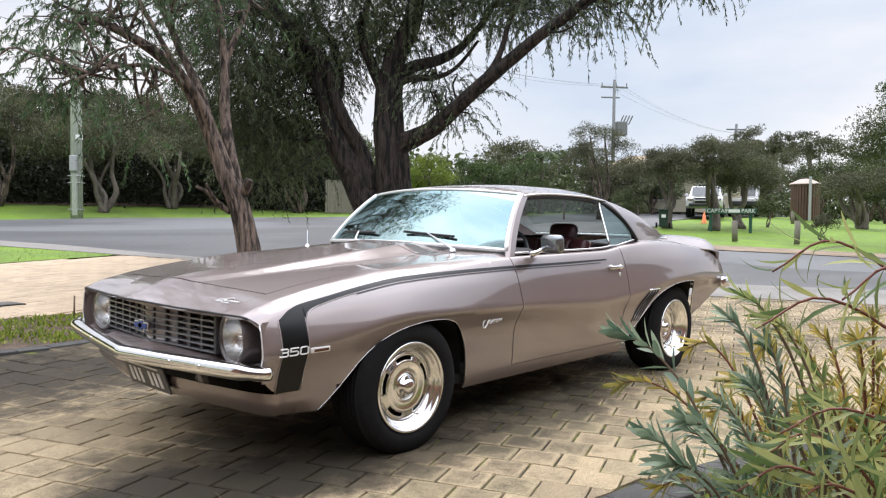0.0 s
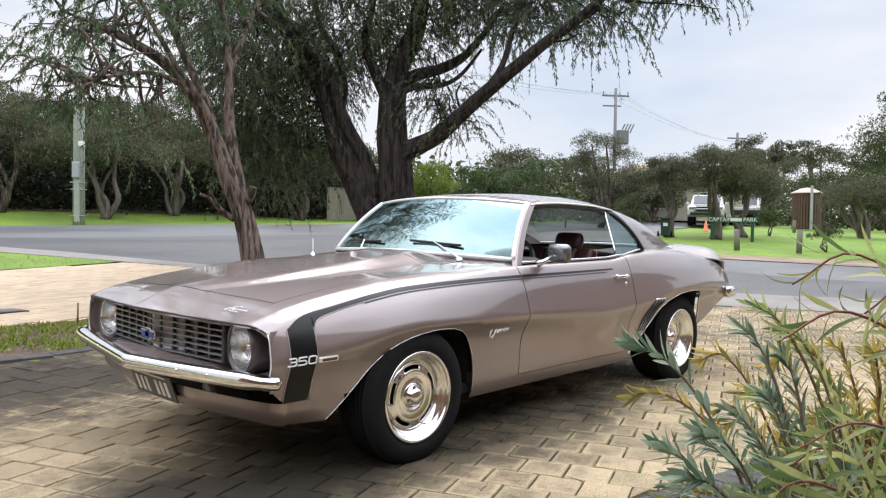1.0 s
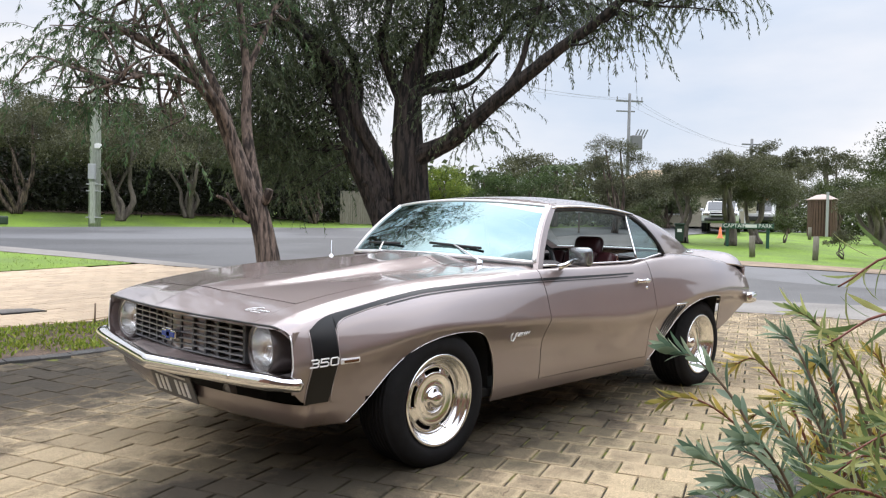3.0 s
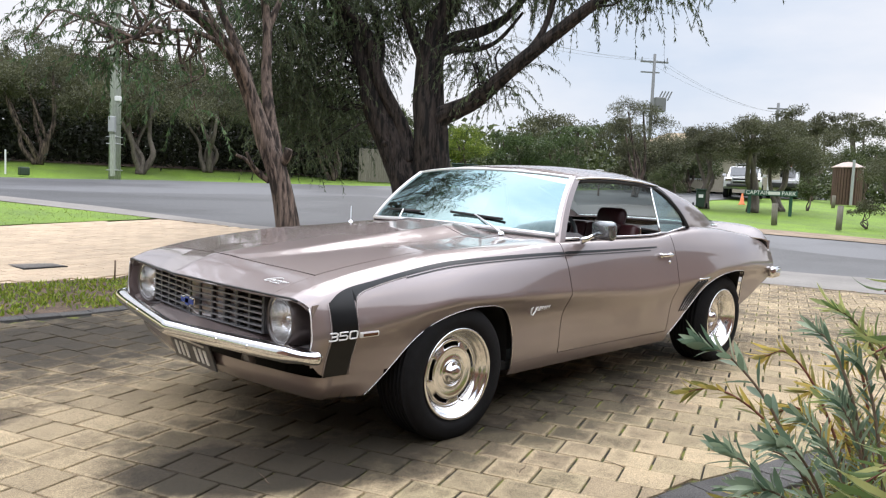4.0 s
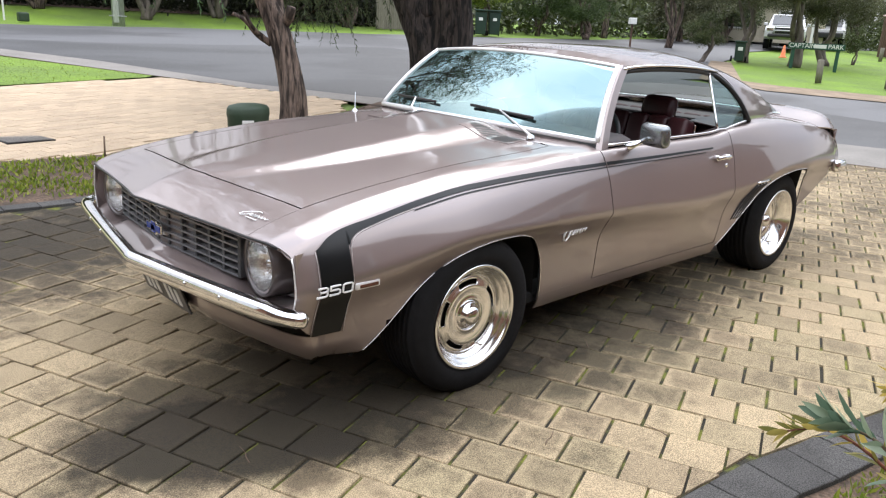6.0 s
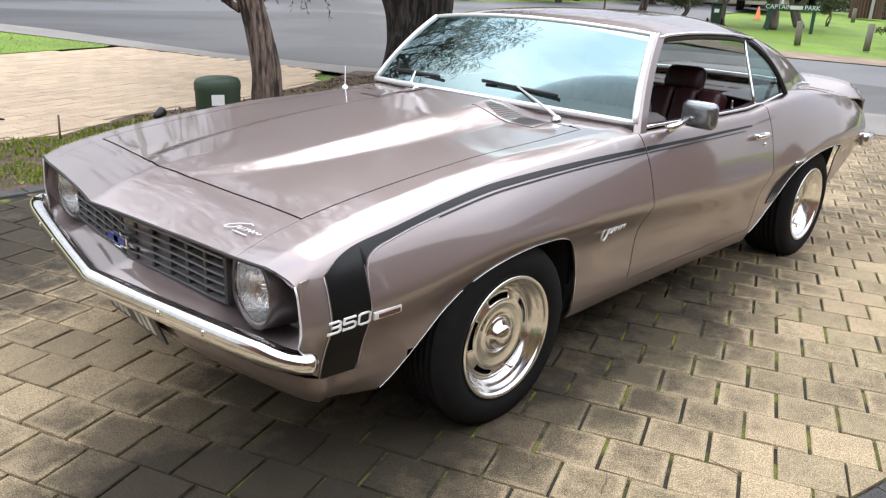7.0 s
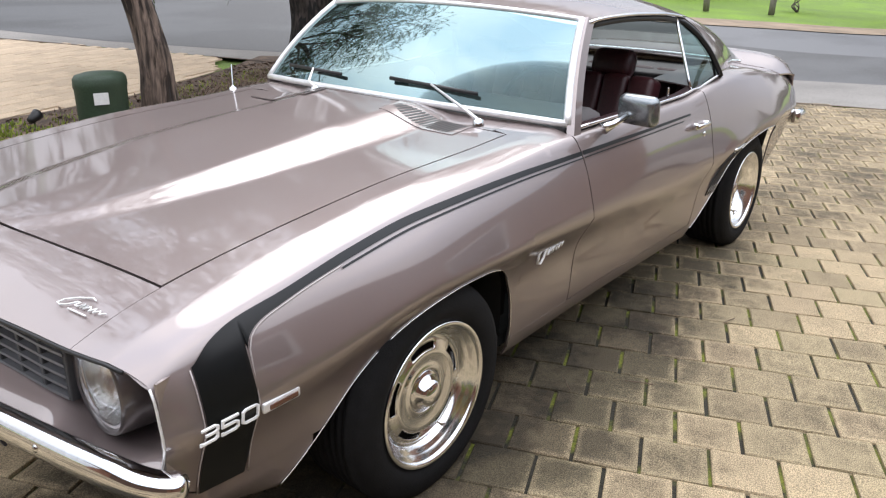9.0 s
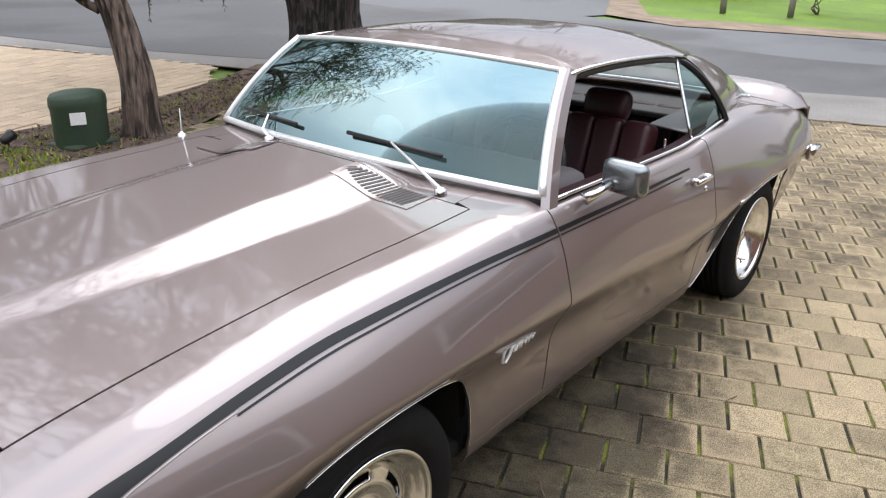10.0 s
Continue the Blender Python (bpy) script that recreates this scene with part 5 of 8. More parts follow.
def bl(u, t):
    x = (2.99 + 0.03 * (1 - u * u)) * (1 - t) + (2.335 + 0.025 * (1 - u * u)) * t
    return (x, u * (0.655 * (1 - t) + 0.585 * t), (0.965 + 0.012 * (1 - u * u)) * (1 - t) + (1.215 + 0.075 * (1 - abs(u) ** 2.6)) * t + 4 * t * (1 - t) * 0.018)
rg = add("rear_window", mesh_of("rear_window", *patch(bl, 20, 12), True), M_REARGLASS, car, "curved tinted rear window")
rg.visible_shadow = False
edge_strip("rear_trim", [bl(u, 0.0) for u in np.linspace(-1, 1, 21)], 0, M_CHROME, "bright trim round the rear window", 0.010)

# window openings: drip rail, belt trim, weather seals, quarter glass
for side in (-1, 1):
    rail = [(x, side * (RAIL_W(x) + 0.006), RAIL_Z(x) - 0.004) for x in steps(1.155, 2.08, 0.05)]
    add("drip_rail", tube_mesh("drip_rail", rail, 0.008, 6), M_CHROME, car, "thin bright drip rail")
    seal = [(x, side * (RAIL_W(x) - 0.006), RAIL_Z(x) - 0.022) for x in steps(1.17, 2.03, 0.05)]
    rear = []
    for k in range(1, 13):
        t = 1 - k / 12
        bow = 4 * t * (1 - t)
        rear.append((2.285 + (2.05 - 2.285) * t + bow * 0.010 - 0.015, side * (0.798 + (0.650 - 0.798) * t + 0.012 * bow), 0.965 + (1.222 - 0.965) * t + 0.024 * bow))
    add("window_seal", tube_mesh("window_seal", seal + rear, 0.013, 6), M_BLACK, car, "black weather seal round the window")
    belt = [(x, side * 0.797, C_SHZ(x) + 0.010 if x < 1.95 else 0.926 + 0.16 * (x - 1.95)) for x in steps(0.90, 2.275, 0.07)]
    add("belt_trim", tube_mesh("belt_trim", belt, 0.007, 6), M_CHROME, car, "bright trim along the window sill")
    div = [(1.935 + 0.055 * t, side * (0.792 - 0.137 * t), 0.915 + 0.312 * t) for t in np.linspace(0, 1, 6)]
    add("glass_edge", tube_mesh("glass_edge", div, 0.007, 6), M_CHROME, car, "bright edge of the quarter glass")
    def qg(u, t):
        a = Vector((1.935 + 0.055 * t, 0.792 - 0.137 * t, 0.915 + 0.312 * t))
        bow = 4 * t * (1 - t)
        b = Vector((2.272 - 0.235 * t + bow * 0.010, 0.790 - 0.140 * t + 0.012 * bow, 0.965 + 0.257 * t + 0.024 * bow))
        p = a.lerp(b, u)
        return (p.x, side * p.y, p.z)
    g = add("quarter_glass", mesh_of("quarter_glass", *patch(qg, 8, 8, 0, 1), True), M_SIDEGLASS, car, "tinted quarter window, shut")
    g.visible_shadow = False
    # inner door face and sill return
    dv, df = [], []
    xs = steps(0.90, 2.32, 0.08)
    for x in xs:
        dv += [(x, side * 0.797, C_SHZ(x) + 0.004), (x, side * 0.745, C_SHZ(x) + 0.006), (x, side * 0.735, 0.80), (x, side * 0.74, 0.32)]
    for i in range(len(xs) - 1):
        for k in range(3):
            df.append((i * 4 + k, (i + 1) * 4 + k, (i + 1) * 4 + k + 1, i * 4 + k + 1))
    add("door_card", mesh_of("door_card", dv, df, True), M_LEATHER, car, "maroon inner door trim")
    part("lock_knob", box_bm((0.010, 0.010, 0.045), (1.72, side * 0.768, 0.940), 0.003), M_CHROME, car, "chrome lock knob")

# cabin
ub = bmesh.new()
ub = box_bm((2.0, 1.46, 0.04), (1.75, 0, 0.34), 0.01, ub)
ub = box_bm((0.9, 0.26, 0.16), (1.5, 0, 0.42), 0.03, ub)
ub = box_bm((0.62, 1.36, 0.03), (2.70, 0, 0.915), 0.01, ub)
part("cabin_floor", ub, M_DASH, car, "dark carpet and parcel shelf")
db = bmesh.new()
db = box_bm((0.36, 1.46, 0.20), (1.06, 0, 0.83), 0.05, db)
db = box_bm((0.10, 0.42, 0.10), (1.16, -0.37, 0.88), 0.04, db)
part("dashboard", db, M_DASH, car, "dark padded dashboard", True)
pts = [(1.33 + 0.06 * math.sin(a), -0.37 + 0.19 * math.cos(a), 0.865 + 0.165 * math.sin(a)) for a in np.linspace(0, 2 * math.pi, 33)]
stw = part("steering_wheel", box_bm((0.03, 0.30, 0.05), (1.32, -0.37, 0.86), 0.012), M_DASH, car, "slim dark steering wheel")
add("wheel_rim", tube_mesh("wheel_rim", pts, 0.012, 8), M_BLACK, stw)
v, f = lathe([(-0.015, 0.0), (-0.012, 0.05), (0.02, 0.055), (0.05, 0.05)], 24, "x")
add("dash_gauge", mesh_of("dash_gauge", v, f, True), M_PLATE, car, "pale round gauge on the dash", at=pose(0.99, 0.0, 0.985, 0, 20, 0))


def seat(parent, x, y, width, back_h, headrest):
    s = new("seat")
    s.parent = parent
    s.matrix_basis = pose(x, y, 0.36)
    part("cushion", box_bm((0.50, width, 0.16), (0, 0, 0.12), 0.05, segments=3), M_LEATHER, s, "", True)
    lean = pose(0, 0, 0, 0, 16, 0)
    n = max(3, int(width / 0.13))
    for i in range(n):
        y0 = -width / 2 + (i + 0.5) * width / n
        part("pleat", box_bm((0.12, width / n * 0.99, back_h), (0.27, y0, 0.18 + back_h / 2), 0.03, segments=3, turn=lean), M_LEATHER, s, "", True)
    if headrest:
        part("headrest", box_bm((0.09, 0.22, 0.14), (0.385, 0, 0.215 + back_h), 0.045, segments=3, turn=lean), M_LEATHER, s, "", True)
    return tagged(s, "maroon pleated vinyl seat")


seat(car, 1.62, -0.37, 0.52, 0.43, True)
seat(car, 1.62, 0.37, 0.52, 0.43, True)
seat(car, 2.28, 0.0, 1.24, 0.40, False)
part("centre_mirror", box_bm((0.02, 0.20, 0.055), (1.14, 0, 1.20), 0.008), M_BLACK, car, "inside mirror")

# door mirror, wipers, vents, aerial
for side in (-1,):
    w = flank(1.02, 0.895)
    arm = [(0.985, side * 0.845, 0.902), (1.02, side * 0.868, 0.918), (1.055, side * 0.895, 0.945)]
    mir = part("door_mirror", box_bm((0.060, 0.160, 0.108), (1.085, side * 0.925, 0.965), 0.029, segments=4, turn=pose(0, 0, 0, 0, -4, -10)), M_MIRRORBACK, car, "grey chromed door mirror", True)
    part("mirror_glass", box_bm((0.004, 0.135, 0.080), (1.114, side * 0.920, 0.965), 0.001, turn=pose(0, 0, 0, 0, -4, -10)), M_CHROME, mir, "mirror glass")
    add("mirror_arm", tube_mesh("mirror_arm", arm, [0.022, 0.013, 0.011], 10), M_CHROME, mir, "chrome mirror arm")
for side, base, mid, tip_a, tip_b in ((-1, (0.70, -0.52), 0.0, (-0.05, 0.13), (-0.44, 0.10)), (1, (0.74, 0.34), 0.0, (0.60, 0.12), (0.22, 0.10))):
    bz = top(base[0], base[1]) + 0.015
    def onglass(y, t, out=0.018):
        p = Vector(ws(y / (0.775 * (1 - t) + 0.64 * t), t))
        return (p.x - out * 0.75, p.y, p.z + out * 0.7)
    a, b = onglass(*tip_a), onglass(*tip_b)
    c = tuple((Vector(a) * 0.5 + Vector(b) * 0.5))
    wip = add("wiper_arm", tube_mesh("wiper_arm", [(base[0] - 0.01, base[1], bz), (base[0], base[1] + 0.05, bz + 0.02), (c[0] - 0.008, c[1], c[2] + 0.006)], [0.008, 0.006, 0.004], 8), M_SATIN, car, "silver wiper arm")
    v, f = lathe([(0.0, 0.020), (0.016, 0.018), (0.022, 0.008), (0.022, 0.0)], 16, "z")
    add("wiper_pivot", mesh_of("wiper_pivot", [(p + base[0] - 0.01, q + base[1], r + bz - 0.014) for p, q, r in v], f, True), M_CHROME, wip, "wiper pivot")
    add("wiper_blade", tube_mesh("wiper_blade", [a, c, b], 0.008, 6), M_BLACK, wip, "black wiper blade")
for side in (-1, 1):
    def lid(x0, x1, w0, w1, up, nx=6, nw=8, skew=0.0):
        v = [(x0 + (x1 - x0) * a / nx, side * (w0 + (w1 - w0) * b / nw + skew * a / nx), 0) for a in range(nx + 1) for b in range(nw + 1)]
        v = [(x, y, top(x, y) + up) for x, y, z in v]
        return v, [(a * (nw + 1) + b, a * (nw + 1) + b + 1, (a + 1) * (nw + 1) + b + 1, (a + 1) * (nw + 1) + b) for a in range(nx) for b in range(nw)]
    vv, vf = lid(0.540, 0.655, 0.195, 0.520, 0.003)
    vent = panel("cowl_vent", vv, vf, car, M_PAINT, 0.004, "louvred air vent beside the windscreen")
    for i in range(17):
        t = i / 16
        half = 0.048 * (1 - (max(0.0, 0.45 - t) / 0.47) ** 2 * 0.75)
        mid = 0.600 + 0.012 * (1 - t)
        vv, vf = lid(mid - half, mid + half, 0.207 + 0.0170 * i, 0.216 + 0.0170 * i, 0.0048, 5, 1, 0.018)
        add("louvre", mesh_of("louvre", vv, vf), M_BLACK, vent)
az = top(0.62, 0.745)
aer = add("aerial", mesh_of("aerial", *lathe([(0.0, 0.018), (0.008, 0.016), (0.014, 0.006), (0.02, 0.003), (0.105, 0.0022), (0.108, 0.0)], 14, "z"), True), M_CHROME, car, "short chrome aerial base", at=pose(0.62, 0.745, az - 0.002))
# ---------------------------------------------------------------- plants
def bark_limb(name, points, r0, r1, mat, parent, sides=14, per=6, rough=0.10, flare=0.0, label=""):
    """A limb with furrowed, knotty bark."""
    line = smooth_line(points, per)
    n = len(line)
    radii = [r0 + (r1 - r0) * (i / (n - 1)) ** 0.8 + flare * max(0, 1 - i / (n * 0.22)) ** 2 for i in range(n)]
    v, f = tube(line, radii, sides)
    run_ = [0.0]
    for p, q in zip(line, line[1:]):
        run_.append(run_[-1] + (q - p).length)
    for i in range(n):
        c = line[i]
        for k in range(sides):
            q = v[i * sides + k]
            d = q - c
            an = 2 * math.pi * k / sides + 0.25 * noise.noise(Vector((c.x, c.y, c.z * 1.5)))
            fr = sides * 0.11
            n1 = noise.noise(Vector((math.cos(an) * fr, math.sin(an) * fr, run_[i] * 1.6 + r0 * 40)))
            n2 = noise.noise(Vector((c.x * 2.1 + math.cos(an) * 0.8, c.y * 2.1 + math.sin(an) * 0.8, c.z * 2.1)))
            a = rough * (0.6 - 1.5 * (1 - min(1.0, abs(n1) * 5.0)) + 0.7 * n2)
            v[i * sides + k] = c + d * (1 + a)
    return add(name, mesh_of(name, v, f, True), mat, parent, label)


def leaf_mesh(name, bases, dirs, length, width, rng, fold=0.0):
    """Many slim leaves: each a pointed lozenge from its base along its direction."""
    n = len(bases)
    bases, dirs = np.asarray(bases, float), np.asarray(dirs, float)
    dirs /= np.linalg.norm(dirs, axis=1)[:, None] + 1e-9
    side = np.cross(dirs, rng.normal(size=(n, 3)))
    side /= np.linalg.norm(side, axis=1)[:, None] + 1e-9
    L = (length * rng.uniform(0.65, 1.25, n))[:, None]
    W = (width * rng.uniform(0.7, 1.2, n))[:, None]
    up = np.cross(side, dirs)
    a = bases
    b = bases + dirs * L * 0.42 + side * W * 0.5 + up * W * fold
    c = bases + dirs * L
    d = bases + dirs * L * 0.42 - side * W * 0.5 + up * W * fold
    v = np.stack([a, b, c, d], 1).reshape(-1, 3)
    me = bpy.data.meshes.new(name)
    me.vertices.add(4 * n)
    me.vertices.foreach_set("co", v.astype(np.float32).ravel())
    me.loops.add(4 * n)
    me.loops.foreach_set("vertex_index", np.arange(4 * n, dtype=np.int32))
    me.polygons.add(n)
    me.polygons.foreach_set("loop_start", np.arange(0, 4 * n, 4, dtype=np.int32))
    me.polygons.foreach_set("loop_total", np.full(n, 4, dtype=np.int32))
    me.update()
    me.validate()
    return me


def hanging_sprays(blobs, rng, per_m3, twig, leaves, length, width, droop=0.85):
    """Weeping foliage: twigs that start inside each blob (x, y, z, radius, squash) and hang, set with leaves."""
    bases, dirs, twigs = [], [], []
    for bx, by, bz, r, sq in blobs:
        n = int(per_m3 * r ** 2.3)
        for _ in range(n):
            p = rng.normal(size=3)
            p = p / np.linalg.norm(p) * r * rng.uniform(0.25, 1.0) ** 0.6
            p[2] *= sq
            p += (bx, by, bz)
            out = np.array([p[0] - bx, p[1] - by, 0.0])
            out = out / (np.linalg.norm(out) + 1e-6) * 0.55 + rng.normal(size=3) * 0.35
            d = out + np.array([0, 0, 0.25])
            L = twig * rng.uniform(0.5, 1.4)
            steps_ = 5
            q = p.copy()
            line = [q.copy()]
            for s in range(steps_):
                d = d / np.linalg.norm(d)
                q = q + d * L / steps_
                d = d + np.array([0, 0, -droop * 0.55]) + rng.normal(size=3) * 0.10
                line.append(q.copy())
            twigs.append(line)
            m = int(leaves * rng.uniform(0.6, 1.3))
            for _k in range(m):
                t = rng.uniform(0.1, 1.0) * steps_
                i = min(int(t), steps_ - 1)
                b = line[i] + (line[i + 1] - line[i]) * (t - i)
                bases.append(b)
                dirs.append((line[i + 1] - line[i]) / (L / steps_) * 0.7 + rng.normal(size=3) * 0.55 + np.array([0, 0, -droop]))
    return bases, dirs, twigs


def twig_mesh(name, lines, r):
    v, f = [], []
    for line in lines:
        o = len(v)
        a, b = tube([Vector(p) for p in line], [r * (1 - 0.7 * i / (len(line) - 1)) for i in range(len(line))], 3, caps=False)
        v += a
        f += [tuple(i + o for i in q) for q in b]
    return mesh_of(name, v, f, True)


def weeping_tree(name, at, limbs, blobs, bark, leaf, seed, label, density, twig=0.75, leaves=26, length=0.105, width=0.016, branchlets=5):
    rng = np.random.default_rng(seed)
    root = empty(name, Matrix.Translation(at), label, "tree")
    inv = Matrix.Translation((-at[0], -at[1], -at[2]))
    loc = lambda pts: [inv @ Vector(p) for p in pts]
    ends = []
    for i, (pts, r0, r1, flare) in enumerate(limbs):
        bark_limb("trunk" if flare else "limb", loc(pts), r0, r1, bark, root, 44 if r0 > 0.12 else 22 if r0 > 0.05 else 10, 9, 0.15 if r0 > 0.05 else 0.10, flare)
        L = smooth_line(pts, 4)
        ends += [(p, r0 + (r1 - r0) * k / len(L)) for k, p in enumerate(L) if k > len(L) * 0.35]
    # branchlets that reach from the limbs into the foliage
    lines = []
    for bx, by, bz, r, sq in blobs:
        c = Vector((bx, by, bz))
        near = sorted(ends, key=lambda e: (e[0] - c).length)[:3]
        for k in range(branchlets):
            s = near[k % len(near)][0]
            g = c + Vector(rng.normal(size=3)) * r * 0.55
            mid = s.lerp(g, 0.5) + Vector(rng.normal(size=3)) * 0.15 + Vector((0, 0, 0.12))
            lines.append([np.array(p) for p in loc(smooth_line([s, s.lerp(mid, 0.6) + Vector(rng.normal(size=3)) * 0.06, mid, g], 3))])
    add("branchlet", twig_mesh("branchlet", lines, 0.022), bark, root, "thin bare branchlets", kind="stuff")
    bases, dirs, tw = hanging_sprays([(b[0] - at[0], b[1] - at[1], b[2] - at[2], b[3], b[4]) for b in blobs], rng, density, twig, leaves, length, width)
    add("twig", twig_mesh("twig", tw, 0.004), bark, root, "hanging twigs", kind="stuff")
    add("crown", leaf_mesh("crown", bases, dirs, length, width, rng), leaf, root, "slim hanging leaves", kind="stuff")
    return root


weeping_tree("peppermint_tree", (2.32, 4.14, 0.12), [
    ([(2.33, 4.13, 0.02), (2.32, 4.13, 0.25), (2.30, 4.11, 0.69), (2.23, 4.18, 1.15), (2.10, 4.27, 1.57), (1.97, 4.38, 2.04), (1.79, 4.46, 2.47), (1.54, 4.62, 2.83), (1.19, 4.74, 3.05), (0.80, 4.89, 3.22)], 0.162, 0.034, 0.05),
    ([(2.27, 4.16, 1.01), (2.22, 4.27, 1.51), (2.20, 4.38, 1.91), (2.23, 4.52, 2.37), (2.29, 4.62, 2.91), (2.30, 4.76, 3.47), (2.30, 4.93, 4.10), (2.30, 5.25, 4.99)], 0.086, 0.027, 0),
    ([(2.14, 4.25, 1.42), (2.04, 4.35, 1.85), (1.95, 4.55, 2.47), (1.85, 4.83, 3.00), (1.77, 5.07, 3.48), (1.60, 5.29, 4.07), (1.34, 5.45, 4.62)], 0.068, 0.023, 0),
    ([(1.79, 4.46, 2.47), (1.49, 4.39, 2.64), (1.16, 4.35, 2.67), (0.80, 4.33, 2.58), (0.49, 4.38, 2.43)], 0.036, 0.011, 0),
    ([(2.29, 4.62, 2.91), (2.49, 4.68, 3.29), (2.72, 4.74, 3.75), (2.91, 4.71, 4.40)], 0.045, 0.016, 0),
    ([(1.98, 4.38, 2.00), (1.76, 4.29, 2.41), (1.44, 4.34, 2.86), (1.17, 4.47, 3.41), (0.99, 4.61, 3.91)], 0.045, 0.016, 0),
    ([(2.14, 4.25, 1.16), (2.00, 4.27, 1.24), (1.88, 4.30, 1.37), (1.77, 4.35, 1.43)], 0.038, 0.016, 0),
    ([(2.05, 4.26, 1.22), (1.92, 4.23, 1.31), (1.82, 4.21, 1.46)], 0.027, 0.013, 0),
    ([(2.24, 4.18, 1.34), (2.25, 4.09, 1.43), (2.26, 4.05, 1.52)], 0.054, 0.043, 0),
], [(0.69, 4.77, 2.73, 0.51, 0.9), (0.99, 4.59, 2.41, 0.45, 0.9), (1.27, 4.54, 2.05, 0.34, 1.0), (0.63, 5.16, 3.09, 0.45, 0.9), (1.71, 4.62, 3.50, 0.44, 0.7), (1.13, 5.04, 3.50, 0.60, 0.8),
    (2.50, 4.69, 3.81, 0.44, 0.8), (1.79, 4.98, 4.56, 0.70, 0.7), (0.80, 5.14, 4.08, 0.63, 0.8), (2.77, 4.75, 4.90, 0.60, 0.7), (0.33, 4.97, 2.59, 0.33, 1.0), (0.69, 4.67, 2.37, 0.38, 1.0), (0.94, 4.47, 3.00, 0.45, 0.9),
    (1.31, 3.84, 4.27, 0.50, 0.6), (0.85, 5.38, 5.17, 0.70, 0.8), (1.94, 5.74, 5.72, 0.70, 0.8), (0.13, 6.37, 4.99, 0.81, 0.8), (2.75, 5.47, 6.08, 0.60, 0.8), (1.22, 4.56, 5.53, 0.81, 0.8), (1.13, 4.20, 6.08, 1.00, 0.8), (-0.05, 5.29, 5.81, 0.91, 0.8), (2.12, 6.55, 6.08, 0.70, 0.8)], M_BARK, L_WEEP, 3, "young weeping peppermint tree with furrowed bark and many stems", 155, leaves=56, length=0.070, width=0.0135)

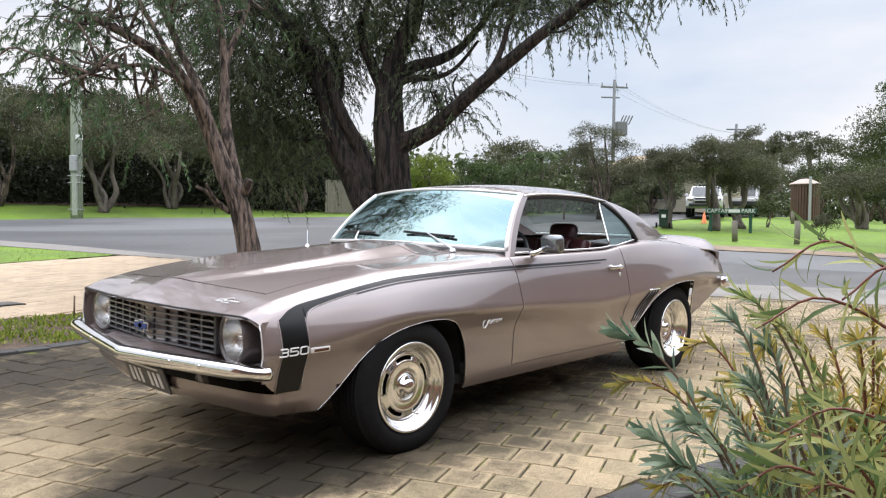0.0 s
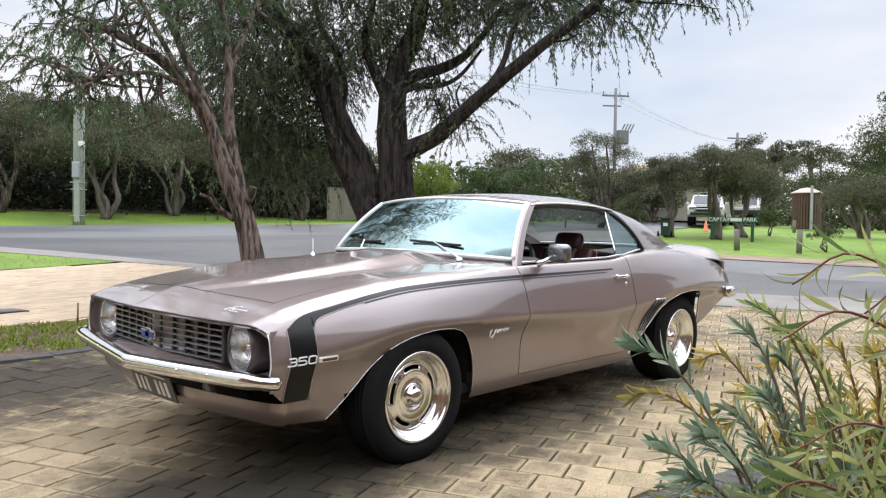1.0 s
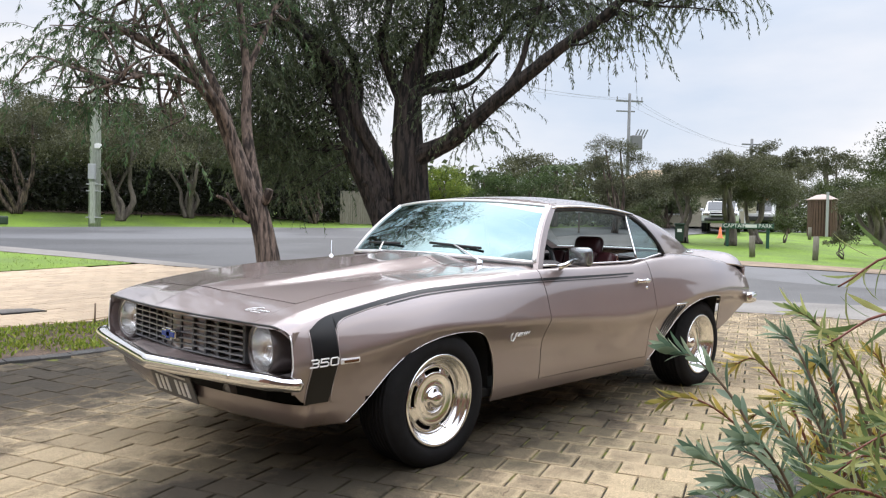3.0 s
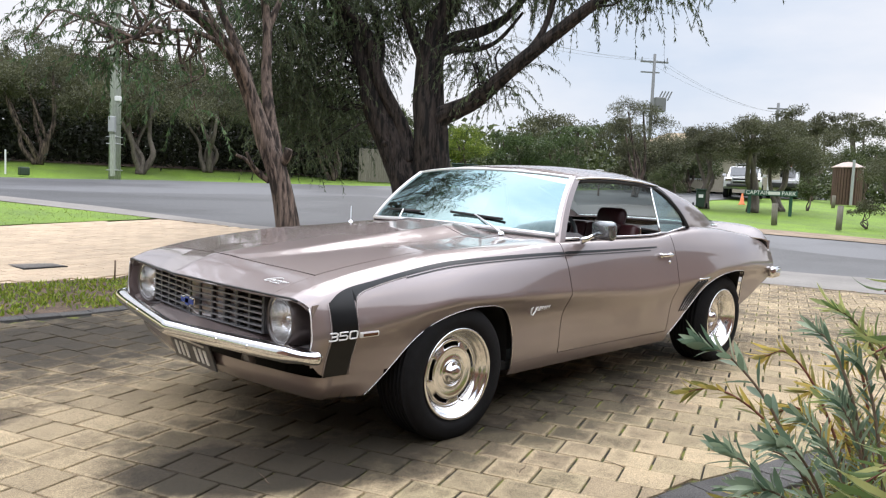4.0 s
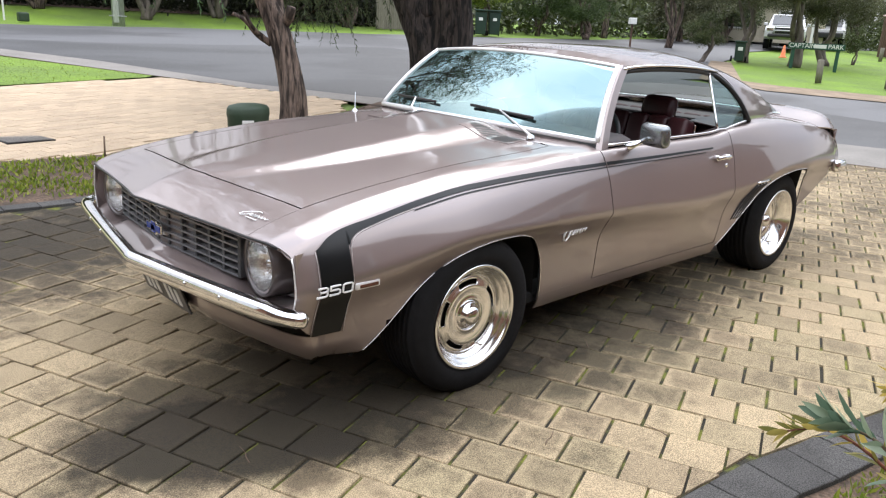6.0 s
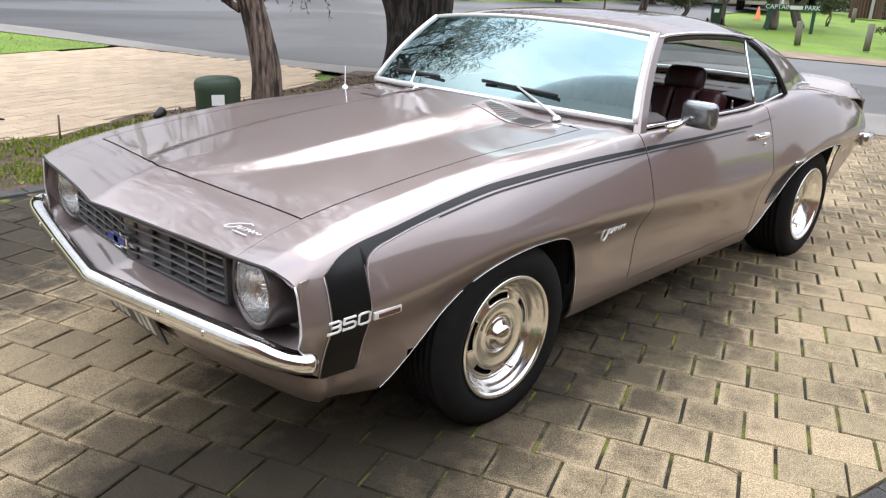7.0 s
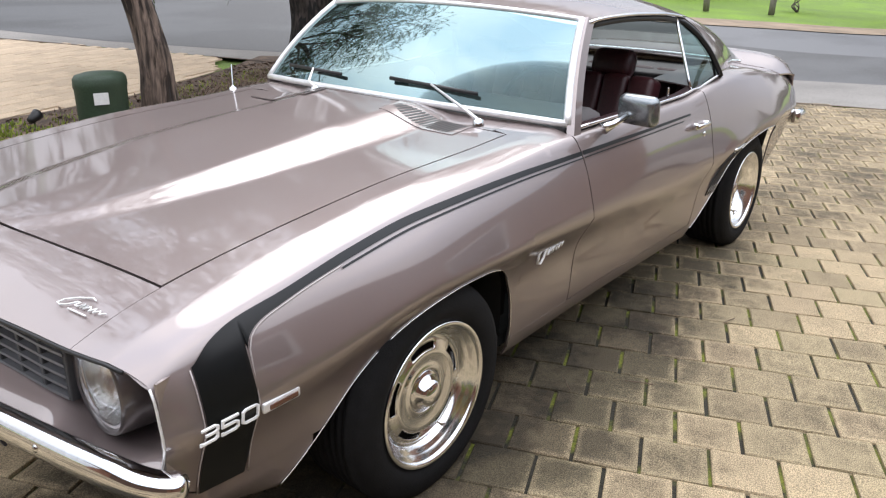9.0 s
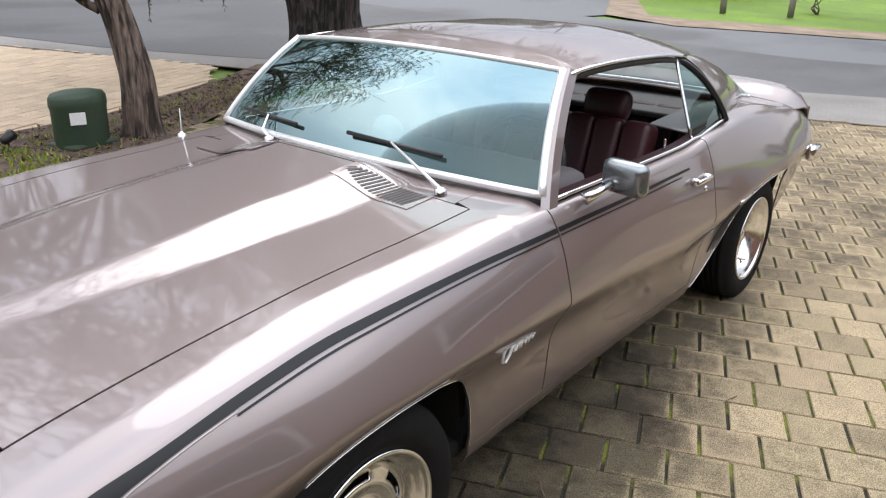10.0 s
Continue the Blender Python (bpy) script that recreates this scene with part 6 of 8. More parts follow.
weeping_tree("peppermint_tree", (5.78, 5.66, 0.25), [
    ([(5.72, 5.72, 0.15), (5.70, 5.73, 0.79), (5.63, 5.84, 1.29), (5.48, 6.02, 1.79), (5.32, 6.22, 2.29), (5.25, 6.36, 2.79), (5.17, 6.59, 3.36), (5.02, 6.93, 3.93), (4.90, 7.39, 4.54), (4.70, 7.94, 5.35)], 0.33, 0.10, 0.10),
    ([(5.86, 5.58, 0.15), (5.85, 5.56, 0.79), (5.83, 5.49, 1.43), (5.75, 5.46, 2.06), (5.73, 5.52, 2.68), (5.76, 5.53, 3.22), (5.83, 5.48, 3.67), (5.99, 5.33, 4.12), (6.08, 5.26, 4.58), (6.14, 5.24, 5.38)], 0.36, 0.09, 0.10),
    ([(5.72, 5.50, 2.05), (5.80, 5.28, 2.27), (5.87, 5.06, 2.36), (5.92, 4.73, 2.48), (5.98, 4.38, 2.72), (6.05, 3.89, 3.06), (6.14, 3.38, 3.40), (6.20, 2.89, 3.69), (6.28, 2.39, 3.96), (6.34, 1.91, 4.29)], 0.175, 0.05, 0),
    ([(5.76, 5.53, 3.05), (6.02, 5.41, 3.48), (6.43, 5.12, 3.66), (6.76, 4.93, 3.89), (7.07, 4.78, 4.28), (7.43, 4.72, 4.76)], 0.12, 0.035, 0),
    ([(5.75, 5.52, 2.9), (5.58, 5.73, 3.50), (5.46, 5.88, 4.03), (5.54, 5.83, 4.48), (5.61, 5.79, 5.11)], 0.11, 0.035, 0),
    ([(5.26, 6.32, 2.75), (5.46, 6.43, 3.38), (5.53, 6.68, 3.98), (5.47, 7.07, 4.50), (5.51, 7.37, 5.43)], 0.10, 0.03, 0),
    ([(5.60, 5.74, 1.55), (5.49, 5.89, 2.15), (5.19, 6.10, 2.85), (5.05, 6.29, 3.57), (4.63, 6.77, 4.15), (4.12, 7.18, 4.47)], 0.14, 0.035, 0),
    ([(5.80, 5.50, 3.2), (5.98, 5.25, 3.32), (6.25, 4.95, 3.35), (6.45, 4.70, 3.52), (6.6, 4.4, 3.9)], 0.07, 0.02, 0),
    ([(6.05, 3.89, 3.06), (6.25, 3.7, 3.5), (6.4, 3.6, 4.1), (6.5, 3.4, 4.7)], 0.06, 0.02, 0),
    ([(6.20, 2.89, 3.72), (6.17, 2.55, 3.66), (6.12, 2.30, 3.70)], 0.022, 0.008, 0),
    ([(5.48, 6.02, 1.75), (5.36, 5.98, 1.78), (5.24, 5.97, 1.86)], 0.10, 0.05, 0),
], [(5.04, 7.43, 3.1, 0.85, 0.9), (5.30, 7.20, 2.25, 0.6, 0.9), (4.87, 7.68, 4.1, 1.0, 0.8), (5.33, 6.87, 3.7, 0.75, 0.8), (5.60, 6.33, 4.4, 0.8, 0.7), (6.24, 4.86, 3.25, 0.32, 0.8), (6.17, 4.62, 2.95, 0.34, 0.9),
    (6.08, 5.10, 2.95, 0.26, 0.9), (6.12, 4.46, 2.62, 0.26, 0.9), (6.83, 4.45, 4.45, 0.65, 0.7), (6.70, 3.31, 4.15, 0.5, 0.7), (6.61, 2.40, 4.15, 0.42, 0.7), (6.55, 2.05, 3.75, 0.3, 0.9), (6.95, 1.04, 4.25, 0.38, 0.7),
    (6.84, 1.40, 4.3, 0.42, 0.7), (5.86, 5.53, 5.5, 1.3, 0.6), (6.71, 3.92, 5.5, 1.2, 0.6), (6.72, 1.98, 5.1, 0.9, 0.6), (5.10, 7.53, 5.74, 1.3, 0.6), (5.59, 6.02, 3.8, 0.5, 0.9), (6.17, 5.58, 4.2, 0.6, 0.7),
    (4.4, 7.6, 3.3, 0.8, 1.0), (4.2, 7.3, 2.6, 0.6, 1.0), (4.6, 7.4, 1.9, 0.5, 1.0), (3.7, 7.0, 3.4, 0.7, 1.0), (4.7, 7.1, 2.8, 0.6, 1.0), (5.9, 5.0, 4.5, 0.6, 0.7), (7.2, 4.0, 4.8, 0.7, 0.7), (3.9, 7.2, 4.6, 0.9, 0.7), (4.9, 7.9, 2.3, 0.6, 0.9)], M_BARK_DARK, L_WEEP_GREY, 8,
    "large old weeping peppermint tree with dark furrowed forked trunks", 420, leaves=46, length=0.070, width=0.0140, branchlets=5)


def bushy_tree(name, x, y, height, blobs, leaf, bark, seed, label, trunk=0.12, leaves=2600, size=0.17, width=0.075, stems=3, lean=0.25, sprawl=0.8, group=""):
    """A tree further off: forked trunks, limbs into each clump, and a crown of many small leaves with gaps."""
    rng = np.random.default_rng(seed)
    z = ground_z(x, y) - 0.05
    root = empty(name, Matrix.Translation((x, y, z)), label, "tree", group)
    total = sum(b[3] ** 2 for b in blobs)
    for s in range(stems):
        b = blobs[(s * 2) % len(blobs)]
        c = Vector((b[0], b[1], b[2]))
        base = Vector((rng.normal() * trunk * 0.5, rng.normal() * trunk * 0.5, 0))
        mid = base.lerp(c, 0.45) + Vector((rng.normal() * lean, rng.normal() * lean, 0)) * 0.6
        bark_limb("trunk", [base, base.lerp(mid, 0.5) + Vector((rng.normal(), rng.normal(), 0)) * lean * 0.4, mid, c.lerp(mid, 0.3), c], trunk * (1.0 if s == 0 else 0.75), trunk * 0.2, bark, root, 8, 4, 0.14)
    bases, dirs = [], []
    for bx, by, bz, r, sq in blobs:
        n = int(leaves * r * r / total)
        k = max(10, int(n / 60))
        p = rng.normal(size=(k, 3))
        p /= np.linalg.norm(p, axis=1)[:, None]
        p[:, 2] = np.where(p[:, 2] < -0.35, -p[:, 2], p[:, 2])
        p *= (r * rng.uniform(0.35, 1.0, k))[:, None] * np.array([1, 1, sq])
        m = max(4, int(n / k))
        cr = (r * rng.uniform(0.18, 0.42, k))[:, None, None]
        u = rng.normal(size=(k, m, 3))
        u /= np.linalg.norm(u, axis=2)[:, :, None]
        q = u * cr * rng.uniform(0.5, 1.0, (k, m))[:, :, None] ** 0.5 * np.array([1, 1, 0.72]) + p[:, None, :] + np.array([bx, by, bz])
        bases.append(q.reshape(-1, 3))
        dirs.append((u * 0.8 + rng.normal(size=(k, m, 3)) * 0.7 + np.array([0, 0, 0.25])).reshape(-1, 3))
    bases, dirs = np.concatenate(bases), np.concatenate(dirs)
    add("crown", leaf_mesh("crown", bases, dirs, size, width, rng), leaf, root, "", kind="stuff")
    return root


def umbrella_blobs(rng, h, spread, n, low=0.5, r=0.9):
    """Clumps that make up a rounded crown, highest in the middle."""
    out = []
    for i in range(n):
        a = 2.4 * i + rng.normal() * 0.3
        d = spread * math.sqrt((i + 0.5) / n)
        dome = 0.88 - (0.86 - low) * 0.75 * (d / spread) ** 2
        out.append((d * math.cos(a), d * math.sin(a), h * (dome + rng.uniform(-0.09, 0.03)) - r * 0.35, r * rng.uniform(0.7, 1.15), 0.66))
        if i % 3 == 0:
            out.append((d * 0.7 * math.cos(a + 1), d * 0.7 * math.sin(a + 1), h * (low + 0.05), r * rng.uniform(0.6, 0.9), 0.6))
    return out


def row_tree(x, y, h, spread, n, leaf, bark, seed, label, low=0.5, r=0.9, trunk=0.13, leaves=3000, size=0.17, width=0.07, stems=4, name="paperbark_tree", group=""):
    rng = np.random.default_rng(seed + 500)
    return bushy_tree(name, x, y, h, umbrella_blobs(rng, h, spread, n, low, r), leaf, bark, seed, label, trunk, leaves, size, width, stems, 0.35, group=group)


PB = "grey-green paperbark tree with twisted pale trunks"
ROW = ((6.2, 26.4, 4.4, 2.1, 11, L_OLIVE, M_BARK), (9.0, 24.2, 4.0, 2.2, 12, L_OLIVE, M_BARK_PALE), (3.0, 27.6, 4.7, 2.2, 11, L_OLIVE, M_BARK), (12.2, 25.4, 4.2, 2.1, 11, L_OLIVE, M_BARK_PALE),
       (15.0, 24.8, 4.1, 2.0, 11, L_HEDGE, M_BARK), (17.4, 24.0, 3.7, 1.8, 10, L_HEDGE, M_BARK), (10.6, 28.6, 5.6, 2.5, 11, L_OLIVE, M_BARK), (14.0, 28.6, 5.8, 2.5, 11, L_HEDGE, M_BARK),
       (7.5, 30.0, 5.8, 2.5, 11, L_OLIVE, M_BARK), (18.3, 27.6, 5.2, 2.4, 11, L_HEDGE, M_BARK), (-1.0, 29.0, 5.4, 2.6, 11, L_OLIVE, M_BARK_PALE), (-6.5, 30.5, 5.6, 3.0, 11, L_OLIVE, M_BARK), (3.0, 31.6, 6.2, 2.6, 10, L_OLIVE, M_BARK), (21.5, 26.5, 4.6, 2.2, 10, L_HEDGE, M_BARK))
for i, (x, y, h, sp, n, leaf, bark) in enumerate(ROW):
    row_tree(x, y, h, sp, n, leaf, bark, 11 + i, PB if leaf is L_OLIVE else "dense dull-green roadside tree with dark trunks", 0.5, 0.95, 0.14, 24000, 0.095, 0.036, 5, group="trees across the road")
row_tree(22.3, 20.9, 3.3, 1.0, 8, L_LIME, M_BARK, 24, "rounded lime green garden tree", 0.35, 0.75, stems=2, leaves=14000, size=0.085, width=0.035, name="garden_tree")
row_tree(26.6, 21.6, 3.2, 1.1, 8, L_BRIGHT, M_BARK, 25, "green leafy garden tree", 0.25, 0.8, stems=2, leaves=12000, size=0.10, width=0.04, name="garden_tree")
row_tree(27.4, 19.4, 3.3, 1.2, 9, L_BRIGHT, M_BARK, 26, "spreading fine-leaved garden tree", 0.25, 0.85, stems=3, leaves=12000, size=0.16, width=0.022, name="garden_tree")
row_tree(27.6, 15.1, 5.0, 1.5, 12, L_OLIVE, M_BARK, 27, "tall dark sheoak with fine olive foliage", 0.35, 0.75, stems=4, leaves=18000, size=0.12, width=0.022, name="sheoak_tree")
row_tree(24.9, 10.4, 3.7, 1.5, 9, L_OLIVE, M_BARK_PALE, 28, PB, 0.55, 0.7, 0.15, 26000, 0.075, 0.026, 3, group="trees in the park")
row_tree(25.9, 9.0, 4.0, 2.0, 12, L_OLIVE, M_BARK_PALE, 29, PB, 0.52, 0.75, 0.2, 40000, 0.075, 0.026, 4, group="trees in the park")
row_tree(28.6, 8.9, 3.4, 1.5, 9, L_OLIVE, M_BARK_PALE, 30, PB, 0.5, 0.8, 0.16, 26000, 0.08, 0.028, 3, group="trees in the park")
row_tree(22.2, 10.5, 1.75, 0.45, 6, L_HEDGE, M_BARK_PALE, 31, "small round park bush on a pale stem", 0.35, 0.42, 0.09, 6000, 0.09, 0.02, 2, name="park_bush")
row_tree(36.0, 6.4, 3.2, 1.6, 10, L_OLIVE, M_BARK_PALE, 32, PB, 0.5, 0.8, 0.24, 22000, 0.09, 0.032, 5, group="trees in the park")
row_tree(23.4, 4.25, 1.0, 0.42, 7, L_OLIVE, M_BARK_PALE, 33, "small spreading young tree by a stake", 0.5, 0.22, 0.03, 2200, 0.08, 0.022, 4, name="sapling")
row_tree(31.5, 9.0, 1.7, 0.4, 6, L_HEDGE, M_BARK, 34, "thin dark young tree", 0.3, 0.4, 0.05, 1800, 0.12, 0.03, 2, name="sapling")
row_tree(23.4, 0.9, 6.7, 2.2, 20, L_HEDGE, M_BARK, 35, "tall dark green street tree", 0.36, 1.0, 0.18, 46000, 0.095, 0.034, 4, name="street_tree")
for i, (x, y, h, sp, n) in enumerate(((49, 15.2, 5.2, 2.4, 9), (47.5, 11.4, 4.4, 2.0, 9), (44, 17.5, 3.4, 1.8, 8), (52, 9.0, 4.6, 2.4, 9), (55, 19.0, 5.0, 2.6, 9), (38.5, 18.2, 3.6, 1.6, 8), (34.5, 18.6, 3.2, 1.5, 8), (60, 12, 5.6, 3.0, 10), (58, 4, 5.4, 3.0, 10), (45, 1.5, 4.6, 2.4, 9), (33.0, 24.5, 4.6, 2.2, 8), (40.0, 25.0, 5.0, 2.4, 8))):
    row_tree(x, y, h, sp, n, L_HEDGE if i % 2 else L_OLIVE, M_BARK, 40 + i, "dull green tree beyond the park", 0.3, 1.2, 0.16, 13000, 0.15, 0.06, 3, name="distant_tree", group="trees beyond the park")
for i, (x, y, h, sp) in enumerate(((78, 28.3, 10.2, 2.0), (80.5, 25.8, 10.0, 1.6), (77, 21.0, 9.4, 3.2), (84, 17, 8.6, 3.0), (90, 32, 9, 4))):
    row_tree(x, y, h, sp, 12, L_OLIVE, M_BARK_PALE, 60 + i, "tall open-crowned gum tree in the distance", 0.62, 1.1, 0.22, 9000, 0.20, 0.08, 4, name="gum_tree", group="distant gum trees")
# palm fronds behind the garden trees
palm = empty("palm_tree", Matrix.Translation((30.6, 20.6, ground_z(30.6, 20.6) - 0.05)), "green feather palm rising behind garden trees", "palm tree")
bark_limb("trunk", [(0, 0, 0), (0.1, 0, 1.5), (0.05, 0.05, 3.0)], 0.16, 0.12, M_BARK, palm, 8)
for k in range(11):
    a = 2 * math.pi * k / 11
    rng_ = np.random.default_rng(700 + k)
    line = [Vector((0.05 + math.cos(a) * s * 1.4, 0.05 + math.sin(a) * s * 1.4, 3.0 + 1.15 * s - 1.15 * s * s)) for s in np.linspace(0, 1, 9)]
    bs, ds = [], []
    for s in range(1, 9):
        for sd in (-1, 1):
            for j in range(4):
                bs.append(line[s - 1].lerp(line[s], j / 4))
                ds.append(((line[s] - line[s - 1]).normalized() * 0.8 + Vector((-math.sin(a) * sd, math.cos(a) * sd, -0.25))))
    add("frond", leaf_mesh("frond", bs, ds, 0.42, 0.05, rng_), L_BRIGHT, palm)
# dark undergrowth that closes the rows of trees
def undergrowth(name, line, height, leaf, seed, label, leaves, depth=1.6, size=0.24, width=0.11):
    rng = np.random.default_rng(seed)
    bases = []
    P = np.array(line, float)
    seg = np.hypot(*np.diff(P, axis=0).T)
    tot = seg.sum()
    for _ in range(leaves):
        s = rng.uniform(0, tot)
        i = 0
        while s > seg[i] and i < len(seg) - 1:
            s -= seg[i]
            i += 1
        p = P[i] + (P[i + 1] - P[i]) * s / seg[i]
        d = rng.normal() * depth * 0.5
        x, y = p[0] + rng.normal() * 0.3, p[1] + d
        hh = height * (0.72 + 0.45 * noise.noise(Vector((x * 0.55, y * 0.3, seed))))
        bases.append((x, y, ground_z(x, y) - 0.05 + hh * rng.uniform(0, 1) ** 1.05))
    add(name, leaf_mesh(name, bases, rng.normal(size=(len(bases), 3)) + np.array([0, 0, 0.3]), size, width, rng), leaf, None, label, "undergrowth", "", "stuff")
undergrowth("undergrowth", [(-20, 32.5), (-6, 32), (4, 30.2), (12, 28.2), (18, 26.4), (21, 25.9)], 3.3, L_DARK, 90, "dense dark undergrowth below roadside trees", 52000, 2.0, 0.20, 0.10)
undergrowth("undergrowth", [(20, 25), (28, 23.5), (36, 22), (46, 21.5), (62, 20), (66, 10), (64, -10)], 2.4, L_HEDGE, 91, "dull green shrubbery behind the side street", 22000, 2.5, 0.34, 0.16)
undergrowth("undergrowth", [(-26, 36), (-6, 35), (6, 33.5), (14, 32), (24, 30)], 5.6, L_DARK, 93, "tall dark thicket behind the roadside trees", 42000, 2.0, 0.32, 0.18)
undergrowth("far_trees", [(-60, 60), (-10, 60), (30, 60), (70, 60), (110, 40), (120, 0), (110, -40)], 7.5, L_HEDGE, 92, "distant dark green woodland beyond the streets", 26000, 8, 0.9, 0.5)


# ---- shrubs beside the driveway: bent leaves on fine stems
def shrub_leaf(verts, faces, base, d, up, L, W, curl):
    d = d.normalized()
    s = d.cross(up)
    s = s.normalized() if s.length > 1e-4 else Vector((1, 0, 0))
    u = s.cross(d)
    o = len(verts)
    rows = ((0.0, 0.10), (0.25, 0.75), (0.55, 1.0), (0.82, 0.6), (1.0, 0.04))
    for t, w in rows:
        c = base + d * (L * t) - u * (curl * L * t * t)
        verts += [c - s * (W * 0.5 * w) + u * (0.14 * W * w), c, c + s * (W * 0.5 * w) + u * (0.14 * W * w)]
    for i in range(4):
        a = o + i * 3
        faces += [(a, a + 1, a + 4, a + 3), (a + 1, a + 2, a + 5, a + 4)]


def shrub(name, at, stems, leaf, twig, seed, label, L, W, per_stem, spread, curl=0.25, whorl=False, part_label=""):
    """stems: lists of points from the root outwards, in the shrub's own frame."""
    rng = np.random.default_rng(seed)
    root = empty(name, Matrix.Translation((at[0], at[1], ground_z(at[0], at[1]) - 0.03)), label, "shrub", "shrubs beside the driveway")
    verts, faces = [], []
    full = []
    for pts in stems:
        full.append(pts)
        k, j = rng.uniform(0.55, 0.85), rng.normal(size=3) * np.array([0.05, 0.05, 0.04])
        full.append([tuple(np.array(p) * k + j * (q / (len(pts) - 1))) for q, p in enumerate(pts)])
    for pts in full:
        line = smooth_line(pts, 5)
        add("stem", tube_mesh("stem", line, [0.006 - 0.0042 * i / (len(line) - 1) for i in range(len(line))], 6), twig, root)
        n = len(line)
        m = per_stem
        for k in range(m):
            t = (0.25 + 0.75 * (k + rng.uniform(0, 0.6)) / m) if not whorl else 1 - 0.75 * (k / m) ** 1.6
            i = min(n - 2, max(0, int(t * (n - 1))))
            p = line[i].lerp(line[i + 1], min(1, t * (n - 1) - i))
            d = (line[i + 1] - line[i]).normalized()
            a = k * 2.39996 + rng.normal() * 0.3
            q = d.cross(Vector((0.3, 0.2, 0.9))).normalized()
            q = (Matrix.Rotation(a, 3, d) @ q)
            spr = spread * (1.0 if not whorl else 0.35 + 1.0 * (k / m))
            dirv = d * (1.0) + q * spr + Vector(rng.normal(size=3)) * 0.12
            shrub_leaf(verts, faces, p, dirv, d if not whorl else d, L * rng.uniform(0.55, 1.1), W * rng.uniform(0.75, 1.15), curl * rng.uniform(0.3, 1.6))
    add("foliage", mesh_of("foliage", verts, faces, True), leaf, root, part_label, kind="stuff")
    return root


rs_ = np.random.default_rng(5)
def fan(n, height, reach, lean=(0, 0), rng=rs_):
    out = []
    for i in range(n):
        a = 2 * math.pi * i / n + rng.normal() * 0.4
        r = reach * rng.uniform(0.35, 1.0)
        h = height * rng.uniform(0.6, 1.05)
        dx, dy = r * math.cos(a) + lean[0], r * math.sin(a) + lean[1]
        out.append([(0, 0, 0), (dx * 0.25, dy * 0.25, h * 0.4), (dx * 0.65, dy * 0.65, h * 0.78), (dx, dy, h)])
    return out


def toward(root, tips, sag=0.0):
    """Stems that rise from a root and bend out to places given in the world."""
    out = []
    for tx, ty, tz in tips:
        dx, dy, dz = tx - root[0], ty - root[1], tz + 0.03
        out.append([(0, 0, 0), (dx * 0.18, dy * 0.18, dz * 0.42), (dx * 0.55, dy * 0.55, dz * (0.80 + sag)), (dx * 0.82, dy * 0.82, dz * (0.96 + sag)), (dx, dy, dz)])
    return out


shrub("blue_leaved_shrub", (-0.60, -2.80), toward((-0.60, -2.80), [(-0.87, -2.68, 0.66), (-0.80, -2.47, 0.82)]),
      L_SHRUB_BLUE, M_DRYTWIG, 101, "blue-green shrub with a rosette of thick pointed leaves", 0.085, 0.019, 30, 0.8, 0.10, True)
shrub("blue_leaved_shrub", (-0.55, -2.85), toward((-0.55, -2.85), [(-0.74, -2.60, 0.60), (-0.62, -2.62, 0.66), (-0.78, -2.74, 0.50), (-0.57, -2.63, 0.86), (-0.50, -2.70, 0.80), (-0.88, -2.83, 0.46), (-0.70, -2.92, 0.60), (-0.45, -2.62, 0.55), (-0.82, -2.62, 0.42), (-0.66, -2.50, 0.45)]),
      L_SHRUB_BLUE, M_DRYTWIG, 102, "blue-green shrub with slim leaves among golden shrubs", 0.070, 0.011, 44, 0.75, 0.15)
shrub("golden_shrub", (-0.18, -2.72), toward((-0.18, -2.72), [(-0.51, -2.28, 0.62), (-0.36, -2.43, 0.73), (-0.42, -2.50, 0.60), (-0.20, -2.50, 0.62), (-0.30, -2.62, 0.74)], 0.06),
      L_SHRUB_GOLD, M_TWIG, 103, "golden-tipped shrub leaning over the paving", 0.075, 0.012, 40, 0.45, 0.25)
shrub("golden_shrub", (-0.05, -2.85), toward((-0.05, -2.85), [(-0.26, -2.68, 0.78), (-0.10, -2.71, 0.78), (-0.02, -2.79, 0.73), (0.02, -2.84, 0.70), (0.10, -2.70, 0.60), (-0.16, -2.86, 0.84), (0.12, -2.90, 0.72), (-0.30, -2.86, 0.80), (0.0, -2.62, 0.52), (0.18, -2.76, 0.55), (-0.2, -2.6, 0.5), (-0.35, -2.75, 0.62)]),
      L_SHRUB_GOLD, M_TWIG, 104, "golden and reddish fine-leaved shrub", 0.066, 0.0095, 56, 0.55, 0.25)
shrub("green_shrub", (-0.38, -2.92), toward((-0.38, -2.92), [(-0.57, -2.66, 0.92), (-0.52, -2.72, 0.86), (-0.62, -2.88, 0.70), (-0.30, -2.76, 0.70), (-0.74, -3.0, 0.62), (-0.48, -3.0, 0.80)]),
      L_SHRUB, M_DRYTWIG, 105, "olive-green fine-leaved shrub between other shrubs", 0.072, 0.0105, 48, 0.55, 0.25)
shrub("green_shrub", (0.0, -3.15), toward((0.0, -3.15), [(-0.2, -3.0, 0.85), (0.05, -2.95, 0.8), (0.18, -3.05, 0.75), (-0.3, -3.12, 0.86), (-0.12, -3.25, 0.9), (0.2, -3.3, 0.8), (-0.4, -3.2, 0.7), (0.3, -3.1, 0.6)]),
      L_SHRUB, M_TWIG, 106, "olive-green shrub with reddish stems", 0.074, 0.0105, 48, 0.55, 0.25)
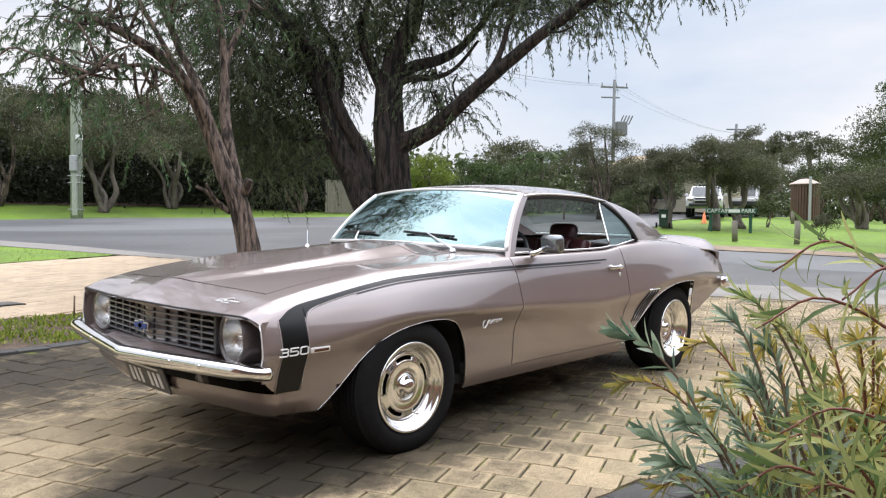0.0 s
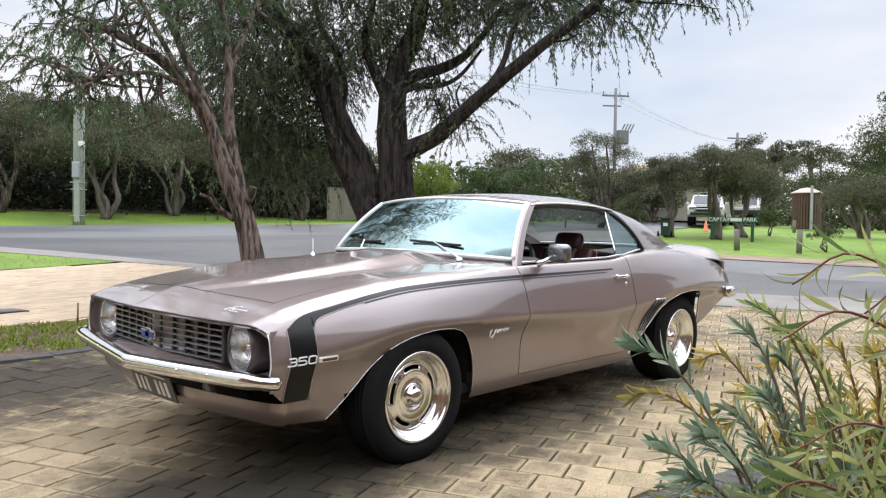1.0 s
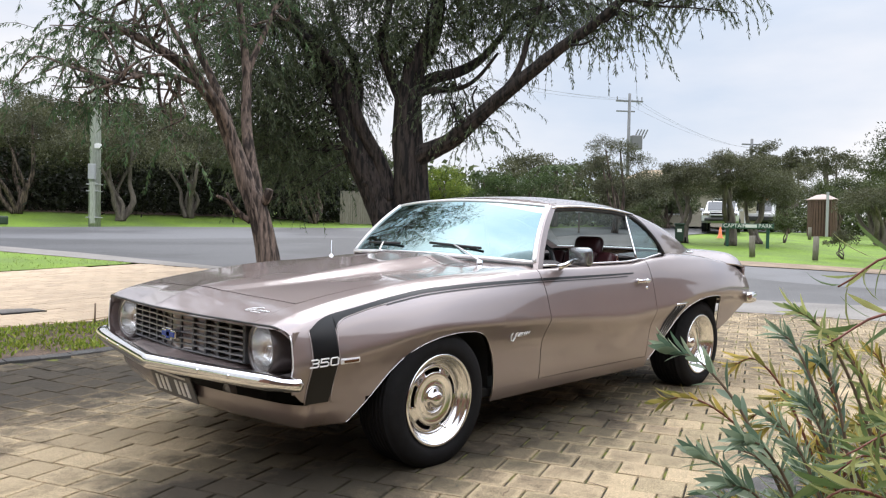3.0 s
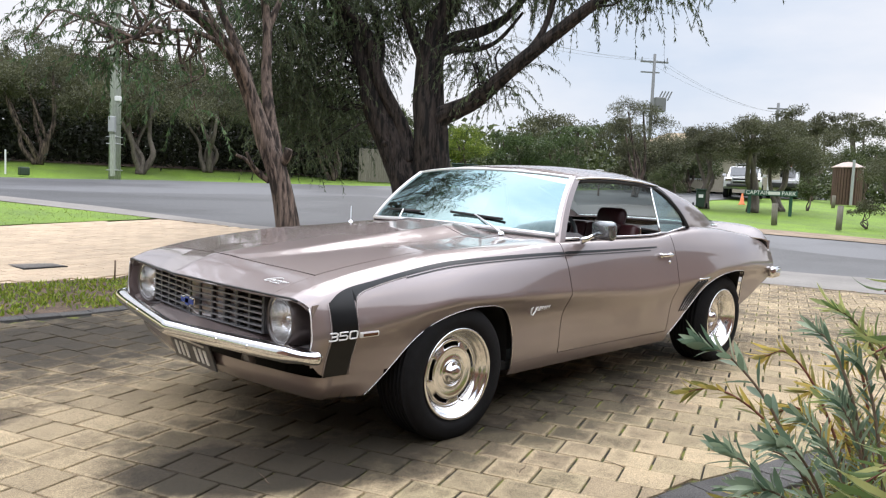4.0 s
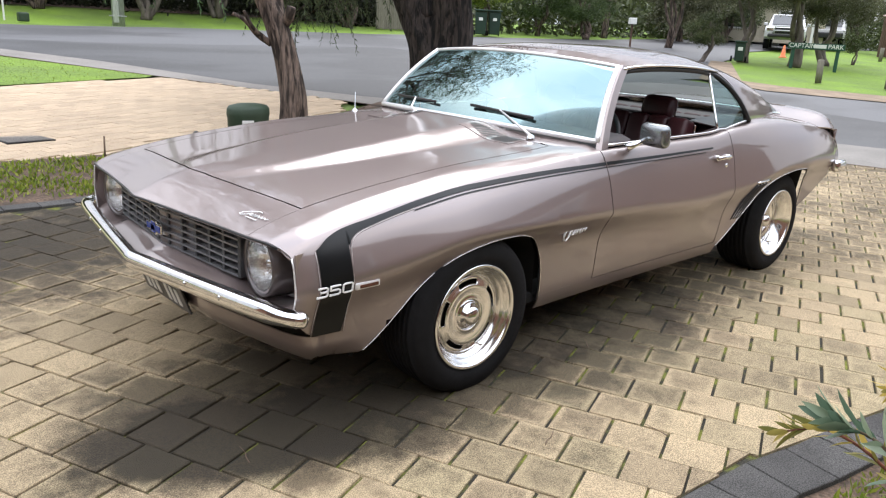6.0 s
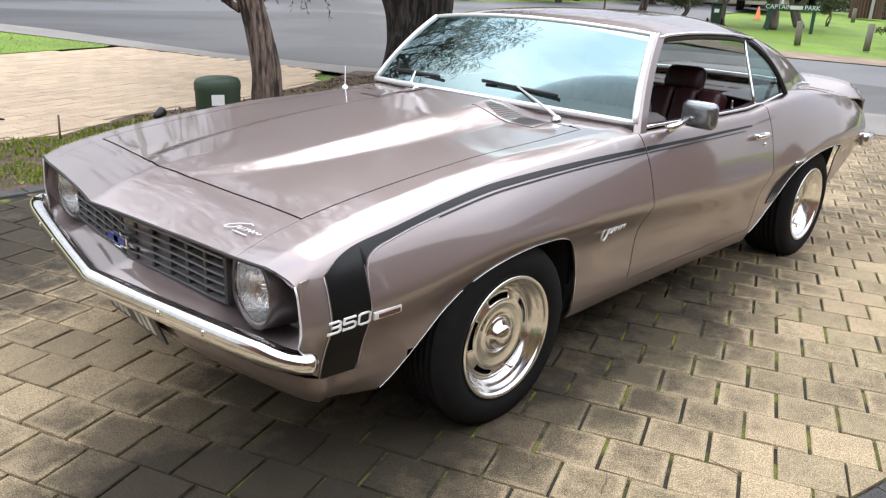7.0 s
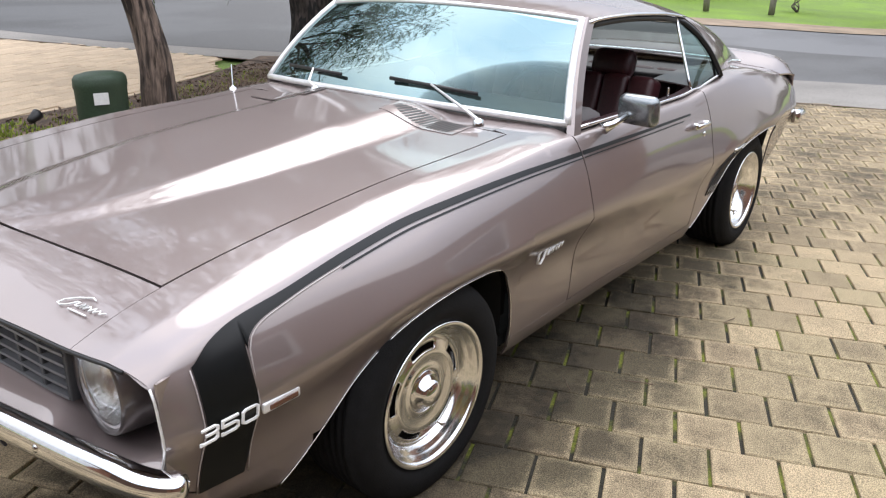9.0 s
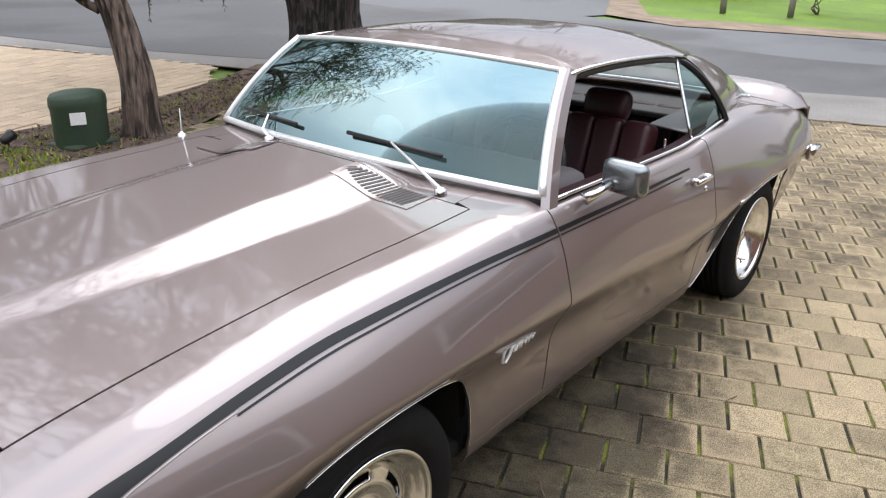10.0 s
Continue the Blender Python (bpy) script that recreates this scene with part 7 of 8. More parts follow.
shrub("willow_shrub", (-0.55, -3.22), toward((-0.55, -3.22), [(-0.98, -2.83, 0.57), (-0.96, -2.92, 0.55), (-0.80, -2.82, 0.60), (-0.98, -3.02, 0.52), (-0.86, -3.12, 0.56)], 0.12),
      L_SHRUB, M_TWIG, 107, "shrub with long drooping green and yellow leaves", 0.15, 0.014, 30, 0.55, 0.5)
shrub("willow_shrub", (-0.42, -3.40), toward((-0.42, -3.40), [(-1.01, -2.87, 0.90), (-0.88, -2.85, 1.00), (-0.95, -3.0, 0.96)], 0.10),
      L_SHRUB, M_TWIG, 108, "tall shrub with pink stems and hanging sickle leaves", 0.115, 0.012, 26, 0.7, 0.5)
# ---------------------------------------------------------------- beds and lawns
def in_poly(x, y, poly):
    c = False
    for (x0, y0), (x1, y1) in zip(poly, poly[1:] + poly[:1]):
        if (y0 > y) != (y1 > y) and x < (x1 - x0) * (y - y0) / (y1 - y0) + x0:
            c = not c
    return c


loft_sheet("garden_bed", [(-12, 2.80), (-1.1, 2.80), (-0.05, 2.86), (0.7, 3.05), (2.2, 3.75), (3.8, 4.7), (5.4, 5.3), (6.2, 4.6)],
           [(-12, 4.15), (-0.75, 4.20), (0.42, 4.20), (1.25, 4.75), (2.4, 4.95), (4.1, 5.75), (5.3, 6.45), (6.3, 5.6)], M_MULCH, 0.006, 8, 6, "mulched garden bed between two driveways", "garden bed")
loft_sheet("front_bed", [(-1.38, -5.5), (-1.38, -3.2), (-1.25, -2.70), (-0.85, -2.25), (-0.32, -1.98), (1.2, -2.18), (4.5, -3.6), (8.0, -5.2)],
           [(9, -12.5), (9, -12), (9, -11.8), (9, -11.6), (9, -11.5), (9, -11), (9, -10), (8.6, -7)], M_MULCH, -0.012, 6, 4, "soil and moss bed under the shrubs", "garden bed")


def blades(name, poly, count, h, w, leaf, seed, label, clump=None, tall=0.0):
    rng = np.random.default_rng(seed)
    xs, ys = [p[0] for p in poly], [p[1] for p in poly]
    bases = []
    while len(bases) < count:
        x, y = rng.uniform(min(xs), max(xs)), rng.uniform(min(ys), max(ys))
        if in_poly(x, y, poly) and (clump is None or noise.noise(Vector((x * clump, y * clump, seed))) > rng.uniform(-0.5, 0.25)):
            bases.append((x, y, ground_z(x, y) + 0.0))
    d = rng.normal(size=(len(bases), 3)) * 0.5 + np.array([0, 0, 1.0])
    me = leaf_mesh(name, bases, d, h, w, rng)
    return add(name, me, leaf, None, label, "grass", "", "stuff")


LAWN = [(-14, 5.6), (-6, 7.0), (0.3, 8.45), (2.9, 9.35), (3.05, 9.5), (1.25, 12.4), (-2.5, 14.2), (-14, 15.0)]
blades("weeds", [(-3.2, 2.86), (-0.1, 2.92), (0.6, 3.15), (1.5, 3.7), (1.3, 4.6), (0.4, 4.12), (-0.7, 4.12), (-3.2, 4.05)], 5500, 0.05, 0.018, L_WEED, 201, "low green weeds over the mulch bed", 2.2)
blades("weeds", [(1.4, 3.6), (2.6, 4.1), (5.2, 5.3), (4.2, 5.6), (2.4, 4.8), (1.4, 4.6)], 700, 0.05, 0.012, L_WEED, 202, "sparse weeds in bark mulch", 3.0)
loft_sheet("lawn", [(-14, 5.6), (-6, 7.0), (0.3, 8.45), (2.9, 9.35)], [(-14, 15.0), (-2.5, 14.2), (1.25, 12.4), (3.05, 9.5)], M_GRASS, 0.012, 8, 6, "bright green mown lawn", "lawn")
blades("lawn_grass", LAWN, 14000, 0.035, 0.012, L_WEED, 203, "bright mown lawn beside the neighbour's driveway", None)
blades("bed_grass", [(-0.8, -2.35), (-0.3, -2.08), (1.3, -2.25), (3.5, -3.3), (3.0, -4.2), (-1.2, -3.2)], 16000, 0.04, 0.010, L_WEED, 204, "short grass and weeds under the shrubs", 2.0)
rng = np.random.default_rng(77)
lines = []
for i in range(420):
    t = rng.uniform(0, 1)
    x, y = 2.9 + 2.9 * t + rng.normal() * 0.18, 4.55 + 1.05 * t + rng.normal() * 0.16
    z = ground_z(x, y)
    a = rng.uniform(0, 6.28)
    L = rng.uniform(0.06, 0.20)
    lines.append([np.array((x, y, z)), np.array((x + math.cos(a) * L * 0.5, y + math.sin(a) * L * 0.5, z + L * 0.5)), np.array((x + math.cos(a) * L, y + math.sin(a) * L, z + L * rng.uniform(0.3, 0.9)))])
add("dry_stalks", twig_mesh("dry_stalks", lines, 0.004), M_DRYTWIG, None, "dry brown stalks and twigs in the mulch", "dead plants", "", "stuff")
bs = [(rng.uniform(1.2, 5.6), rng.uniform(3.2, 6.0)) for _ in range(5200)]
bedp = [(-0.3, 2.9), (0.7, 3.1), (2.2, 3.8), (3.8, 4.75), (5.4, 5.35), (6.2, 4.7), (6.25, 5.5), (5.3, 6.4), (4.1, 5.7), (2.4, 4.9), (1.25, 4.7), (0.42, 4.15)]
bs = [(x, y, ground_z(x, y) + 0.012) for x, y in bs if in_poly(x, y, bedp)]
add("bark_chips", leaf_mesh("bark_chips", bs, rng.normal(size=(len(bs), 3)) * np.array([1, 1, 0.25]), 0.05, 0.022, rng), M_MULCH, None, "loose brown bark chips", "mulch", "", "stuff")

# ---------------------------------------------------------------- things of the street
M_GREENBOX = material("dark_green_plastic", (0.028, 0.052, 0.028), 0.55, 0, (0.018, 0.034, 0.02), scale=6, fine=90, bump=0.1)
M_TIMBER = material("grey_weathered_timber", (0.205, 0.186, 0.152), 0.9, 0, (0.106, 0.095, 0.076), scale=6, fine=50, bump=0.5, stretch=(1, 1, 0.12))
M_POLE = material("pale_green_treated_pole", (0.36, 0.39, 0.33), 0.9, 0, (0.25, 0.265, 0.22), scale=5, fine=50, bump=0.4, stretch=(1, 1, 0.1))
M_SIGN = plain("dark_green_sign_paint", (0.015, 0.075, 0.045), 0.5)
M_LETTER = plain("white_sign_letters", (0.72, 0.72, 0.70), 0.6)
M_BROWN = material("brown_slats", (0.105, 0.06, 0.042), 0.8, 0, (0.06, 0.036, 0.026), scale=4, fine=40, bump=0.3)
M_TIN = plain("pale_pink_tin", (0.418, 0.319, 0.281), 0.6)
M_BINS = plain("dark_green_bin_plastic", (0.012, 0.035, 0.022), 0.5)
M_GALV = plain("galvanised_steel", (0.42, 0.43, 0.44), 0.5, 0.6)
M_FAR_POLE = plain("weathered_grey_pole", (0.17, 0.175, 0.18), 0.7, 0.1)
M_WALL = material("cream_render", (0.471, 0.426, 0.334), 0.9, 0, (0.38, 0.342, 0.274), scale=1.5, fine=40, bump=0.2)
M_ROOFT = material("tan_roof_tile", (0.35, 0.274, 0.182), 0.85, 0, (0.258, 0.198, 0.129), scale=2, fine=30, bump=0.4)
M_DARKGLASS = plain("dark_window_glass", (0.02, 0.024, 0.028), 0.08, 0.0, coat=1.0)
M_BRICK = material("red_brown_brick", (0.198, 0.0988, 0.0646), 0.9, 0, (0.129, 0.0646, 0.0456), scale=3, fine=60, bump=0.4, per_piece=0.2)
M_DEADLEAF = plain("red_brown_dead_leaf", (0.20, 0.075, 0.045), 0.7)
M_ORANGE = plain("orange_plastic", (0.75, 0.18, 0.04), 0.5)


def stand(name, x, y, label, category, turn=0.0, group="", sink=0.0):
    return empty(name, pose(x, y, ground_z(x, y) - sink, 0, 0, turn), label, category, group)


# service pillar in the bed
pil = stand("service_pillar", 1.80, 4.13, "squat dark green service pillar with a white label", "utility box", 14)
v, f = lathe([(0.0, 0.226), (0.30, 0.232), (0.325, 0.240), (0.385, 0.236), (0.415, 0.214), (0.432, 0.14), (0.437, 0.0)], 40, "z")
me = mesh_of("housing", [(a, b * 0.72, c) for a, b, c in v], f, True)
add("housing", me, M_GREENBOX, pil)
part("collar", box_bm((0.44, 0.30, 0.05), (0, 0, 0.01), 0.02), M_GREENBOX, pil)
part("label_plate", box_bm((0.115, 0.006, 0.095), (-0.135, -0.142, 0.24), 0.001, turn=pose(0, 0, 0, 0, 0, -30)), M_PLATE, pil, "white label")
# garden spotlight and marker stick
sp = stand("garden_spotlight", 1.30, 4.30, "small black garden spotlight on a spike", "garden light", 30)
add("spike", tube_mesh("spike", [(0, 0, -0.02), (0, 0, 0.10)], 0.008), M_BLACK, sp)
v, f = lathe([(-0.055, 0.0), (-0.05, 0.03), (0.03, 0.042), (0.055, 0.046), (0.05, 0.038)], 20, "x")
add("lamp_head", mesh_of("lamp_head", v, f, True), M_BLACK, sp, at=pose(0, 0, 0.09, 0, -20, 0))
st = stand("garden_stake", 0.35, 4.05, "thin dark garden stake", "stake")
add("stick", tube_mesh("stick", [(0, 0, 0), (0.005, 0.0, 0.20)], 0.008), M_DRYTWIG, st)
gr = stand("drain_grate", -0.05, 5.05, "grey metal drain grate set in the paving", "drain", 10)
gb = bmesh.new()
for i in range(9):
    gb = box_bm((0.40, 0.018, 0.012), (0, -0.16 + 0.04 * i, 0.012), 0.002, gb)
part("grate_bar", gb, M_CONCRETE, gr)
part("grate_frame", box_bm((0.44, 0.40, 0.012), (0, 0, 0.006), 0.003), M_UNDER, gr)

# timber pole with fittings, left of the trees
pole = stand("timber_pole", 7.15, 21.9, "pale greenish timber power pole with grey fittings", "power pole", -45)
add("shaft", tube_mesh("shaft", [(0, 0, -0.2), (0.01, 0, 4), (0.0, 0, 9.0)], [0.19, 0.165, 0.13], 14), M_POLE, pole)
part("meter_box", box_bm((0.22, 0.14, 0.5), (0.0, -0.20, 1.72), 0.02), M_GALV, pole)
part("cable_guard", box_bm((0.16, 0.10, 1.35), (0.02, -0.17, 0.72), 0.02), M_POLE, pole)
part("bracket", box_bm((0.18, 0.16, 0.16), (0.14, -0.10, 2.55), 0.02), M_PLATE, pole)
for z in (0.25, 1.1, 1.32):
    part("strap", box_bm((0.40, 0.36, 0.03), (0.0, -0.02, z), 0.01), M_GALV, pole)
for x, y in ((4.55, 22.2), (4.9, 27.5)):
    g = stand("utility_marker", x, y, "small dark green ground box on the verge", "utility box")
    part("box", box_bm((0.28, 0.28, 0.26), (0, 0, 0.13), 0.04), M_GREENBOX, g)
mk = stand("marker_post", 4.15, 22.6, "thin white marker post on the verge", "post")
part("post", box_bm((0.05, 0.03, 0.75), (0, 0, 0.37), 0.008), M_PLATE, mk)

# power pole with crossarm, transformer and wires
pp = stand("power_pole", 50.4, 28.0, "tall grey power pole with crossarm and transformer", "power pole", -40)
add("shaft", tube_mesh("shaft", [(0, 0, -0.2), (0, 0, 10.3)], [0.16, 0.11], 12), M_FAR_POLE, pp)
part("crossarm", box_bm((2.2, 0.12, 0.12), (0, 0, 9.7), 0.01), M_FAR_POLE, pp)
part("crossarm", box_bm((1.5, 0.10, 0.10), (-0.3, 0, 8.9), 0.01), M_FAR_POLE, pp)
for x in (-1.0, 0.0, 1.0):
    part("insulator", box_bm((0.08, 0.08, 0.32), (x, 0, 9.9), 0.03), M_FAR_POLE, pp)
for i in range(4):
    part("fuse", box_bm((0.10, 0.10, 0.8), (0.75 + 0.25 * i, 0.3, 7.2), 0.03, turn=pose(0, 0, 0, 0, 25, 0)), M_FAR_POLE, pp)
part("transformer", box_bm((0.9, 0.7, 1.1), (0.7, 0.3, 6.5), 0.08), M_FAR_POLE, pp)
p2 = stand("power_pole", 78.0, 29.5, "grey power pole among distant gums", "power pole", -40)
add("shaft", tube_mesh("shaft", [(0, 0, -0.2), (0, 0, 9.6)], [0.22, 0.14], 10), M_FAR_POLE, p2)
part("crossarm", box_bm((2.2, 0.14, 0.14), (0, 0, 9.0), 0.01), M_FAR_POLE, p2)
def cable(a, b, sag, r=0.007):
    a, b = Vector(a), Vector(b)
    pts = [a.lerp(b, t) + Vector((0, 0, -4 * sag * t * (1 - t))) for t in np.linspace(0, 1, 17)]
    add("overhead_cable", tube_mesh("overhead_cable", pts, r, 5), M_FAR_POLE, None, "thin grey overhead power cable", "cable", "overhead cables")
for dx, dz in ((-0.8, 11.7), (0.0, 11.85), (0.8, 11.7)):
    cable((50.4 + dx * 0.7, 28.0 - dx * 0.6, dz), (78.0, 29.5, 10.6), 0.7)
    cable((50.4 + dx * 0.7, 28.0 - dx * 0.6, dz), (7.2, 21.9, 9.6 + dx * 0.2), 1.0)
cable((7.1, 21.9, 8.9), (-30, 20, 9.0), 0.6)
cable((7.1, 21.9, 8.3), (-2.0, 6.0, 8.5), 0.3, 0.010)

# park sign; the personal name is a plain bar
sign = stand("park_sign", 25.4, 8.1, "dark green park name sign with white capitals on two posts", "sign", -62)
part("board", box_bm((1.78, 0.05, 0.20), (0, 0, 0.74), 0.01), M_SIGN, sign)
for x in (-0.70, 0.70):
    part("post", box_bm((0.11, 0.09, 0.90), (x, 0.07, 0.36), 0.01), M_SIGN, sign)
def sign_word(body, x, size=0.185):
    me = text_mesh(body, size, 0.006)
    add("lettering", me, M_LETTER, sign, "white capital letters", at=pose(x, -0.032, 0.745, 90, 0, 0))
sign_word("CAPTAIN", -0.86, 0.20)
sign_word("PARK", 0.36, 0.20)
part("letter_bar", box_bm((0.40, 0.012, 0.12), (0.11, -0.030, 0.745), 0.002), M_LETTER, sign, "plain white bar of lettering")

# timber bollards
def bollard(x, y, h, lean):
    b = stand("bollard", x, y, "weathered grey round timber bollard on the grass", "bollard", 0, "bollards at the park edge", 0.03)
    add("stump", tube_mesh("stump", [(0, 0, 0), (lean * 0.5, 0, h * 0.5), (lean, 0, h), (lean, 0, h + 0.01)], [0.085, 0.085, 0.083, 0.06], 12), M_TIMBER, b)
bollard(20.3, 5.85, 0.62, -0.06)
bollard(21.2, 4.35, 0.70, 0.04)
bollard(36.5, 9.6, 0.6, 0.0)

# shelter
sh = stand("park_shelter", 42.0, 10.8, "brown slatted octagonal shelter with a pale tin roof", "shelter", 20)
N = 8
for i in range(N * 4):
    a = 2 * math.pi * i / (N * 4)
    part("slat", box_bm((0.115, 0.05, 2.0), (0.72 * math.cos(a), 0.72 * math.sin(a), 1.0), 0.01, turn=pose(0, 0, 0, 0, 0, math.degrees(a) + 90)), M_BROWN, sh)
v, f = lathe([(2.0, 0.84), (2.04, 0.84), (2.30, 0.30), (2.34, 0.0)], 8, "z")
add("roof", mesh_of("roof", v, f), M_TIN, sh, "pale tin roof")
part("side_post", box_bm((0.14, 0.14, 2.4), (-0.95, -0.2, 1.2), 0.01), M_GALV, sh)

# wheelie bins
def wheelie_bin(x, y, turn, h=1.05, group="bins across the road"):
    b = stand("wheelie_bin", x, y, "dark green wheelie bin standing at the kerb", "bin", turn, group)
    bm = box_bm((0.48 * h, 0.51 * h, h * 0.86), (0, 0, h * 0.47), 0.03)
    for v in bm.verts:
        k = 0.82 + 0.18 * (v.co.z / h)
        v.co.x *= k
        v.co.y *= k
    part("body", bm, M_BINS, b)
    part("lid", box_bm((0.54 * h, 0.59 * h, 0.07), (0, -0.02, h * 0.95), 0.025), M_BINS, b, "hinged lid")
    part("number_bar", box_bm((0.16, 0.01, 0.12), (0, -0.250 * h, h * 0.62), 0.002), M_LETTER, b, "plain pale bar")
    for s in (-1, 1):
        v, f = lathe([(-0.03, 0.0), (-0.03, 0.10), (0.03, 0.10), (0.03, 0.0)], 16, "x")
        add("bin_wheel", mesh_of("bin_wheel", [(a + s * 0.24, c_ + 0.22, b_ + 0.10) for a, b_, c_ in v], f), M_RUBBER, b)
wheelie_bin(21.35, 20.2, -45)
wheelie_bin(22.05, 20.1, -40)
wheelie_bin(24.2, 10.2, -60, 0.72, "bin in the park")
mb = stand("letterbox", 24.9, 15.2, "small white letterbox on a dark post", "letterbox", -45)
part("post", box_bm((0.07, 0.07, 0.9), (0, 0, 0.45), 0.005), M_BROWN, mb)
part("box", box_bm((0.28, 0.34, 0.24), (0, 0, 1.0), 0.02), M_PLATE, mb)
cn = stand("traffic_cone", 30.0, 11.2, "small orange traffic cone on the street", "cone")
v, f = lathe([(0.0, 0.16), (0.03, 0.16), (0.04, 0.11), (0.5, 0.03), (0.5, 0.0)], 16, "z")
add("cone", mesh_of("cone", v, f, True), M_ORANGE, cn)

# paling fence across the road
fence = stand("paling_fence", 19.4, 23.0, "weathered grey timber paling fence", "fence", -8)
for i in range(46):
    part("paling", box_bm((0.10, 0.02, 1.45 + 0.03 * math.sin(i * 2.3)), (-1.2 + 0.106 * i, 0.012 * math.sin(i * 5.1), 0.72), 0.004), M_TIMBER, fence)
for z in (0.4, 1.1):
    part("rail", box_bm((4.9, 0.05, 0.08), (1.2, 0.05, z), 0.005), M_TIMBER, fence)

# house beyond the street
def far_house(x, y, turn, w, d, h, label):
    hs = stand("house", x, y, label, "house", turn)
    part("wall", box_bm((w, d, h), (0, 0, h / 2), 0.02), M_WALL, hs)
    rv = [(-w / 2 - 0.5, -d / 2 - 0.5, h), (w / 2 + 0.5, -d / 2 - 0.5, h), (w / 2 + 0.5, d / 2 + 0.5, h), (-w / 2 - 0.5, d / 2 + 0.5, h), (-w / 2 + d * 0.4, 0, h + d * 0.22), (w / 2 - d * 0.4, 0, h + d * 0.22)]
    add("roof", mesh_of("roof", rv, [(0, 1, 5, 4), (1, 2, 5), (2, 3, 4, 5), (3, 0, 4), (3, 2, 1, 0)]), M_ROOFT, hs, "tan tiled roof")
    for wx in (-w * 0.3, 0.0, w * 0.3):
        win = part("window", box_bm((1.5, 0.08, 1.1), (wx, -d / 2 - 0.01, h * 0.56), 0.01), M_PLATE, hs)
        part("pane", box_bm((1.3, 0.04, 0.92), (wx, -d / 2 - 0.05, h * 0.56), 0.005), M_DARKGLASS, win)
    for wx in (-w * 0.42, w * 0.42):
        part("veranda_post", box_bm((0.12, 0.12, h), (wx, -d / 2 - 0.45, h / 2), 0.01), M_PLATE, hs)
far_house(43.5, 20.6, -55, 9, 7, 2.2, "low cream house with a tan tiled roof")

# unseen house added behind the driveway; closes the place and blocks low sky
unseen_house = empty("unseen_house", pose(-1.0, -4.6, 0.0, 0, 0, 0), "unseen brick house with a tan roof, added behind the driveway to block sky light", "house")
part("wall", box_bm((20, 6, 2.55), (0, -3, 1.275), 0.02), M_BRICK, unseen_house)
rv = [(-10.6, 0.4, 2.52), (10.6, 0.4, 2.52), (10.6, -6.5, 2.52), (-10.6, -6.5, 2.52), (-7, -3, 3.6), (7, -3, 3.6)]
add("roof", mesh_of("roof", rv, [(0, 1, 5, 4), (1, 2, 5), (2, 3, 4, 5), (3, 0, 4), (0, 3, 2, 1)]), M_ROOFT, unseen_house)
for wx in (-6, 1.5, 6):
    win = part("window", box_bm((1.8, 0.1, 1.2), (wx, 0.02, 1.5), 0.01), M_PLATE, unseen_house)
    part("pane", box_bm((1.6, 0.05, 1.0), (wx, 0.06, 1.5), 0.005), M_DARKGLASS, win)


# unseen garage wing added in front of the car to darken its nose
unseen_garage = empty("garage", pose(-5.2, -0.9, 0.0, 0, 0, -90), "unseen brick garage with a brown panelled door, added to block sky light ahead of the car", "garage")
part("wall", box_bm((6.6, 5, 2.6), (0, -2.55, 1.3), 0.02), M_BRICK, unseen_garage)
gd = part("garage_door", box_bm((4.8, 0.06, 2.15), (0, 0.0, 1.075), 0.01), M_BROWN, unseen_garage, "brown panelled garage door")
for r_ in range(4):
    for c_ in range(6):
        part("panel", box_bm((0.68, 0.02, 0.40), (-2.0 + 0.8 * c_, 0.035, 0.30 + 0.52 * r_), 0.008), M_BROWN, gd)
rv = [(-3.7, 0.6, 2.55), (3.7, 0.6, 2.55), (3.7, -5.5, 2.55), (-3.7, -5.5, 2.55), (0, -1.8, 3.9), (0, -4.0, 3.9)]
add("roof", mesh_of("roof", rv, [(0, 1, 4), (1, 2, 5, 4), (2, 3, 5), (3, 0, 4, 5), (0, 3, 2, 1)]), M_ROOFT, unseen_garage)


# ---------------------------------------------------------------- vehicles on the far street
def simple_wheel(parent, x, y, r, wdt):
    w = new("wheel")
    w.parent = parent
    w.matrix_basis = pose(x, y, r)
    v, f = lathe([(-wdt / 2, r * 0.62), (-wdt / 2, r * 0.9), (-wdt * 0.4, r), (wdt * 0.4, r), (wdt / 2, r * 0.9), (wdt / 2, r * 0.62)], 28)
    add("tyre", mesh_of("tyre", v, f, True), M_RUBBER, w)
    v, f = lathe([(-wdt * 0.42, 0.0), (-wdt * 0.45, r * 0.2), (-wdt * 0.38, r * 0.5), (-wdt / 2, r * 0.64), (wdt / 2, r * 0.64), (wdt * 0.38, r * 0.5), (wdt * 0.45, 0.0)], 28)
    add("rim", mesh_of("rim", v, f, True), M_GALV, w)


def hull(name, profile, half, mat, parent, tuck=0.0, label=""):
    """A body shell from a side outline (x, z), narrowed towards the top by tuck."""
    zs = [p[1] for p in profile]
    z0, z1 = min(zs), max(zs)
    bm = bmesh.new()
    rows = []
    for s in (-1, 1):
        rows.append([bm.verts.new((x, s * (half - tuck * (z - z0) / (z1 - z0)), z)) for x, z in profile])
    bm.faces.new(rows[0])
    bm.faces.new(rows[1][::-1])
    n = len(profile)
    for i in range(n):
        bm.faces.new((rows[0][i], rows[1][i], rows[1][(i + 1) % n], rows[0][(i + 1) % n]))
    bmesh.ops.recalc_face_normals(bm, faces=bm.faces)
    bmesh.ops.bevel(bm, geom=bm.edges[:], offset=0.035, segments=2, affect="EDGES", profile=0.5)
    return part(name, bm, mat, parent, label, False)


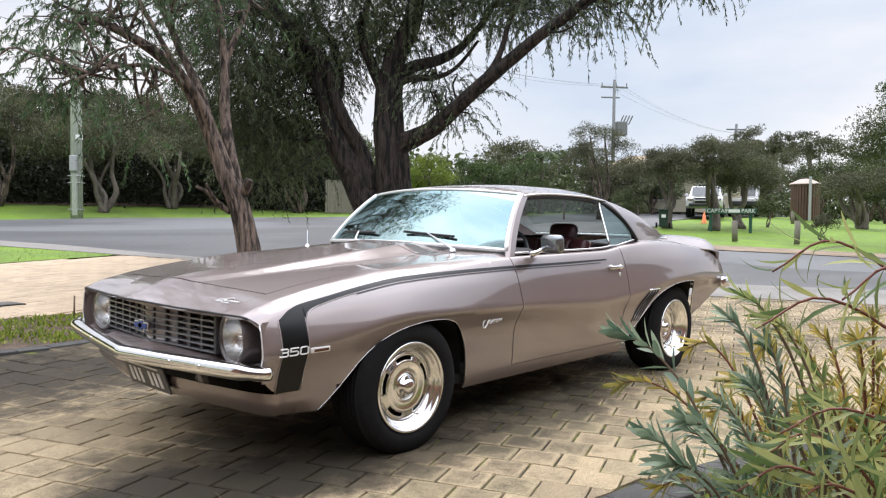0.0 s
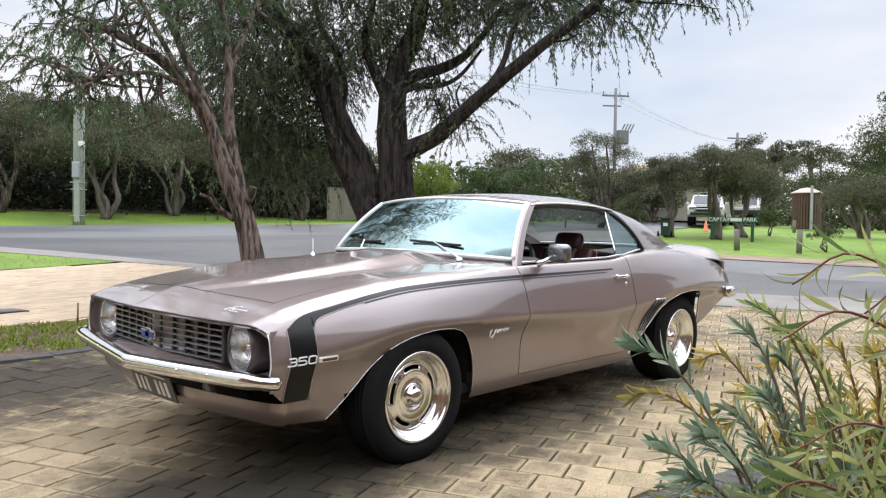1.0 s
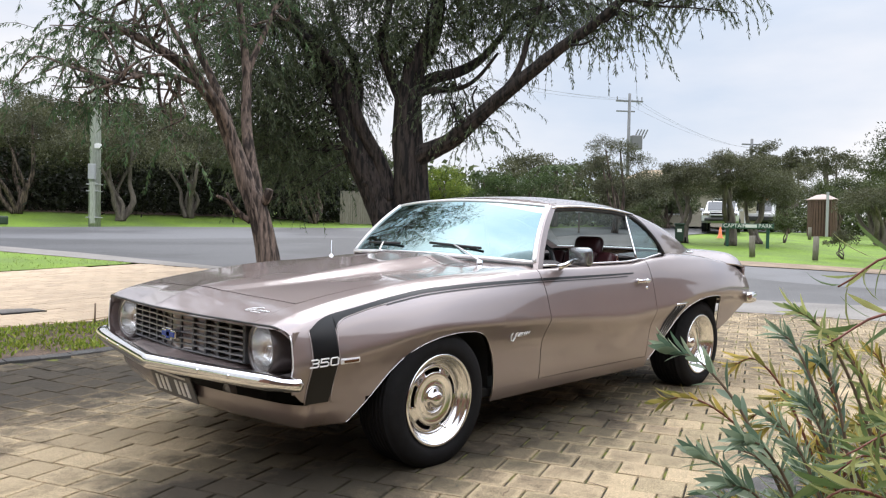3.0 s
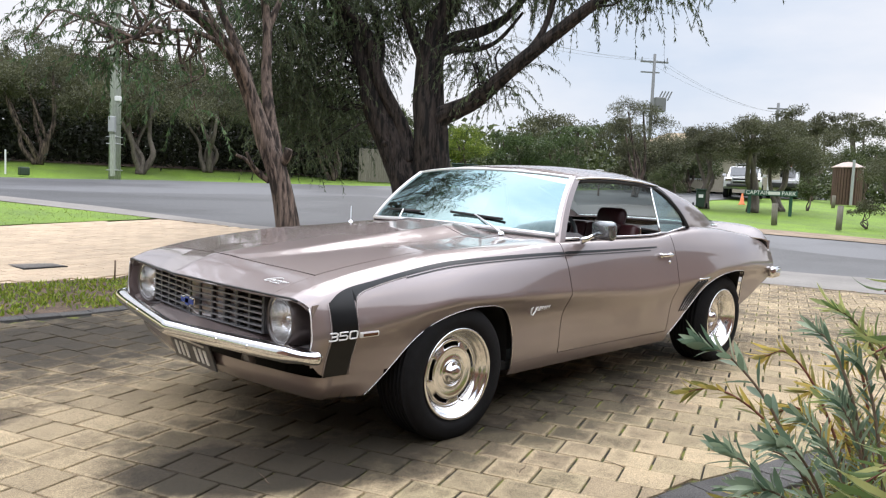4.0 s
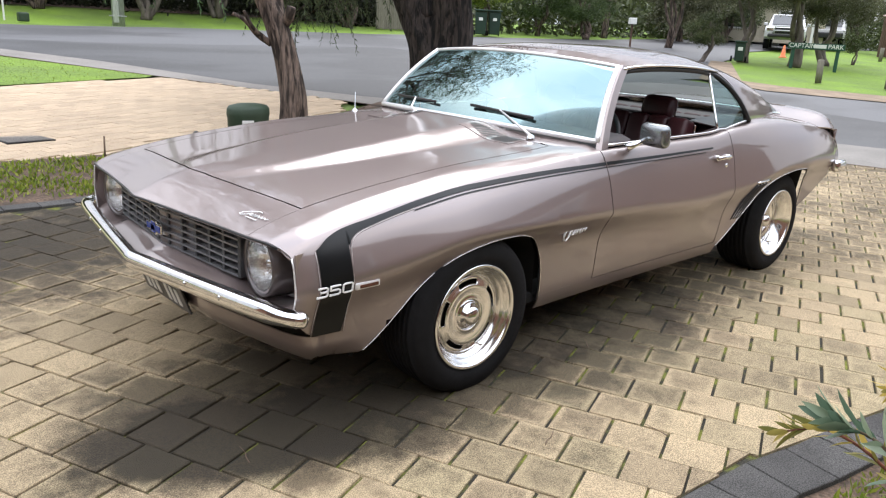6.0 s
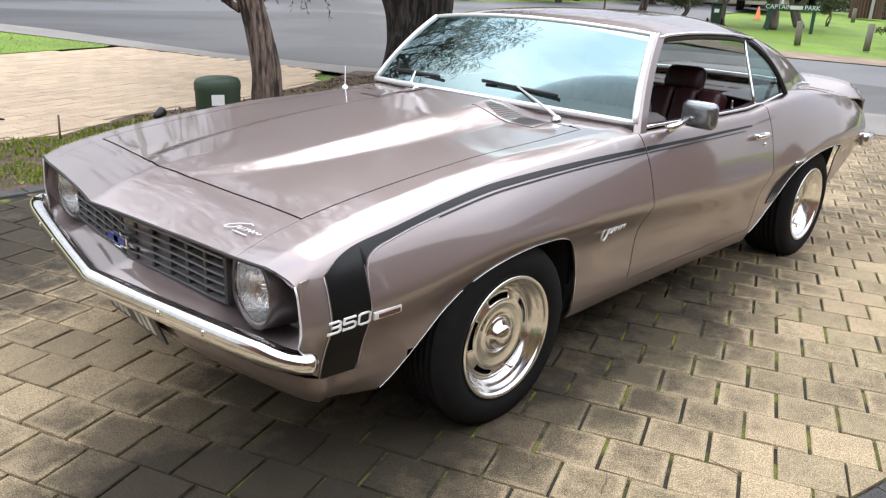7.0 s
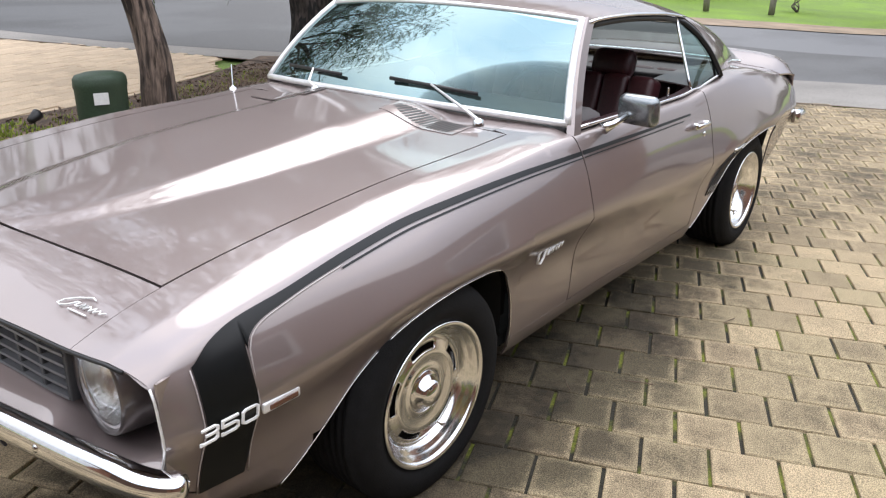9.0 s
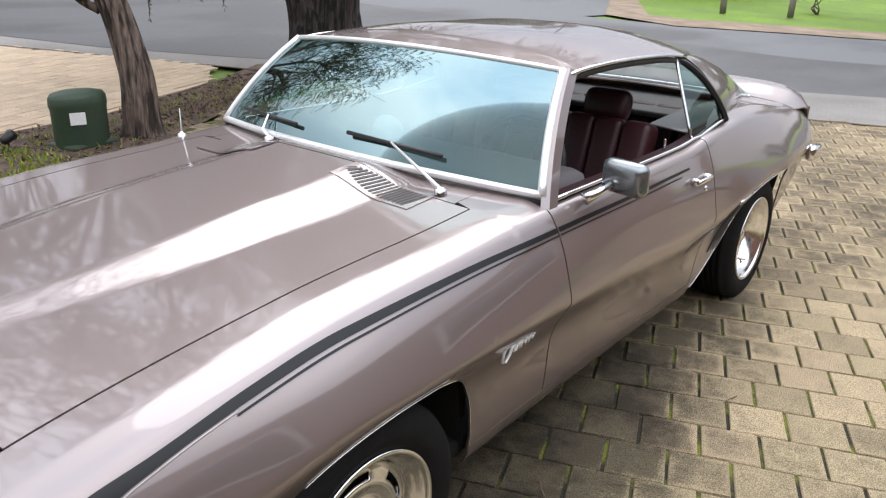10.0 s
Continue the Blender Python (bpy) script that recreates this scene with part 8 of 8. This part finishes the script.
def dual_cab(x, y, turn):
    c = stand("ute", x, y, "white dual-cab ute with a bull bar on the street", "ute", turn)
    hull("body", [(-2.55, 0.55), (-2.6, 0.85), (-2.5, 1.02), (-1.25, 1.12), (2.55, 1.12), (2.6, 0.6), (2.2, 0.48), (-2.2, 0.45)], 0.90, M_WHITE, c)
    cab = hull("cab", [(-1.35, 1.08), (-0.65, 1.66), (0.75, 1.70), (1.05, 1.10)], 0.84, M_WHITE, c, 0.14)
    for s in (-1, 1):
        part("side_window", box_bm((0.62, 0.02, 0.36), (-0.30, s * 0.785, 1.36), 0.004), M_DARKGLASS, cab)
        part("side_window", box_bm((0.58, 0.02, 0.36), (0.42, s * 0.785, 1.36), 0.004), M_DARKGLASS, cab)
        part("mirror", box_bm((0.10, 0.18, 0.14), (-0.95, s * 0.98, 1.18), 0.03), M_WHITE, c)
        part("headlamp", box_bm((0.06, 0.34, 0.16), (-2.57, s * 0.66, 0.90), 0.02), M_CHROME, c)
        part("tail_lamp", box_bm((0.04, 0.14, 0.34), (2.59, s * 0.80, 0.86), 0.01), M_RED, c)
        add("sports_bar", tube_mesh("sports_bar", [(1.05, s * 0.70, 1.62), (1.30, s * 0.72, 1.55), (1.75, s * 0.74, 1.12)], 0.04), M_CHROME, c)
        for wx in (-1.55, 1.53):
            simple_wheel(c, wx, s * 0.80, 0.38, 0.26)
    part("windscreen", box_bm((0.03, 1.34, 0.70), (-1.02, 0, 1.38), 0.005, turn=pose(0, 0, 0, 0, 50, 0)), M_DARKGLASS, cab)
    part("rear_screen", box_bm((0.03, 1.26, 0.40), (0.93, 0, 1.42), 0.005, turn=pose(0, 0, 0, 0, -28, 0)), M_DARKGLASS, cab)
    part("grille", box_bm((0.05, 0.9, 0.26), (-2.60, 0, 0.86), 0.02), M_BLACK, c)
    part("bull_bar", box_bm((0.12, 1.5, 0.16), (-2.72, 0, 0.62), 0.05), M_BLACK, c)
    for z in (0.85, 1.05):
        add("bar_hoop", tube_mesh("bar_hoop", [(-2.68, -0.55, 0.62), (-2.74, -0.45, z), (-2.74, 0.45, z), (-2.68, 0.55, 0.62)], 0.035), M_GALV, c)
    part("step", box_bm((1.9, 0.16, 0.05), (0.0, -0.92, 0.42), 0.02), M_GALV, c)
    part("step", box_bm((1.9, 0.16, 0.05), (0.0, 0.92, 0.42), 0.02), M_GALV, c)


def camper(x, y, turn):
    c = stand("camper_truck", x, y, "white four-wheel-drive with a camper box and roof rack", "camper", turn)
    hull("body", [(-2.5, 0.6), (-2.52, 1.05), (-1.5, 1.22), (0.2, 1.22), (0.2, 0.6)], 0.86, M_WHITE, c)
    cab = hull("cab", [(-1.45, 1.18), (-1.05, 1.88), (0.2, 1.92), (0.2, 1.18)], 0.82, M_WHITE, c, 0.10)
    box = hull("camper_box", [(0.28, 0.85), (0.28, 2.12), (2.35, 2.12), (2.5, 1.3), (2.35, 0.85)], 0.92, M_WHITE, c)
    for s in (-1, 1):
        part("side_window", box_bm((0.72, 0.02, 0.42), (-0.45, s * 0.785, 1.52), 0.004), M_DARKGLASS, cab)
        part("hatch_window", box_bm((0.85, 0.02, 0.30), (1.5, s * 0.925, 1.72), 0.004), M_DARKGLASS, box)
        for wx in (-1.55, 1.55):
            simple_wheel(c, wx, s * 0.78, 0.40, 0.26)
        add("rack_rail", tube_mesh("rack_rail", [(-1.0, s * 0.6, 2.05), (2.2, s * 0.75, 2.25)], 0.03), M_GALV, c)
        part("flare", box_bm((1.0, 0.14, 0.12), (-1.55, s * 0.86, 0.88), 0.04), M_BLACK, c)
    part("windscreen", box_bm((0.03, 1.3, 0.66), (-1.26, 0, 1.54), 0.005, turn=pose(0, 0, 0, 0, 30, 0)), M_DARKGLASS, cab)
    part("roof_load", box_bm((1.1, 0.9, 0.12), (-0.35, 0, 2.02), 0.03), M_ORANGE, c)
    part("bull_bar", box_bm((0.14, 1.5, 0.3), (-2.62, 0, 0.75), 0.06), M_BLACK, c)
    part("chassis", box_bm((4.6, 0.9, 0.2), (0, 0, 0.55), 0.02), M_UNDER, c)


dual_cab(37.3, 14.4, 22)
camper(45.5, 15.6, 22)
# ---------------------------------------------------------------- paving, piece by piece
DRIVE = [(-14, -14), (-1.40, -14), (-1.40, -3.2), (-1.25, -2.6), (-0.85, -2.05), (-0.30, -1.80), (0.01, -1.835), (0.28, -1.85), (0.60, -1.92), (1.15, -2.03), (4.5, -3.35), (8.1, -5.0), (8.35, -2.6), (8.15, -0.95), (7.72, 0.92), (6.28, 3.6), (5.6, 4.55), (3.8, 4.62), (2.2, 3.68), (0.7, 2.96), (-0.05, 2.72), (-1.1, 2.66), (-14, 2.66)]
E1, E2 = Vector((0.372, -0.928)), Vector((0.928, 0.372))
PX, PY = 0.205, 0.198
ANCHOR = Vector((0.572, -1.399))


def paver_mesh(sx, sy, depth=0.03, ch=0.0035, seed=0):
    """A block with slightly uneven edges and a chamfered top."""
    rng = np.random.default_rng(seed)
    def ring(inset, z):
        pts = []
        for a, b in ((-1, -1), (1, -1), (1, 1), (-1, 1)):
            j = rng.normal(size=2) * 0.0012
            pts.append((a * (sx / 2 - inset) + j[0], b * (sy / 2 - inset) + j[1], z))
        return pts
    v = ring(0, -depth) + ring(0, -ch) + ring(ch, 0.0)
    f = [(0, 1, 5, 4), (1, 2, 6, 5), (2, 3, 7, 6), (3, 0, 4, 7), (4, 5, 9, 8), (5, 6, 10, 9), (6, 7, 11, 10), (7, 4, 8, 11), (8, 9, 10, 11)]
    return v, f


def square_uv(me):
    """Each block of twelve corners gets its own unit square."""
    uv = me.uv_layers.new(name="block")
    who = np.empty(len(me.loops), dtype=np.int32)
    me.loops.foreach_get("vertex_index", who)
    corner = np.array([(0, 0), (1, 0), (1, 1), (0, 1)], dtype=np.float32)
    uv.data.foreach_set("uv", corner[(who % 12) % 4].ravel())
    return me


def clip(poly, a, b):
    """The part of a polygon to the left of the line from a to b."""
    out = []
    side = lambda p: (b[0] - a[0]) * (p[1] - a[1]) - (b[1] - a[1]) * (p[0] - a[0])
    for p, q in zip(poly, poly[1:] + poly[:1]):
        sp, sq = side(p), side(q)
        if sp >= 0:
            out.append(p)
        if sp * sq < 0:
            t = sp / (sp - sq)
            out.append((p[0] + (q[0] - p[0]) * t, p[1] + (q[1] - p[1]) * t))
    return out


def cut_pavers(poly, field, segs, sx, sy, e1, e2):
    """Blocks sawn to fit along the edges named by segs; returns verts and faces."""
    vs, fs = [], []
    for x, y in field:
        q = [(x + e1.x * a * sx / 2 + e2.x * b * sy / 2, y + e1.y * a * sx / 2 + e2.y * b * sy / 2) for a, b in ((-1, -1), (1, -1), (1, 1), (-1, 1))]
        for a, b in segs:
            q = clip(q, a, b) if q else q
        if len(q) < 3:
            continue
        n, o = len(q), len(vs)
        vs += [(px, py, ground_z(px, py) + 0.010) for px, py in q] + [(px, py, ground_z(px, py) - 0.02) for px, py in q]
        fs.append(tuple(range(o, o + n)))
        fs += [(o + k, o + n + k, o + n + (k + 1) % n, o + (k + 1) % n) for k in range(n)]
    return vs, fs


def lay(poly, anchor, e1, e2, px, py, gap, xr, yr, margin=0.0):
    """Centres of a running-bond field clipped to poly."""
    out = []
    for j in range(-int(60 / py), int(60 / py)):
        for i in range(-int(60 / px), int(60 / px)):
            c = anchor + e1 * ((i + (0.5 if j % 2 else 0.0)) * px) + e2 * (j * py)
            if xr[0] < c.x < xr[1] and yr[0] < c.y < yr[1] and in_poly(c.x, c.y, poly):
                out.append((c.x, c.y, i, j))
    return out


def tilt_at(x, y, turn, rng, wob):
    """Pose that lies on the land, with a little settling."""
    gx, gy = (ground_z(x + 0.1, y) - ground_z(x - 0.1, y)) / 0.2, (ground_z(x, y + 0.1) - ground_z(x, y - 0.1)) / 0.2
    nrm = Vector((-gx + rng.normal() * wob, -gy + rng.normal() * wob, 1)).normalized()
    q = Vector((0, 0, 1)).rotation_difference(nrm)
    return Matrix.Translation((x, y, ground_z(x, y) + 0.010 + rng.normal() * 0.0012)) @ q.to_matrix().to_4x4() @ Matrix.Rotation(turn, 4, "Z")


rng = np.random.default_rng(31)
turn = math.atan2(E1.y, E1.x)
drive = loft_sheet("driveway", [(-14, -14), (-5, -14), (-1.45, -14), (-0.32, -2.0), (1.2, -2.15), (4.5, -3.4), (8.0, -5.0)],
                   [(-14, 2.70), (-5, 2.70), (-1.1, 2.72), (-0.05, 2.78), (3.0, 4.2), (5.9, 4.2), (8.3, -0.9)], M_JOINT, -0.0005, 16, 8, "sandy mossy joints under a paved driveway", "driveway")
tagged(drive, "driveway of worn tan concrete pavers with mossy joints")
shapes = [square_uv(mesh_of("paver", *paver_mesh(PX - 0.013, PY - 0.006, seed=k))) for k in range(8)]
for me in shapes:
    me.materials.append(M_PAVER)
field = lay(DRIVE, ANCHOR, E1, E2, PX, PY, 0.006, (-9, 8.4), (-6.5, 5.0))
EDGE = [(-0.85, -2.05), (-0.30, -1.80), (0.01, -1.835), (0.28, -1.85), (0.60, -1.92), (1.15, -2.03), (4.5, -3.35)]
def crossing(x, y):
    for (x0, y0), (x1, y1) in zip(EDGE, EDGE[1:]):
        t = max(0.0, min(1.0, ((x - x0) * (x1 - x0) + (y - y0) * (y1 - y0)) / ((x1 - x0) ** 2 + (y1 - y0) ** 2)))
        if math.hypot(x - x0 - t * (x1 - x0), y - y0 - t * (y1 - y0)) < 0.145:
            return True
    return False
border = [(x, y) for x, y, i, j in lay([(-1.0, -4.2), (4.6, -4.2), (4.6, -1.5), (-1.0, -1.5)], ANCHOR, E1, E2, PX, PY, 0.006, (-0.9, 4.4), (-4, -1.5)) if crossing(x, y)]
for x0, x1, segs in ((-0.9, -0.30, (0,)), (-0.30, 0.145, (1,)), (0.145, 0.44, (2,)), (0.44, 0.875, (3,)), (0.875, 1.3, (4,)), (1.3, 4.5, (5,))):
    cell = [(x, y) for x, y in border if x0 <= x < x1]
    lines_ = [(EDGE[k], EDGE[k + 1]) for k in segs]
    cv, cf = cut_pavers(None, cell, lines_, PX - 0.009, PY - 0.003, E1, E2)
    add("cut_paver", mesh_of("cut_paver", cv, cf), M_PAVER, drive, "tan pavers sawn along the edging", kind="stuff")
field = [f for f in field if not crossing(f[0], f[1])]
near = [(x, y) for x, y, i, j in field if -1.75 < x < 2.9 and -1.95 < y < -0.55 + 0.02 * x]
near = sorted(near, key=lambda p: (p[0] - 0.3) ** 2 + (p[1] + 1.2) ** 2)[:300]
picked = set(near)
for x, y in near:
    ob = new("paver", shapes[rng.integers(8)])
    ob.parent = drive
    ob.matrix_basis = tilt_at(x, y, turn, rng, 0.006)
vs, fs = [], []
for x, y, i, j in field:
    if (x, y) in picked:
        continue
    m = tilt_at(x, y, turn, rng, 0.006)
    o = len(vs)
    pv, pf = paver_mesh(PX - 0.013, PY - 0.006, seed=(i * 7 + j) % 50)
    vs += [m @ Vector(p) for p in pv]
    fs += [tuple(a + o for a in q) for q in pf]
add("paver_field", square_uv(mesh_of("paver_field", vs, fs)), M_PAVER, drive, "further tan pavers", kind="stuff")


def soldier(name, line, length, width, mat, parent, lift=0.006, group=""):
    """A course of edging blocks laid end to end along a line."""
    pts = smooth_line([(x, y, 0) for x, y in line], 12)
    run_ = np.concatenate([[0], np.cumsum([(b - a).length for a, b in zip(pts, pts[1:])])])
    px_, py_ = [p.x for p in pts], [p.y for p in pts]
    at_ = lambda d: Vector((float(np.interp(d, run_, px_)), float(np.interp(d, run_, py_))))
    rng2 = np.random.default_rng(12)
    count = int(run_[-1] / length)
    def across(d):
        t = at_(min(d + 0.06, run_[-1])) - at_(max(d - 0.06, 0.0))
        return Vector((-t.y, t.x)).normalized()
    for k in range(count):                            # wedge-sawn blocks share their joints round the bend
        d0, d1 = k * length + 0.0025, (k + 1) * length - 0.0025
        mid = at_((d0 + d1) / 2)
        n0, n1 = across(d0), across(d1)
        outer = [at_(d0) - n0 * width / 2, at_(d1) - n1 * width / 2, at_(d1) + n1 * width / 2, at_(d0) + n0 * width / 2]
        centre = sum(outer, Vector((0, 0))) / 4
        top_ = [c + (centre - c).normalized() * 0.004 for c in outer]
        m = Matrix.Translation((0, 0, lift - 0.01)) @ tilt_at(mid.x, mid.y, 0.0, rng2, 0.003)
        v = [(c.x - mid.x, c.y - mid.y, z) for ring_, z in ((outer, -0.03), (outer, -0.0035), (top_, 0.0)) for c in ring_]
        me = mesh_of(name, v, [(0, 1, 5, 4), (1, 2, 6, 5), (2, 3, 7, 6), (3, 0, 4, 7), (4, 5, 9, 8), (5, 6, 10, 9), (6, 7, 11, 10), (7, 4, 8, 11), (8, 9, 10, 11)])
        me.materials.append(mat)
        ob = new(name, me)
        ob.parent = parent
        ob.matrix_basis = m


soldier("edging_paver", [(-1.40, -3.2), (-1.27, -2.70), (-0.88, -2.20), (-0.32, -1.93), (0.03, -1.955), (0.30, -1.97), (0.62, -2.04), (1.18, -2.155), (2.8, -2.75), (4.6, -3.5)], 0.205, 0.205, M_PAVER_DARK, drive, 0.009)
soldier("edging_paver", [(-4.0, 2.76), (-1.1, 2.76), (-0.05, 2.82), (0.75, 3.06), (1.8, 3.55)], 0.23, 0.115, M_PAVER_DARK, drive, 0.02)

# neighbour's driveway: paler pavers, joined as one field
NEIGH = [(-14, 4.2), (-0.7, 4.25), (0.42, 4.22), (1.25, 4.82), (2.4, 5.02), (4.1, 5.85), (4.75, 6.7), (3.85, 8.25), (3.2, 9.35), (0.3, 8.4), (-6, 6.95), (-14, 5.6)]
nd = loft_sheet("neighbour_driveway", [(-14, 4.15), (-0.7, 4.20), (0.42, 4.20), (1.25, 4.78), (2.4, 4.98), (4.1, 5.80), (4.78, 6.72)], [(-14, 5.6), (-6, 6.95), (-3, 7.6), (0.3, 8.42), (2.0, 8.95), (3.2, 9.38), (3.85, 8.28)],
                M_PAVER_FAR, -0.002, 10, 6, "sandy paved driveway next door", "driveway")
vs, fs = [], []
for x, y, i, j in lay(NEIGH, Vector((0, 6)), Vector((0.93, 0.36)), Vector((-0.36, 0.93)), 0.235, 0.12, 0.004, (-8, 5), (4, 9.6)):
    m = tilt_at(x, y, math.atan2(0.36, 0.93), rng, 0.003)
    o = len(vs)
    pv, pf = paver_mesh(0.232, 0.117, 0.02, 0.004, seed=(i * 5 + j) % 40)
    vs += [m @ Vector(p) for p in pv]
    fs += [tuple(a + o for a in q) for q in pf]
add("paver_field", mesh_of("paver_field", vs, fs), M_PAVER_FAR, nd, "pale sandy pavers", kind="stuff")

# ---------------------------------------------------------------- loose bits on the paving
def fallen_twig(x, y, turn, pts):
    tw = stand("fallen_twig", x, y, "thin dry twig lying on the paving", "twig", turn, "twigs on the driveway", -0.013)
    add("stem", tube_mesh("stem", smooth_line([(a, b, 0.002 + c) for a, b, c in pts], 4), [0.0022 - 0.0012 * k / (4 * (len(pts) - 1)) for k in range(4 * (len(pts) - 1) + 1)], 5), M_DRYTWIG, tw)


for x, y, turn in ((0.72, -0.95, 40), (0.95, -1.16, 110), (-0.10, -1.38, 15), (-0.95, -0.86, 70), (1.72, -1.20, 160), (-1.30, -0.92, 25), (0.30, -1.62, 80)):
    fallen_twig(x, y, turn, [(0, 0, 0), (0.03, 0.006, 0.003), (0.06, 0.004, 0.001), (0.10, 0.016, 0.004)])
leaf_v, leaf_f = [], []
shrub_leaf(leaf_v, leaf_f, Vector((0, 0, 0.004)), Vector((1, 0.2, 0.12)), Vector((0, 0, 1)), 0.055, 0.028, 0.5)
for x, y, turn in ((-0.28, -1.90, 20), (-0.24, -1.93, 130), (-0.31, -1.94, 250)):
    dead = stand("dead_leaf", x, y, "curled red-brown dead leaf on the edging", "leaf", turn, "dead leaves on the edging", -0.012)
    add("blade", mesh_of("blade", leaf_v, leaf_f, True), M_DEADLEAF, dead)
